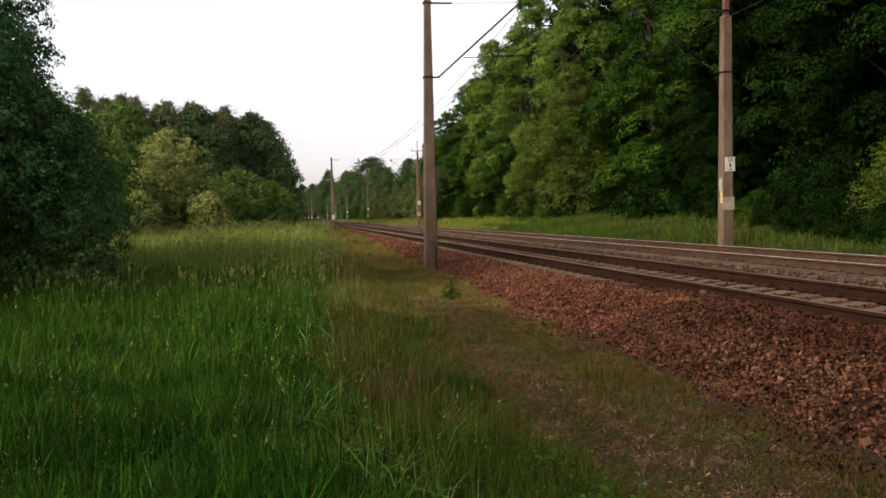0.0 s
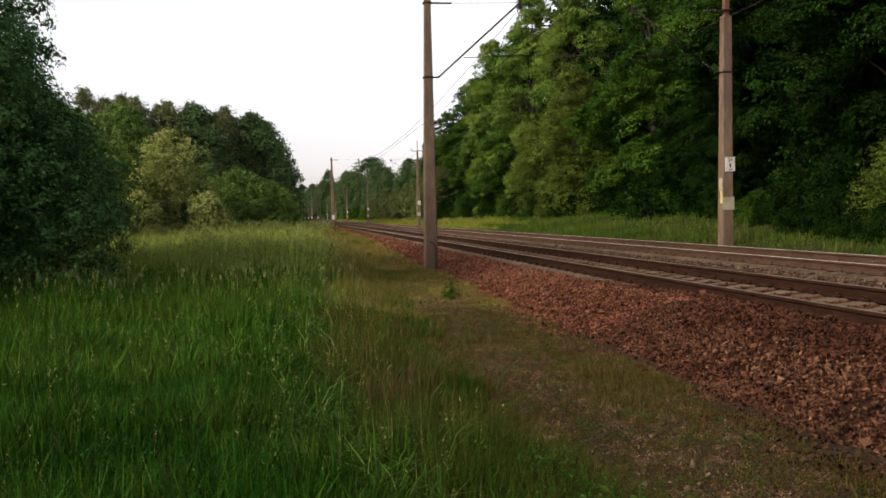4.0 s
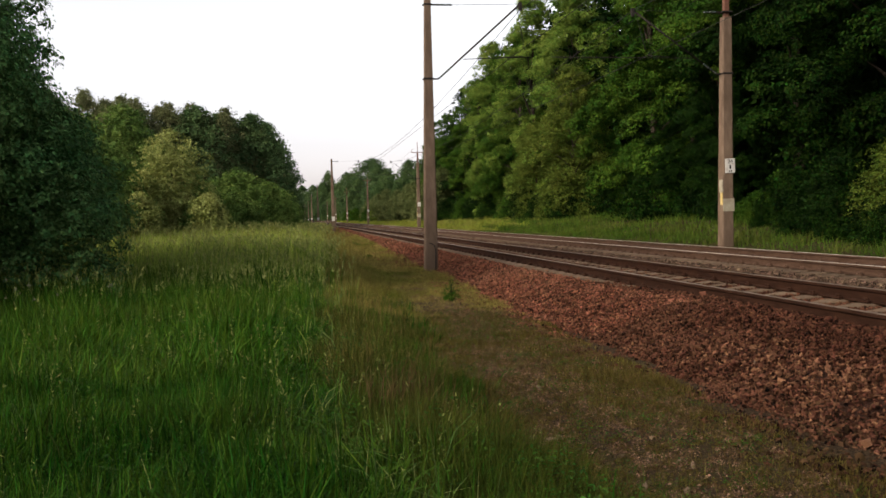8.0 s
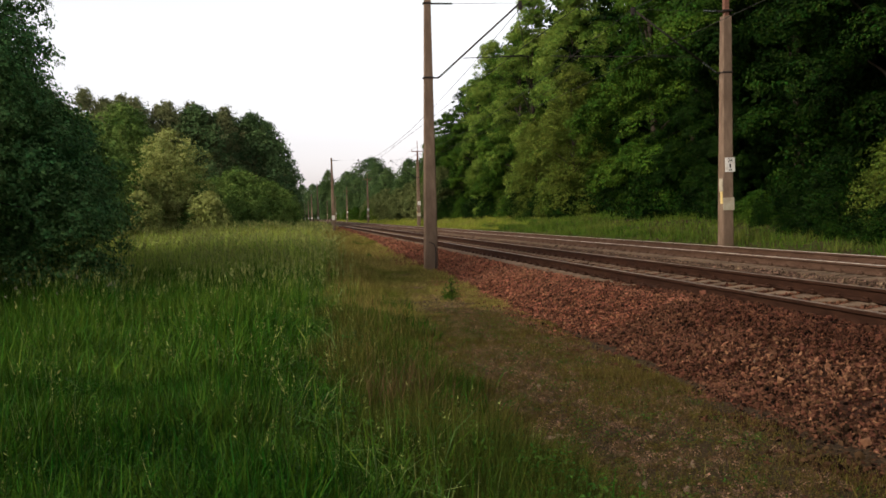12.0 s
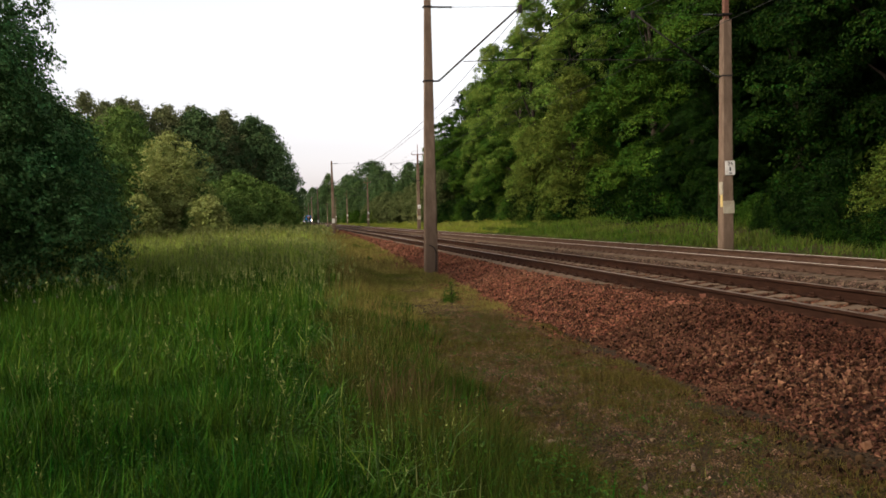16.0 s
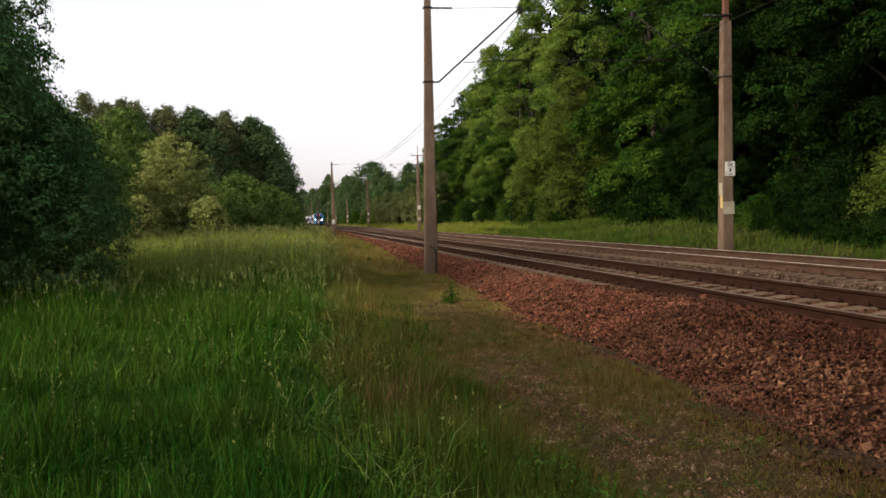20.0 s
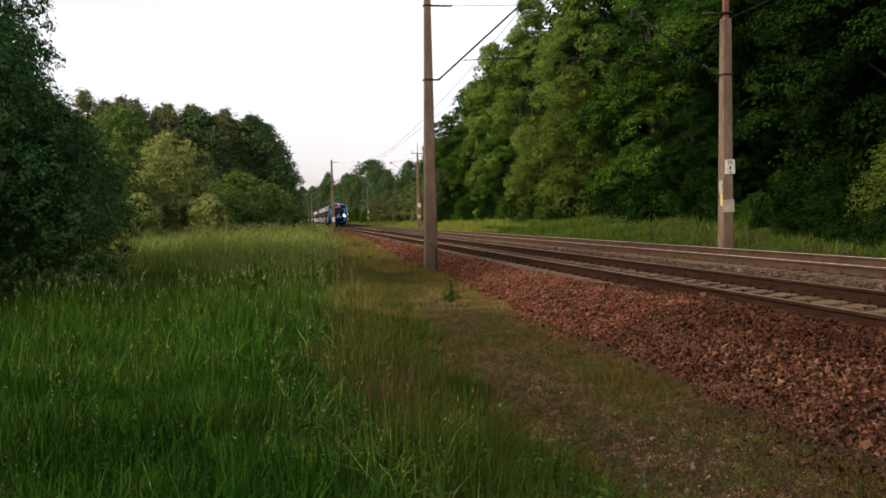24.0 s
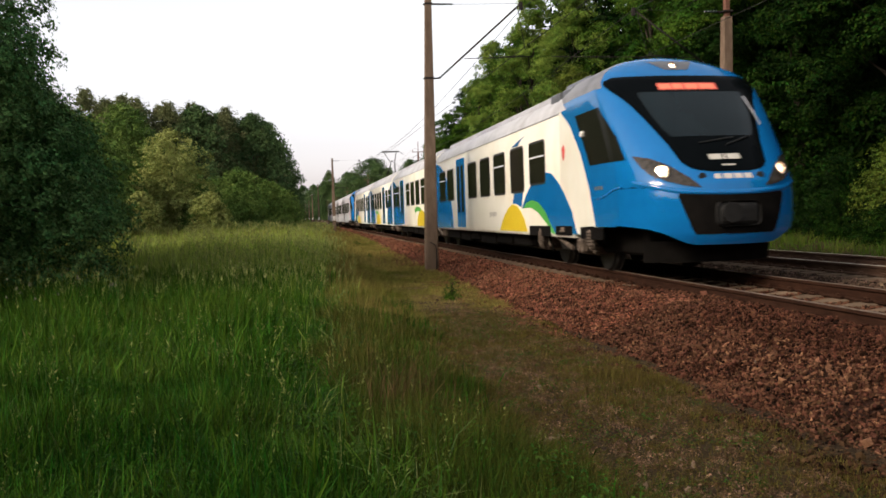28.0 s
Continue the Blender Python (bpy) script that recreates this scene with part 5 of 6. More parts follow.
def build_ballast():
    r = np.random.default_rng(9)
    # shoulder of the near track: close stones dense, far ones sparser, larger and painted lighter
    for n, y0, y1, sz in ((15000, -14, 3.6, 0.042), (84000, 3.6, 15, 0.026), (80000, 10.5, 30, 0.028), (36000, 30, 80, 0.048), (9000, 80, 180, 0.11)):
        y = r.uniform(y0, y1, n)
        x = 3.0 + (2.47 if y0 < 5 else 2.08) * r.random(n) ** 0.92
        x = np.where(x < 3.45, x + r.normal(0, 0.16, n) - 0.22 * np.clip((6.5 - y) / 2, 0, 1), x)
        keep = (x > 2.45)
        x, y = x[keep], y[keep]
        s = sz * r.lognormal(0, 0.28, len(x))
        heap = 0.085 * np.clip((x - 4.3) / 0.5, 0, 1) * np.clip((14.5 - y) / 4, 0, 1) * r.random(len(x)) ** 0.5    # heaped over the sleeper ends
        z = np.maximum(bed_z(x), ground_z(x, y)) + heap + s * (0.16 + r.normal(0, 0.22, len(x))) - 0.015 + 0.02 * np.sin(x * 5 + y * 2.3) * np.sin(y * 3.1)
        # near foot of the slope: shade put into the stones' colour
        shaded_toe = x < 3.75 + 0.25 * np.sin(y * 2.1) + r.normal(0, 0.3, len(x)) if y0 == 3.6 else x < 0
        shaded_toe &= y < 5.9 + r.normal(0, 0.5, len(x))
        stone_field("ballast_stones", "reddish-brown crushed ballast stones on the track shoulder", x[~shaded_toe], y[~shaded_toe], z[~shaded_toe], s[~shaded_toe], M_STONE if y0 < 10 else M_STONE_LIT, r, y0 != 3.6)
        if shaded_toe.any():
            stone_field("ballast_stones", "shade-darkened brown ballast stones at the foot of the slope", x[shaded_toe], y[shaded_toe], z[shaded_toe], s[shaded_toe], M_STONE_SHADED, r)
    # paler stones strewn over the slope as painted highlights, more in one tan patch
    y = np.concatenate([r.uniform(3.6, 20, 3600), r.normal(6.9, 0.75, 900)])
    x = np.concatenate([r.uniform(3.0, 5.3, 3600), r.normal(4.45, 0.36, 900)])
    keep = (x > 2.8) & (x < 5.4) & (y > 3.4)
    x, y = x[keep], y[keep]
    s = 0.026 * r.lognormal(0, 0.28, len(x))
    stone_field("ballast_stones", "pale tan ballast stones among the reddish ones", x, y, bed_z(x) + s * 0.22 - 0.004, s, M_STONE_TAN, r, True)
    # between and beyond the rails
    for n, x0, x1, y0, y1, sz, mat, lab, dz in ((34000, 5.62, 7.0, 6, 46, 0.036, M_STONE, "brown ballast stones between the rails", 0.012), (44000, 7.1, 9.35, 8, 42, 0.036, M_STONE_GREY, "greyish ballast stones between the two tracks", 0),
                                         (14000, 9.6, 11.0, 10, 45, 0.035, M_STONE_GREY, "greyish ballast stones between the far rails", -0.03), (5000, 7.2, 9.0, 42, 90, 0.075, M_STONE_GREY, "greyish ballast stones between the two tracks", 0)):
        x, y = r.uniform(x0, x1, n), r.uniform(y0, y1, n)
        if mat is M_STONE:    # only in the cribs between the sleepers
            crib = np.abs((y + 30.5 + 0.288) % 0.576 - 0.288) > 0.15
            x, y = x[crib], y[crib]
        s = sz * r.lognormal(0, 0.25, len(x))
        stone_field("ballast_stones", lab, x, y, bed_z(x) + s * 0.12 - 0.015 + dz, s, mat, r, True)
    # gravel lying about on the verge
    n = 22000
    y = r.uniform(3.0, 22, n)
    x = r.uniform(1.0, 3.2, n)
    keep = r.random(n) < np.clip(0.06 + 0.8 * np.exp(-((x - trodden(y)) / 0.38) ** 2) * (np.sin(y * 1.3 + x) * np.sin(x * 2.7 - y * 0.6) + r.normal(0, 0.3, n) > 0.0), 0, 1)
    x, y = x[keep], y[keep]
    s = 0.0145 * r.lognormal(0, 0.45, len(x))
    stone_field("verge_gravel", "scattered small stones and litter on the verge", x, y, ground_z(x, y) + s * 0.1, s, M_LITTER, r, True)
    # single stones along the near slope
    meshes = [stone_mesh(100 + i, M_STONE_OB) for i in range(8)]
    bed = bpy.data.objects["ballast_bed"]
    for i in range(290):
        y = 4.2 + 7.5 * r.random()
        x = 3.0 + 2.2 * r.random()
        k = 0.034 * r.uniform(0.75, 1.45)
        ob = part("stone", meshes[i % 8], None, bed, m=pose(x, y, float(bed_z(x)) + 0.022, r.uniform(-40, 40), r.uniform(-40, 40), r.uniform(0, 360)))
        ob.scale = (k, k, k)
    pale = [stone_mesh(200 + i, M_PALE_STONE) for i in range(4)]
    for i, (x, y, k) in enumerate(((1.65, 5.72, 0.14), (1.55, 5.80, 0.10), (1.73, 5.78, 0.09), (1.50, 5.66, 0.07), (2.25, 5.0, 0.09), (2.3, 4.9, 0.07), (2.05, 7.4, 0.08), (1.28, 8.9, 0.08), (4.05, 7.30, 0.075), (1.85, 4.55, 0.09), (2.05, 4.45, 0.07))):
        z = float(max(ground_z(x, y), bed_z(x) if x > 3 else -9)) + 0.012
        ob = thing("pale_stone", "pale weathered stone lying on the gravelly verge", "stone", pose(x, y, z, 10 * i, 8 * i, 50 * i), group="pale stones on the verge", data=pale[i % 4])
        ob.scale = (k * 0.9, k * 0.65, k * 0.5)


build_ballast()


# ---- the train: local x across, y back from the nose tip, z above the rail ----
M_BLUE = surface("blue_train_paint", (0.0, 0.113, 0.330), (0.0, 0.128, 0.365), 1.5, 0.45, spec=0.0, coat=0.8, coat_rough=0.05, coat_ior=1.60)
M_CREAM = surface("cream_train_paint", (0.76, 0.73, 0.64), (0.82, 0.79, 0.70), 0.8, 0.38, spec=0.4, coat=0.3, stain=(0.70, 0.65, 0.53), stain_scale=0.5)
M_ROOF = surface("light_grey_roof", (0.37, 0.375, 0.405), (0.48, 0.485, 0.52), 1.2, 0.55, stain=(0.30, 0.295, 0.31), stain_scale=0.8)
M_SILVER = surface("silver_grey_train_paint", (0.40, 0.38, 0.41), (0.48, 0.46, 0.49), 0.8, 0.35, spec=0.4, coat=0.3)
M_GREY = surface("dark_grey_train_paint", (0.07, 0.075, 0.085), (0.10, 0.105, 0.115), 2, 0.4, coat=0.3)
M_YELLOWP = surface("yellow_train_paint", (0.72, 0.52, 0.02), (0.78, 0.57, 0.04), 1.5, 0.35, coat=0.3)
M_GREENP = surface("green_train_paint", (0.06, 0.36, 0.06), (0.08, 0.42, 0.08), 1.5, 0.35, coat=0.3)
# near-black underframe colour, also used to paint shaded openings
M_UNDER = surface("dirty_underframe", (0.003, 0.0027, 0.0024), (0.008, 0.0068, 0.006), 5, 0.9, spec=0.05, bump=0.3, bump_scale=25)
M_BOGIE = surface("dusty_bogie_steel", (0.007, 0.006, 0.005), (0.022, 0.018, 0.015), 7, 0.8, bump=0.3, bump_scale=30)
M_GLASS = surface("tinted_train_glass", (0.008, 0.009, 0.007), (0.014, 0.014, 0.010), 0.6, 0.10, spec=0.03)
M_DUST = surface("dusty_running_gear", (0.050, 0.037, 0.029), (0.135, 0.102, 0.080), 6, 0.85, bump=0.3, bump_scale=30)
M_SCREEN = surface("dark_windscreen", (0.0015, 0.0025, 0.003), (0.003, 0.004, 0.005), 0.8, 0.10, spec=0.02)
M_COVER = surface("scuffed_black_cover", (0.006, 0.006, 0.006), (0.020, 0.019, 0.018), 4, 0.5, bump=0.2, bump_scale=20, spec=0.2)
M_SHOULDER = surface("grey_roof_shoulder", (0.13, 0.13, 0.145), (0.20, 0.20, 0.215), 2, 0.45, stain=(0.08, 0.08, 0.09), stain_scale=1.1, coat=0.1)
M_RUBBER = surface("black_rubber_seal", (0.010, 0.010, 0.010), (0.018, 0.018, 0.018), 8, 0.5)
M_LENS = surface("headlight_lens", (0.022, 0.019, 0.017), (0.06, 0.052, 0.045), 14, 0.10, spec=0.25)
M_WHITE = surface("white_lettering", (0.66, 0.68, 0.72), (0.74, 0.76, 0.80), 5, 0.5)
M_LETTER = surface("faded_grey_lettering", (0.42, 0.40, 0.36), (0.52, 0.50, 0.45), 5, 0.5)
M_RED = surface("red_crest", (0.55, 0.05, 0.05), (0.62, 0.08, 0.07), 5, 0.5)
M_LAMP = glow("lit_headlamp", (1.0, 0.76, 0.53), 130.0)
# the bowl's own glow stands in for reflected lamp light
M_BOWL = glow("lit_reflector_bowl", (0.006, 0.0033, 0.0015), 22.0)
M_LED = glow("orange_led_matrix", (0.95, 0.20, 0.12), 0.13)
M_LED_DIM = glow("dim_led_matrix", (0.55, 0.09, 0.06), 0.08)

NOSE_Y0 = [(0.42, 0.22), (0.55, 0.08), (0.7, 0.02), (0.9, 0.0), (1.25, 0.03), (1.45, 0.09), (1.68, 0.26), (2.0, 0.55), (2.5, 1.02), (3.0, 1.52), (3.2, 1.74), (3.38, 1.98), (3.5, 2.16), (3.6, 2.34), (3.68, 2.58), (3.73, 2.85), (3.75, 3.2)]
NOSE_W = [(0.42, 1.30), (0.55, 1.37), (0.7, 1.41), (0.9, 1.42), (2.85, 1.42), (3.0, 1.415), (3.2, 1.36), (3.38, 1.20), (3.5, 1.00), (3.6, 0.77), (3.68, 0.50), (3.73, 0.25), (3.75, 0.0)]
BODY_W = [(0.60, 1.40), (0.66, 1.42), (2.90, 1.42), (2.98, 1.405), (3.12, 1.33), (3.26, 1.18), (3.36, 0.98), (3.43, 0.70), (3.47, 0.35), (3.48, 0.0)]
POW = 2.4


def nose_deep(z):
    return float(lerp_profile([(0.4, 1.6), (1.3, 1.38), (2.0, 1.0), (2.6, 0.72), (3.1, 0.52), (3.6, 0.42)], z))


def nose_y0(z):
    return float(lerp_profile(NOSE_Y0, z))


def nose_w(z):
    return float(lerp_profile(NOSE_W, z))


def nose_front(x, z, out=0.0):
    """The nose's surface at x, z seen from the front, pushed out by out metres."""
    w = max(nose_w(z), 1e-4)
    q = min(abs(x) / w, 1.0)
    return Vector((x, nose_y0(z) + nose_deep(z) * (1 - (1 - q ** POW) ** (1 / POW)) - out, z))


def nose_side(y, z, s, out=0.0):
    """The car's side at y, z; s = -1 or 1."""
    u = min(max((y - nose_y0(z)) / nose_deep(z), 0.0), 1.0)
    return Vector((s * (nose_w(z) * (1 - (1 - u) ** POW) ** (1 / POW) + out), y, z))


def grid_mesh(name, rows, mat, smooth=True, hole=0.0):
    """A sheet through rows of points; hole: radius of the openings left round the lamps, seen from the front."""
    v = [p for row in rows for p in row]
    k = len(rows[0])
    f = [(a * k + j, a * k + j + 1, (a + 1) * k + j + 1, (a + 1) * k + j) for a in range(len(rows) - 1) for j in range(k - 1)]
    if hole:
        mid = lambda q: (v[q[0]] + v[q[2]]) / 2
        f = [q for q in f if mid(q).y > 2.6 or min(math.hypot(mid(q).x - x, mid(q).z - z) / s for x, z, s in LAMPS) > hole]
    return mesh_of(name, v, f, [mat], smooth)


LAMPS = ((-0.945, 1.635, 1.0), (0.945, 1.635, 1.0), (0.0, 3.475, 0.62))   # x, z and relative size


def lamp(shell, x, z, size):
    """A lamp deep in a warm reflector tube that opens forwards."""
    c = nose_front(x, z)
    a, b = c + Vector((0, 0.05 * size, 0)), c + Vector((0, 0.52 * size, 0))
    part("headlamp_bowl", tube(a, b, 0.105 * size, 0.085 * size, n=24, caps=False), M_BOWL, shell, "warm glowing reflector bowl")
    part("headlamp", tube(b - Vector((0, 0.012, 0)), b + Vector((0, 0.02, 0)), 0.075 * size, n=24), M_LAMP, shell, "lit warm white headlamp")
    part("lamp_housing", tube(b + Vector((0, 0.03, 0)), b + Vector((0, 0.05, 0)), 0.20 * size, n=16), M_BLACK, shell)


def front_patch(zs, lo, hi, n, out):
    """Rows of points on the nose front between x = lo(z) and hi(z)."""
    return [[nose_front(lo(z) + (hi(z) - lo(z)) * i / n, z, out) for i in range(n + 1)] for z in zs]


def plate(pts, x, thick, s):
    """A flat panel: outline of (y, z), standing at distance x from the axis on side s."""
    bm = bmesh.new()
    a = [bm.verts.new((s * (x + thick), y, z)) for y, z in pts]
    b = [bm.verts.new((s * (x - 0.01), y, z)) for y, z in pts]
    bm.faces.new(a)
    for i in range(len(pts)):
        j = (i + 1) % len(pts)
        bm.faces.new((a[i], b[i], b[j], a[j]))
    bmesh.ops.recalc_face_normals(bm, faces=bm.faces[:])
    return bm


def rounded(y0, y1, z0, z1, r=0.09, n=4):
    out = []
    for cy, cz, a0 in ((y1 - r, z1 - r, 0), (y0 + r, z1 - r, 90), (y0 + r, z0 + r, 180), (y1 - r, z0 + r, 270)):
        out += [(cy + r * math.cos(radians(a0 + 90 * i / n)), cz + r * math.sin(radians(a0 + 90 * i / n))) for i in range(n + 1)]
    return out


def arch(y0, y1, z0, z1, n=14, power=2.0):
    """An upright half-ellipse standing on z0."""
    c, h = (y0 + y1) / 2, (y1 - y0) / 2
    return [(c + h * math.cos(math.pi * i / n), z0 + (z1 - z0) * abs(math.sin(math.pi * i / n)) ** (2 / power)) for i in range(n + 1)]


def ring_band(cy, z0, r0, r1, h0, h1, a0, a1, n=12):
    """A curved band between two half-ellipses round (cy, z0)."""
    o = [(cy + r1 * math.cos(radians(a0 + (a1 - a0) * i / n)), z0 + h1 * math.sin(radians(a0 + (a1 - a0) * i / n))) for i in range(n + 1)]
    return o + [(cy + r0 * math.cos(radians(a1 + (a0 - a1) * i / n)), z0 + h0 * math.sin(radians(a1 + (a0 - a1) * i / n))) for i in range(n + 1)]


def car_shell(name, y0, y1, mat, root):
    """A car body swept from y0 to y1 with closed ends and a light roof."""
    prof = [(-w, z) for z, w in BODY_W] + [(w, z) for z, w in reversed(BODY_W[:-1])]
    bm = bmesh.new()
    rows = []
    for y in (y0, y1):
        rows.append([bm.verts.new((x, y, z)) for x, z in prof])
    for j in range(len(prof) - 1):
        f = bm.faces.new((rows[0][j], rows[0][j + 1], rows[1][j + 1], rows[1][j]))
        f.material_index = 1 if min(prof[j][1], prof[j + 1][1]) >= 2.9 else 0
        f.smooth = True
    bm.faces.new((rows[0][0], rows[1][0], rows[1][-1], rows[0][-1]))
    bm.faces.new(rows[0])
    bm.faces.new(rows[1][::-1])
    bmesh.ops.recalc_face_normals(bm, faces=bm.faces[:])
    me = bpy.data.meshes.new(name)
    bm.to_mesh(me)
    bm.free()
    me.materials.append(mat)
    me.materials.append(M_ROOF)
    return part(name, me, None, root)


WINDOWS = {}


def window(body, y, z0, z1, wide, s, hopper):
    """A tinted pane in a black seal; hopper: with a pale bar below its tilting top light."""
    key = (round(z0, 2), round(z1, 2), round(wide, 2), s)
    if key not in WINDOWS:
        a = plate(rounded(-wide / 2 - 0.045, wide / 2 + 0.045, z0 - 0.045, z1 + 0.045, 0.11), 1.42, 0.008, s)
        b = plate(rounded(-wide / 2, wide / 2, z0, z1, 0.08), 1.42, 0.013, s)
        ma, mb = bpy.data.meshes.new("window"), bpy.data.meshes.new("pane")
        a.to_mesh(ma), b.to_mesh(mb)
        a.free(), b.free()
        ma.materials.append(M_RUBBER)
        mb.materials.append(M_GLASS)
        WINDOWS[key] = ma, mb
    ma, mb = WINDOWS[key]
    w = part("window", ma, None, body, m=pose(0, y, 0))
    part("pane", mb, None, body, m=pose(0, y, 0))
    if hopper:
        part("window_bar", box(min(s * 1.432, s * 1.440), max(s * 1.432, s * 1.440), y - wide / 2 + 0.03, y + wide / 2 - 0.03, z1 - 0.30, z1 - 0.27), M_WHITE, body)


def door(body, y, s, mat):
    part("door", plate(rounded(y - 0.65, y + 0.65, 0.70, 2.76, 0.05), 1.42, 0.012, s), mat, body, "blue double passenger door")
    for o in (-0.31, 0.31):
        part("door_pane", plate(rounded(y + o - 0.17, y + o + 0.17, 1.15, 2.55, 0.07), 1.42, 0.020, s), M_GLASS, body)
    part("door_seam", box(min(s * 1.425, s * 1.436), max(s * 1.425, s * 1.436), y - 0.012, y + 0.012, 0.74, 2.72), M_RUBBER, body)


def wheel_mesh():
    bm = bmesh.new()
    for x0, x1, r in ((-0.065, 0.065, 0.42), (0.04, 0.07, 0.45), (-0.09, -0.05, 0.16)):
        tube((x0, 0, 0), (x1, 0, 0), r, n=20, bm=bm)
    me = bpy.data.meshes.new("wheel")
    bm.to_mesh(me)
    bm.free()
    me.materials.append(M_BOGIE)
    return me


WHEEL = wheel_mesh()


def bogie(root, y):
    b = part("bogie", box(-0.95, 0.95, y - 0.35, y + 0.35, 0.4, 0.66, 0.04), M_BOGIE, root)
    side = [(-1.65, 0.66), (-0.62, 0.66), (-0.42, 0.54), (0.42, 0.54), (0.62, 0.66), (1.65, 0.66), (1.65, 0.50), (0.85, 0.50), (0.62, 0.34), (-0.62, 0.34), (-0.85, 0.50), (-1.65, 0.50)]
    for s in (-1, 1):
        part("side_frame", plate([(y + q, z) for q, z in side], 0.93, 0.18, s), M_BOGIE, b)
        part("damper", tube((s * 1.27, y - 0.55, 0.40), (s * 1.27, y + 0.50, 0.62), 0.045, n=8), M_DUST, b)
        part("brake_hose", tube((s * 1.24, y + 0.75, 0.30), (s * 1.30, y + 0.95, 0.66), 0.025, n=6), M_UNDER, b)
        part("air_spring", tube((s * 1.02, y, 0.5), (s * 1.02, y, 0.82), 0.22, n=12), M_UNDER, b)
    for o in (-1.25, 1.25):
        for s in (-1, 1):
            part("wheel", WHEEL, None, b, m=pose(s * 0.74, y + o, 0.42, 0, 0, 0 if s < 0 else 180))
            k = bmesh.new()
            box(s * 1.02 - 0.13, s * 1.02 + 0.13, y + o - 0.15, y + o + 0.15, 0.30, 0.56, 0.04, k)
            tube((s * 1.15, y + o, 0.42), (s * 1.22, y + o, 0.42), 0.10, n=10, bm=k)
            tube((s * 1.06, y + o + 0.32, 0.30), (s * 1.06, y + o + 0.32, 0.62), 0.085, n=10, bm=k)
            part("axle_box", k, M_DUST, b)
            k = bmesh.new()
            for h in range(7):
                tube((s * 1.20, y + o - 0.30, 0.42 + 0.045 * h), (s * 1.20, y + o - 0.30, 0.445 + 0.045 * h), 0.105, n=10, bm=k)
            tube((s * 1.20, y + o - 0.30, 0.38), (s * 1.20, y + o - 0.30, 0.74), 0.075, n=8, bm=k)
            part("coil_spring", k, M_DUST, b)
            k = box(s * 1.30 - 0.07, s * 1.30 + 0.07, y + o - 0.12, y + o + 0.14, 0.34, 0.60, 0.03)
            tube((s * 1.36, y + o, 0.46), (s * 1.39, y + o, 0.46), 0.085, n=12, bm=k)
            part("bearing_cover", k, M_DUST, b)
            part("wheel_face", tube((s * 0.83, y + o, 0.42), (s * 0.86, y + o, 0.42), 0.40, n=20), M_COVER, b)
    return b


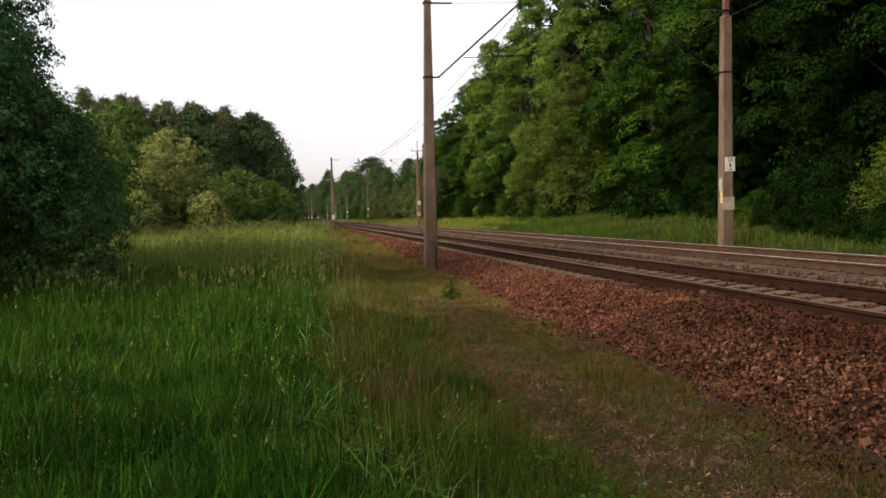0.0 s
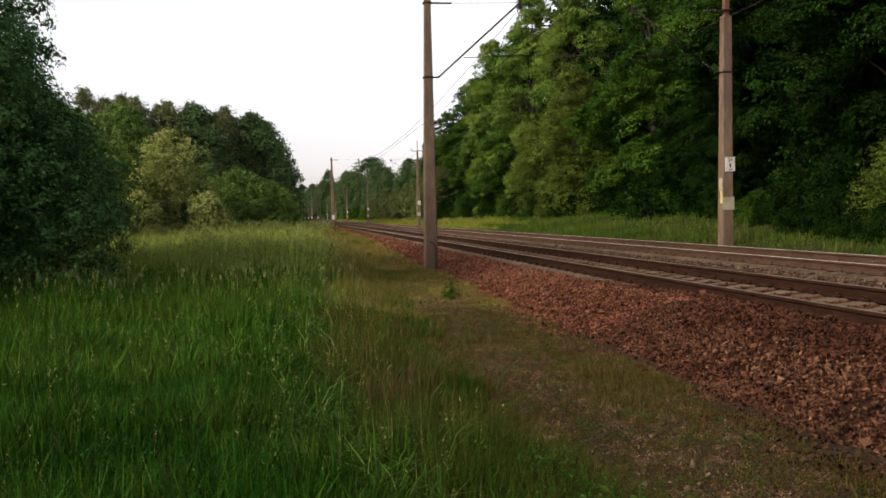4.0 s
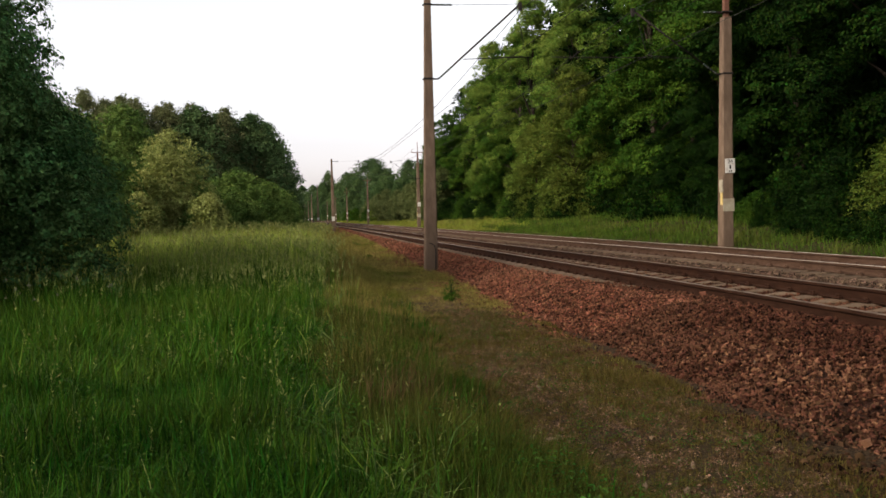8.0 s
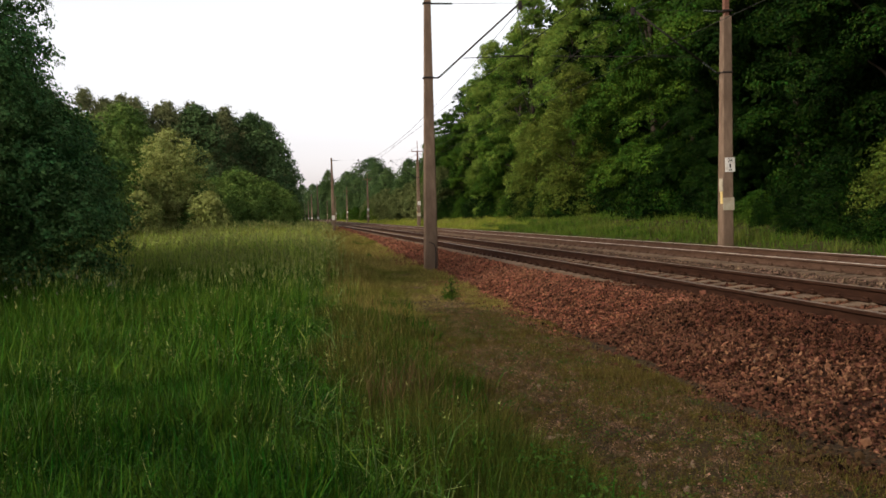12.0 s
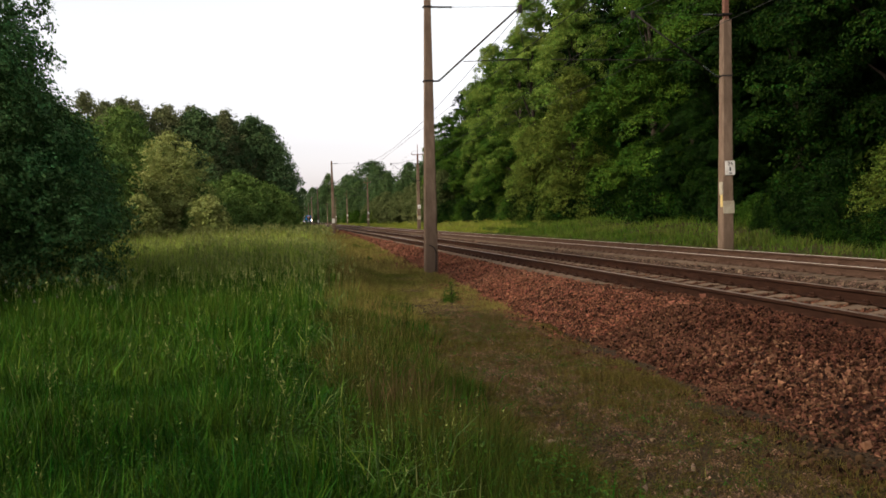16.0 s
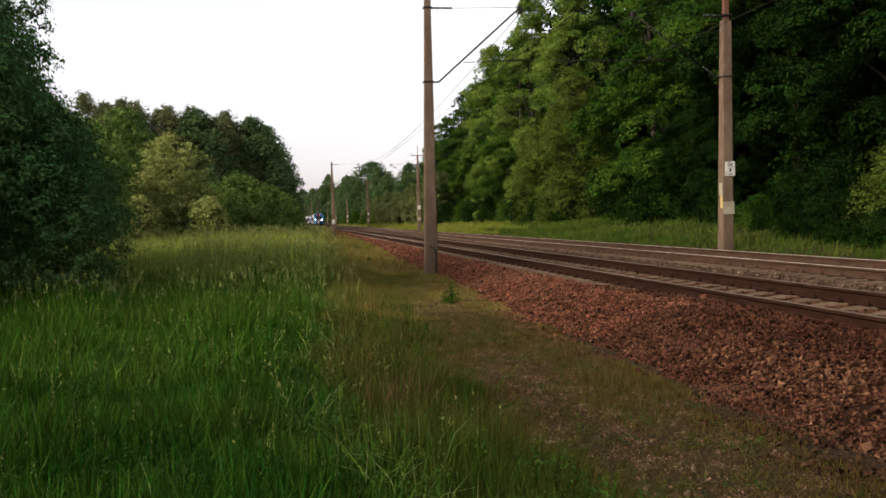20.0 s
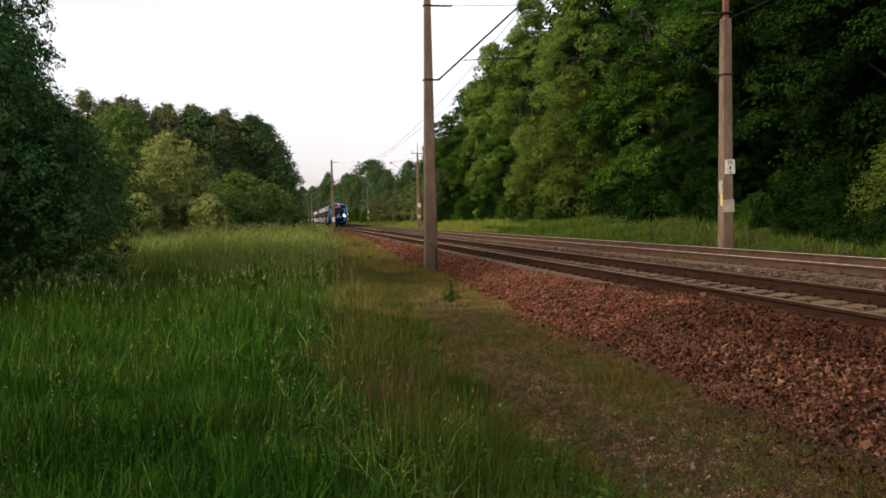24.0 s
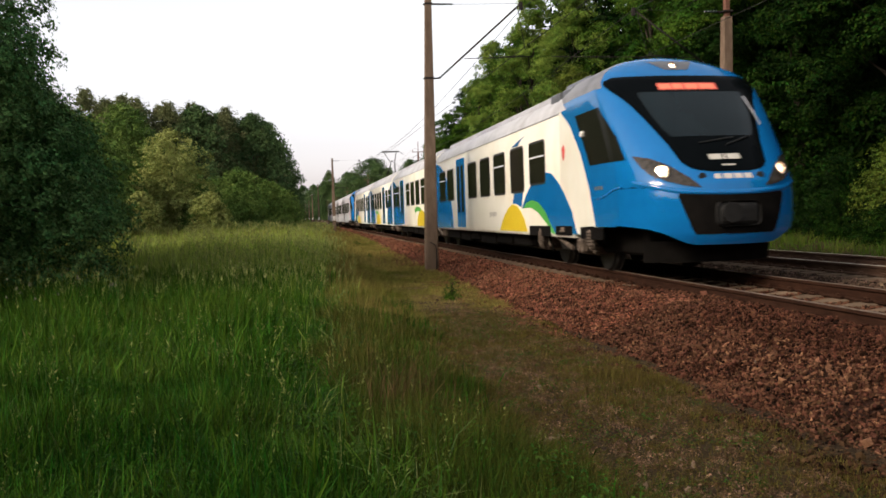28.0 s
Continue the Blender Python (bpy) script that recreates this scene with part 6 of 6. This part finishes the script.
def build_nose(root, paint):
    """The streamlined cab: shell, windscreen, lamps, grille, skirt. Faces -y."""
    zs = list(np.linspace(0.53, 0.95, 9)) + list(np.linspace(1.0, 2.9, 40)) + list(np.linspace(2.95, 3.75, 26))
    th = [math.pi / 2 * i / 24 for i in range(25)]
    hem = [(0, 0.53), (0.60, 0.535), (0.75, 0.57), (0.84, 0.62), (1.0, 0.71), (1.17, 0.78), (1.39, 0.83), (1.42, 0.84)]
    rows = []
    for z0 in zs:
        side = []
        for t in th:
            q = math.sin(t) ** (2 / POW)
            zb = float(lerp_profile(hem, q * 1.42))
            z = z0 if z0 >= 0.95 else zb + (z0 - 0.53) / 0.42 * (0.95 - zb)
            side.append((nose_w(z) * q, nose_y0(z) + nose_deep(z) * (1 - max(math.cos(t), 0) ** (2 / POW)), z))
        w, y, z = side[-1]
        back = float(lerp_profile([(0.42, 2.0), (2.9, 3.5), (3.3, 4.2), (3.75, 4.6)], z))
        shrink = float(lerp_profile([(2.95, 1.0), (3.75, 0.965)], z))
        side += [(w, max(y + 0.02, back * 0.86), z), (w * shrink - 0.002, max(y + 0.05, back), z * shrink)]
        rows.append([Vector((-x, yy, zz)) for x, yy, zz in reversed(side)] + [Vector((x, yy, zz)) for x, yy, zz in side[1:]])
    me = grid_mesh("nose_shell", rows, paint, hole=0.125)
    me.materials.append(M_SHOULDER)
    k = len(rows[0])
    for p in me.polygons:
        a, j = divmod(p.vertices[0], k)
        if (zs[a] > 3.07 and abs(j - (k - 1) / 2 + 0.5) > 19) or zs[a] > 3.715:
            p.material_index = 1
    shell = part("nose_shell", me, None, root, "glossy blue streamlined cab nose with grey roof shoulders")
    # windscreen with its black surround
    ws = [(1.605, 0.30), (1.625, 0.46), (1.67, 0.58), (1.75, 0.67), (1.9, 0.72), (2.05, 0.76), (2.47, 0.93), (2.75, 1.06), (2.90, 1.16), (3.02, 1.26), (3.12, 1.30), (3.20, 1.27), (3.26, 1.12)]
    wz = np.linspace(1.605, 3.26, 56)
    part("windscreen", grid_mesh("windscreen", front_patch(wz, lambda z: -float(lerp_profile(ws, z)), lambda z: float(lerp_profile(ws, z)), 30, 0.010), M_SCREEN), None, shell, "dark curved windscreen with black surround")
    gl = [(2.17, 0.66), (2.3, 0.74), (2.5, 0.81), (2.85, 0.88), (2.95, 0.88)]
    part("windscreen_glass", grid_mesh("windscreen_glass", front_patch(np.linspace(2.17, 2.95, 26), lambda z: -float(lerp_profile(gl, z)), lambda z: float(lerp_profile(gl, z)), 24, 0.016), M_GLASSY), None, shell, "curved dark glass pane")
    led = part("destination_display", grid_mesh("destination_display", front_patch(np.linspace(2.985, 3.115, 5), lambda z: -0.52, lambda z: 0.50, 20, 0.017), M_LED_DIM), None, shell, "dim red-orange LED destination display")
    for i, (a, b) in enumerate(((-0.49, -0.30), (-0.26, -0.10), (-0.05, 0.16), (0.20, 0.46))):
        part("display_bar", grid_mesh("display_bar", front_patch(np.linspace(3.01, 3.09, 4), lambda z: a, lambda z: b, 8, 0.021), M_LED), None, shell)
    # wipers and the pale strip beside the glass
    for x0, x1, z0, z1 in ((-0.30, 0.30, 2.06, 2.14), (0.12, 0.58, 2.02, 2.16)):
        bm = bmesh.new()
        for i in range(6):
            p = [nose_front(x0 + (x1 - x0) * k / 6, z0 + (z1 - z0) * k / 6, 0.035) for k in (i, i + 1)]
            tube(p[0], p[1], 0.011, n=5, bm=bm)
        part("wiper", bm, M_RUBBER, shell)
    part("side_reflector", grid_mesh("side_reflector", front_patch(np.linspace(2.36, 2.86, 8), lambda z: 0.87 - (z - 2.9) * 0.10, lambda z: 0.915 - (z - 2.9) * 0.10, 2, 0.024), M_ROOF), None, shell)
    # number bars
    for z0, z1, spans, lift in ((1.79, 1.875, ((-0.25, -0.04), (-0.02, 0.02), (0.04, 0.25)), 0.022), (1.69, 1.715, ((-0.10, 0.11),), 0.022), (1.495, 1.57, ((-0.28, -0.17), (-0.14, 0.0), (0.03, 0.16), (0.19, 0.32)), 0.006)):
        for a, b in spans:
            part("number_bar", grid_mesh("number_bar", front_patch((z0, z1), lambda z: a, lambda z: b, 4, lift), M_LETTER), None, shell)
    # headlamps
    for s in (-1, 1):
        up = [(0.51, 1.385), (0.64, 1.53), (0.86, 1.72), (1.06, 1.84), (1.25, 1.895)]
        dn = [(0.51, 1.375), (0.73, 1.41), (0.95, 1.485), (1.12, 1.59), (1.19, 1.70), (1.25, 1.885)]
        cols = np.linspace(0.51, 1.25, 46)
        rows = [[nose_front(s * x, float(lerp_profile(dn, x)) + (float(lerp_profile(up, x)) - float(lerp_profile(dn, x))) * i / 18, 0.012) for x in cols] for i in range(19)]
        if s < 0:
            rows = [r[::-1] for r in rows]
        part("headlight", grid_mesh("headlight", rows, M_LENS, hole=0.088), None, shell, "swept-back headlight lens")
        c = nose_front(s * 0.455, 1.535, 0.0)
        part("marker_lamp", tube(c, c - Vector((0, 0.02, 0)), 0.055, n=14), M_BLACK, shell)
        # cab side window and the small mirror pod behind it
        rows = []
        for i in range(17):
            z = 1.84 + (2.755 - 1.84) * i / 16
            ya = float(lerp_profile([(1.84, 0.97), (2.23, 1.27), (2.5, 1.55), (2.755, 1.84)], z))
            yb = float(lerp_profile([(1.84, 2.30), (2.77, 3.05)], z))
            rows.append([nose_side(ya + (yb - ya) * k / 12, z, s, 0.012) for k in range(13)])
        part("cab_side_window", grid_mesh("cab_side_window", rows if s < 0 else [r[::-1] for r in rows], M_GLASS), None, shell, "large dark slanting cab side window")
        pod = nose_side(2.62, 2.40, s, 0.03)
        part("mirror_pod", box(pod.x - 0.03, pod.x + 0.03, pod.y - 0.06, pod.y + 0.06, pod.z - 0.05, pod.z + 0.05, 0.015), M_SIGN, shell)
        for q in (1.72, 1.86, 2.0):
            part("lettering_bar", plate([(q, 1.42), (q + 0.11, 1.42), (q + 0.11, 1.48), (q, 1.48)], nose_side(q, 1.45, -1).x * -1, 0.008, s), M_GREY, shell)
    # roof lamp in its dark hood
    part("lamp_hood", grid_mesh("lamp_hood", front_patch(np.linspace(3.385, 3.57, 16), lambda z: -0.40 + (3.57 - z) * 1.1, lambda z: 0.40 - (3.57 - z) * 1.1, 40, 0.012), M_GREY, hole=0.088), None, shell)
    for x, z, size in LAMPS:
        lamp(shell, x, z, size)
    # grille, coupler cover, lower lip and plough
    gx = lambda z: float(lerp_profile([(0.69, 0.60), (0.76, 0.66), (1.26, 0.83), (1.31, 0.80)], z))
    part("grille", grid_mesh("grille", front_patch(np.linspace(0.69, 1.31, 12), lambda z: -gx(z), gx, 24, 0.006), M_UNDER), None, shell, "black front grille opening")
    bm = bmesh.new()
    box(-0.34, 0.34, -0.05, 0.07, 0.80, 1.16, 0.12, bm, 4)
    tube((-0.13, -0.09, 1.0), (-0.13, -0.03, 1.0), 0.15, n=18, bm=bm)
    part("coupler_cover", bm, M_COVER, shell, "dark rounded coupler cover")
    lip = [[nose_front(x, 1.275 + 0.105 * (abs(x) / 1.31) ** 2 + 0.075 * max(0, abs(x) - 0.86) / 0.45 + dz, o) for x in np.linspace(-1.31, 1.31, 41)] for dz, o in ((-0.02, 0.004), (0.0, 0.03), (0.035, 0.026), (0.06, 0.003))]
    part("lip", grid_mesh("lip", lip, paint), None, shell, "blue crease above the grille")
    for s in (-1, 1):
        bm = bmesh.new()
        pts = [nose_side(y, z, s, 0.004) for y, z in ((0.98, 1.42), (1.12, 1.415), (1.30, 1.385), (1.50, 1.335), (1.72, 1.29), (1.95, 1.27))]
        for p, q in zip(pts, pts[1:]):
            tube(p, q, 0.020, 0.018, n=8, bm=bm)
        part("crease", bm, paint, shell, "blue crease running back from the headlight")
        bm = bmesh.new()
        pts = [nose_side(y, z, s, -0.006) for y, z in ((0.55, 1.395), (0.75, 1.41), (0.98, 1.40))]
        for p, q in zip(pts, pts[1:]):
            tube(p, q, 0.012, n=6, bm=bm)
        part("panel_gap", bm, M_UNDER, shell)
    rows = [[nose_front(x, 0.53, -0.45) + Vector((0, 0.2 * abs(dz), dz)) for x in np.linspace(-1.05, 1.05, 25)] for dz in (-0.28, -0.10, 0.05)]
    part("plough", grid_mesh("plough", rows, M_UNDER), None, shell, "dark snow plough under the nose")
    return shell


def build_unit(label, cream, door_mat, accent, lit, fancy):
    root = thing("electric_trainset", label, "train", group="coupled trainsets")
    L = 66.8
    pivots = [4.4, 19.2, 33.4, 47.6, L - 4.4]
    build_nose(root, M_BLUE)
    cuts = [3.3] + [q - 0.35 for q in pivots[1:4]] + [L - 3.3]
    for c in range(4):
        y0, y1 = cuts[c] + (0.7 if c else 0), cuts[c + 1]
        body = car_shell("car_body", y0, y1, cream, root)
        if c < 3:
            part("gangway", box(-1.22, 1.22, y1, y1 + 0.7, 0.75, 3.2, 0.08), M_RUBBER, root, "black bellows between cars")
        base, far_end = pivots[c], pivots[c + 1]
        # windows, doors and paint along each side
        if c == 0:
            wins = [(5.605, 1.69, 1), (7.27, 1.57, 0), (9.01, 1.57, 1), (10.68, 1.57, 0), (12.37, 1.57, 0), (15.9, 1.57, 0), (17.45, 1.57, 1)]
            doors = [14.13]
        elif c == 3:
            b = L
            wins = [(b - q, z, k) for q, z, k in ((5.605, 1.69, 1), (7.27, 1.57, 0), (9.01, 1.57, 1), (10.68, 1.57, 0), (12.37, 1.57, 0), (15.9, 1.57, 0), (17.45, 1.57, 1))]
            doors = [b - 14.13]
        else:
            doors = [base + 10.0 if c == 1 else base + 4.8]
            wins = [(base + q, 1.57, int(q) % 2) for q in ((1.4, 3.0, 4.6, 6.2, 7.8, 11.7, 13.1) if c == 1 else (1.5, 3.1, 6.7, 8.3, 9.9, 11.5, 13.1))]
        for s in (-1, 1):
            for y, z0, hop in wins:
                window(body, y, z0, 2.50, 1.12 if abs(y - L / 2) > 1 else 1.0, s, hop)
            for y in doors:
                door(body, y, s, door_mat)
            if c < 3:
                yj = far_end
                a = [(yy, zz) for yy, zz in arch(yj - 3.6, yj + 3.0, 0.66, 2.86, 24, 1.8)]
                if fancy:
                    half = [(yy, zz) for yy, zz in a if yy <= yj - 0.4]
                    part("blue_arch", plate([(yj - 0.36, 0.66), (yj - 0.36, 2.85)] + half, 1.42, 0.004, s), accent, body, "blue arched paintwork")
                    half = [(yy, zz) for yy, zz in a if yy >= yj + 0.4]
                    part("blue_arch", plate(half + [(yj + 0.36, 2.82), (yj + 0.36, 0.66)], 1.42, 0.004, s), accent, body, "blue arched paintwork")
            if fancy:
                if c in (0, 3):
                    fl = (lambda q: q) if c == 0 else (lambda q: L - q)
                    part("blue_arch", plate([(fl(y), z) for y, z in [(6.92, 1.17), (6.55, 1.46), (6.1, 1.66), (5.6, 1.81), (5.08, 1.88), (4.6, 1.83), (4.2, 1.66), (3.82, 1.44), (3.35, 1.07), (3.13, 0.67), (4.43, 0.67), (4.8, 0.86), (5.2, 1.05), (5.7, 1.18), (6.3, 1.22)]], 1.42, 0.004, s), accent, body, "blue arched paintwork")
                    part("green_band", plate([(fl(y), z) for y, z in [(6.80, 1.18), (6.5, 1.30), (6.05, 1.34), (5.6, 1.29), (5.1, 1.10), (4.79, 0.88), (4.44, 0.66), (4.62, 0.66), (4.95, 0.83), (5.25, 0.95), (5.6, 1.08), (6.1, 1.18), (6.4, 1.19)]], 1.42, 0.008, s), M_GREENP, body, "green painted arc")
                    part("yellow_arch", plate([(fl(y), z) for y, z in [(9.1, 0.67), (8.85, 0.86), (8.6, 1.02), (8.2, 1.19), (7.82, 1.28), (7.4, 1.25), (7.05, 1.13), (6.75, 0.95), (6.5, 0.67)]], 1.42, 0.006, s), M_YELLOWP, body, "yellow painted arch")
                    part("blue_flash", plate([(fl(y), z) for y, z in [(7.75, 2.57), (7.2, 2.66), (6.5, 2.74), (6.9, 2.66), (7.15, 2.56)]], 1.42, 0.004, s), accent, body)
                    part("blue_flash", plate([(fl(y), z) for y, z in [(7.75, 1.30), (7.6, 1.52), (6.8, 1.52), (6.95, 1.20), (7.4, 1.28)]], 1.42, 0.003, s), accent, body)
                    for q in range(4):
                        part("lettering_bar", plate([(fl(y), z) for y, z in [(9.45 + 0.2 * q, 1.12), (9.6 + 0.2 * q, 1.12), (9.6 + 0.2 * q, 1.02 - 0.05 * (q % 2)), (9.45 + 0.2 * q, 1.02)]], 1.42, 0.004, s), M_LETTER, body)
                    part("crest", plate([(fl(y), z) for y, z in [(3.89, 2.25), (3.75, 2.32), (3.69, 2.20), (3.74, 2.06), (3.80, 2.00), (3.87, 2.10)]], 1.42, 0.004, s), M_RED, body, "small red crest")
                else:
                    part("yellow_arch", plate(arch(base + (2.3 if c == 1 else 7.0), base + (4.9 if c == 1 else 9.6), 0.66, 1.30), 1.42, 0.006, s), M_YELLOWP, body, "yellow painted arch")
                    part("green_band", plate(ring_band(base + (4.7 if c == 1 else 9.4), 0.66, 1.5, 1.9, 0.62, 0.80, 60, 178), 1.42, 0.005, s), M_GREENP, body, "green painted arc")
            else:
                part("stripe", plate([(y0 + 0.05, 0.72), (y1 - 0.05, 0.72), (y1 - 0.05, 1.35), (y0 + 0.05, 1.35)], 1.42, 0.004, s), accent, body)
        if c == 0:
            part("roof_fairing", box(-0.78, 0.78, 4.2, 5.6, 3.40, 3.66, 0.09, segs=2), M_GREY, body, "dark grey roof fairing behind the cab")
            for s in (-1, 1):
                for q in (3.75, 4.55):
                    part("roof_panel", box(min(s * 0.98, s * 1.22), max(s * 0.98, s * 1.22), q, q + 0.62, 3.20, 3.385, 0.02), M_GREY, body)
        # long low roof covers in sections, with a walkway strip beside them
        rr = random.Random(c + 3)
        span = (y1 - y0 - (2.8 if c == 0 else 0.6)) / 4
        for k in range(4):
            a = y0 + (2.5 if c == 0 else 0.3) + k * span
            part("roof_cover", box(-0.95, 0.95, a, a + span - 0.04, 3.30, 3.50, 0.06, segs=2), M_ROOF, body)
        for s in (-1, 1):
            part("gutter", box(min(s * 1.395, s * 1.435), max(s * 1.395, s * 1.435), y0 + 0.7, y1 - 0.05, 2.89, 2.925, 0.008), M_ROOF, body, "pale rain gutter along the roof's edge")
        # equipment below the floor
        y = base + 2.6
        while y < far_end - 3.6:
            l = rr.uniform(1.2, 2.2)
            part("underfloor_box", box(-1.25, 1.25, y, y + l, rr.uniform(0.26, 0.36), 0.64, 0.04), M_UNDER, body)
            y += l + 0.18
    # blue cab sides, following the curve of the paint's edge
    for s in (-1, 1):
        rows = []
        for i in range(20):
            z = 0.815 + (2.93 - 0.815) * i / 19
            yb = float(lerp_profile([(0.67, 2.05), (0.85, 2.12), (1.49, 2.40), (2.09, 2.80), (2.64, 3.38), (2.94, 3.92)], z))
            ya = min(nose_y0(z) + nose_deep(z) * 0.8, yb - 0.3)
            rows.append([nose_side(ya + (yb - ya) * k / 10, z, s, 0.006) for k in range(11)])
        part("cab_side", grid_mesh("cab_side", rows if s < 0 else [r[::-1] for r in rows], M_BLUE), None, root, "blue cab side panel")
        rows = []
        for i in range(20):
            z = 0.67 + (2.93 - 0.67) * i / 19
            ya = float(lerp_profile([(0.67, 2.04), (0.85, 2.11), (1.49, 2.39), (2.09, 2.79), (2.64, 3.37), (2.94, 3.90)], z))
            rows.append([nose_side(ya + (4.0 - ya) * k / 6, z, s, 0.003) for k in range(7)])
        part("cab_side", grid_mesh("cab_side", rows if s < 0 else [r[::-1] for r in rows], cream), None, root, "cream side panel behind the cab")
    # the rear cab is the same nose turned about
    for ob in [o for o in root.children if o.name.split(".")[0] in ("nose_shell", "cab_side")]:
        for o in (ob, *ob.children):
            if o.name.split(".")[0] in ("headlamp", "headlamp_bowl", "lamp_housing", "destination_display", "display_bar"):
                continue
            cp = o.copy()
            scene.collection.objects.link(cp)
            cp.parent = root
            cp.matrix_local = pose(0, L, 0, 0, 0, 180)
            cp.name = "rear_" + o.name.split(".")[0]
    for q in pivots:
        bogie(root, q)
    # dark plates paint the skirts' shaded openings; added boxes block light under the cabs
    for fl in ((lambda q: q), (lambda q: L - q)):
        for s in (-1, 1):
            for pts in ([(6.3, 0.602), (6.3, 0.80), (4.74, 0.81), (4.74, 0.602)], [(4.38, 0.64), (4.38, 0.81), (3.36, 0.82), (3.36, 0.64)], [(2.88, 0.602), (2.88, 0.80), (2.3, 0.82), (1.75, 0.78), (1.75, 0.602)]):
                part("skirt_cutout", plate([(fl(y), z) for y, z in pts], 1.42, 0.012, s), M_UNDER, root, "dark plate painting a shaded opening over the bogie")
            for y, z0, z1, rad in ((5.45, 0.46, 0.76, 0.085), (3.9, 0.70, 0.79, 0.11), (2.42, 0.50, 0.76, 0.085)):
                k = bmesh.new()
                n = int((z1 - z0) / 0.05)
                for h in range(n):
                    tube((s * 1.40, fl(y), z0 + 0.05 * h), (s * 1.40, fl(y), z0 + 0.05 * h + 0.032), rad, n=12, bm=k)
                tube((s * 1.40, fl(y), z0), (s * 1.40, fl(y), z1), rad * 0.7, n=10, bm=k)
                part("coil_spring", k, M_DUST, root, "dusty coil spring in front of the skirt's dark plate")
        a, b = sorted((fl(0.9), fl(3.0)))
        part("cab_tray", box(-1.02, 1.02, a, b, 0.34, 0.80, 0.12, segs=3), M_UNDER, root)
    # raised pantograph
    y = 46.5
    bm = bmesh.new()
    box(-0.7, 0.7, y - 0.8, y + 0.8, 3.55, 3.66, 0.03, bm)
    pan = part("pantograph", bm, M_STEEL, root)
    for s in (-1, 1):
        part("lower_arm", tube((s * 0.35, y + 0.7, 3.66), (s * 0.12, y - 0.9, 4.55), 0.035, n=6), M_STEEL, pan)
        part("upper_arm", tube((s * 0.12, y - 0.9, 4.55), (s * 0.40, y + 0.5, 5.38), 0.025, n=6), M_STEEL, pan)
        part("horn", tube((s * 0.55, y + 0.5, 5.46), (s * 0.92, y + 0.5, 5.25), 0.02, n=6), M_STEEL, pan)
    part("contact_strip", box(-0.6, 0.6, y + 0.35, y + 0.65, 5.40, 5.48, 0.02), M_STEEL, pan)
    return root, L


M_GLASSY = surface("windscreen_pane", (0.006, 0.011, 0.014), (0.010, 0.017, 0.021), 0.7, 0.03, spec=0.22, coat=0.0)
TRAIN, UNIT_LENGTH = build_unit("blue and cream electric trainset with lit headlights on the near track", M_CREAM, M_BLUE, M_BLUE, True, True)
TRAIN_REAR, _ = build_unit("silver-grey electric trainset coupled behind the blue one", M_SILVER, M_GREY, M_ROOF, False, False)
SPEED, HEAD_Y = 31.11, 12.12 - 0.34   # metres a second; the nose tip's place at 28 s


def rail_pose(y):
    slope = -max(0.0, y + 30 - Y_CURVE) / R_CURVE
    return pose(X_NEAR + bend(y), y, 0, 0, 0, math.degrees(math.atan(-slope)))


build_weeds()


# ---- what moves ----
def motions():
    ts = [0, 0.034] + list(range(1, 28)) + [27.8, 27.9, 27.967, 28]
    walk(TRAIN, [(t, rail_pose(HEAD_Y + SPEED * (28 - t))) for t in ts])
    walk(TRAIN_REAR, [(t, rail_pose(HEAD_Y + UNIT_LENGTH + 0.9 + SPEED * (28 - t))) for t in ts])

    # a light breeze rocks the grass and the nearer crowns
    beat = [i * 0.7 for i in range(41)]
    for i, (ob, x, y, z) in enumerate(TUFTS):
        rows = []
        for t in beat:
            gust = 0.6 + 0.4 * math.sin(0.5 * t - 0.15 * y + 0.1 * x)
            a, b = 2.6 * t - 0.55 * y + 0.8 * x, 1.9 * t + 0.7 * y + i
            rows.append((t, pose(x, y, z, 1.1 * gust * math.sin(b), 1.2 + 2.2 * gust * math.sin(a), 0)))
        walk(ob, rows)
    for i, ob in enumerate(SWAYING):
        walk(ob, [(t, pose(0, 0, 0, 0.22 * math.sin(1.7 * t + i), 0.30 * math.sin(2.1 * t + 2 * i), 0)) for t in beat])


motions()
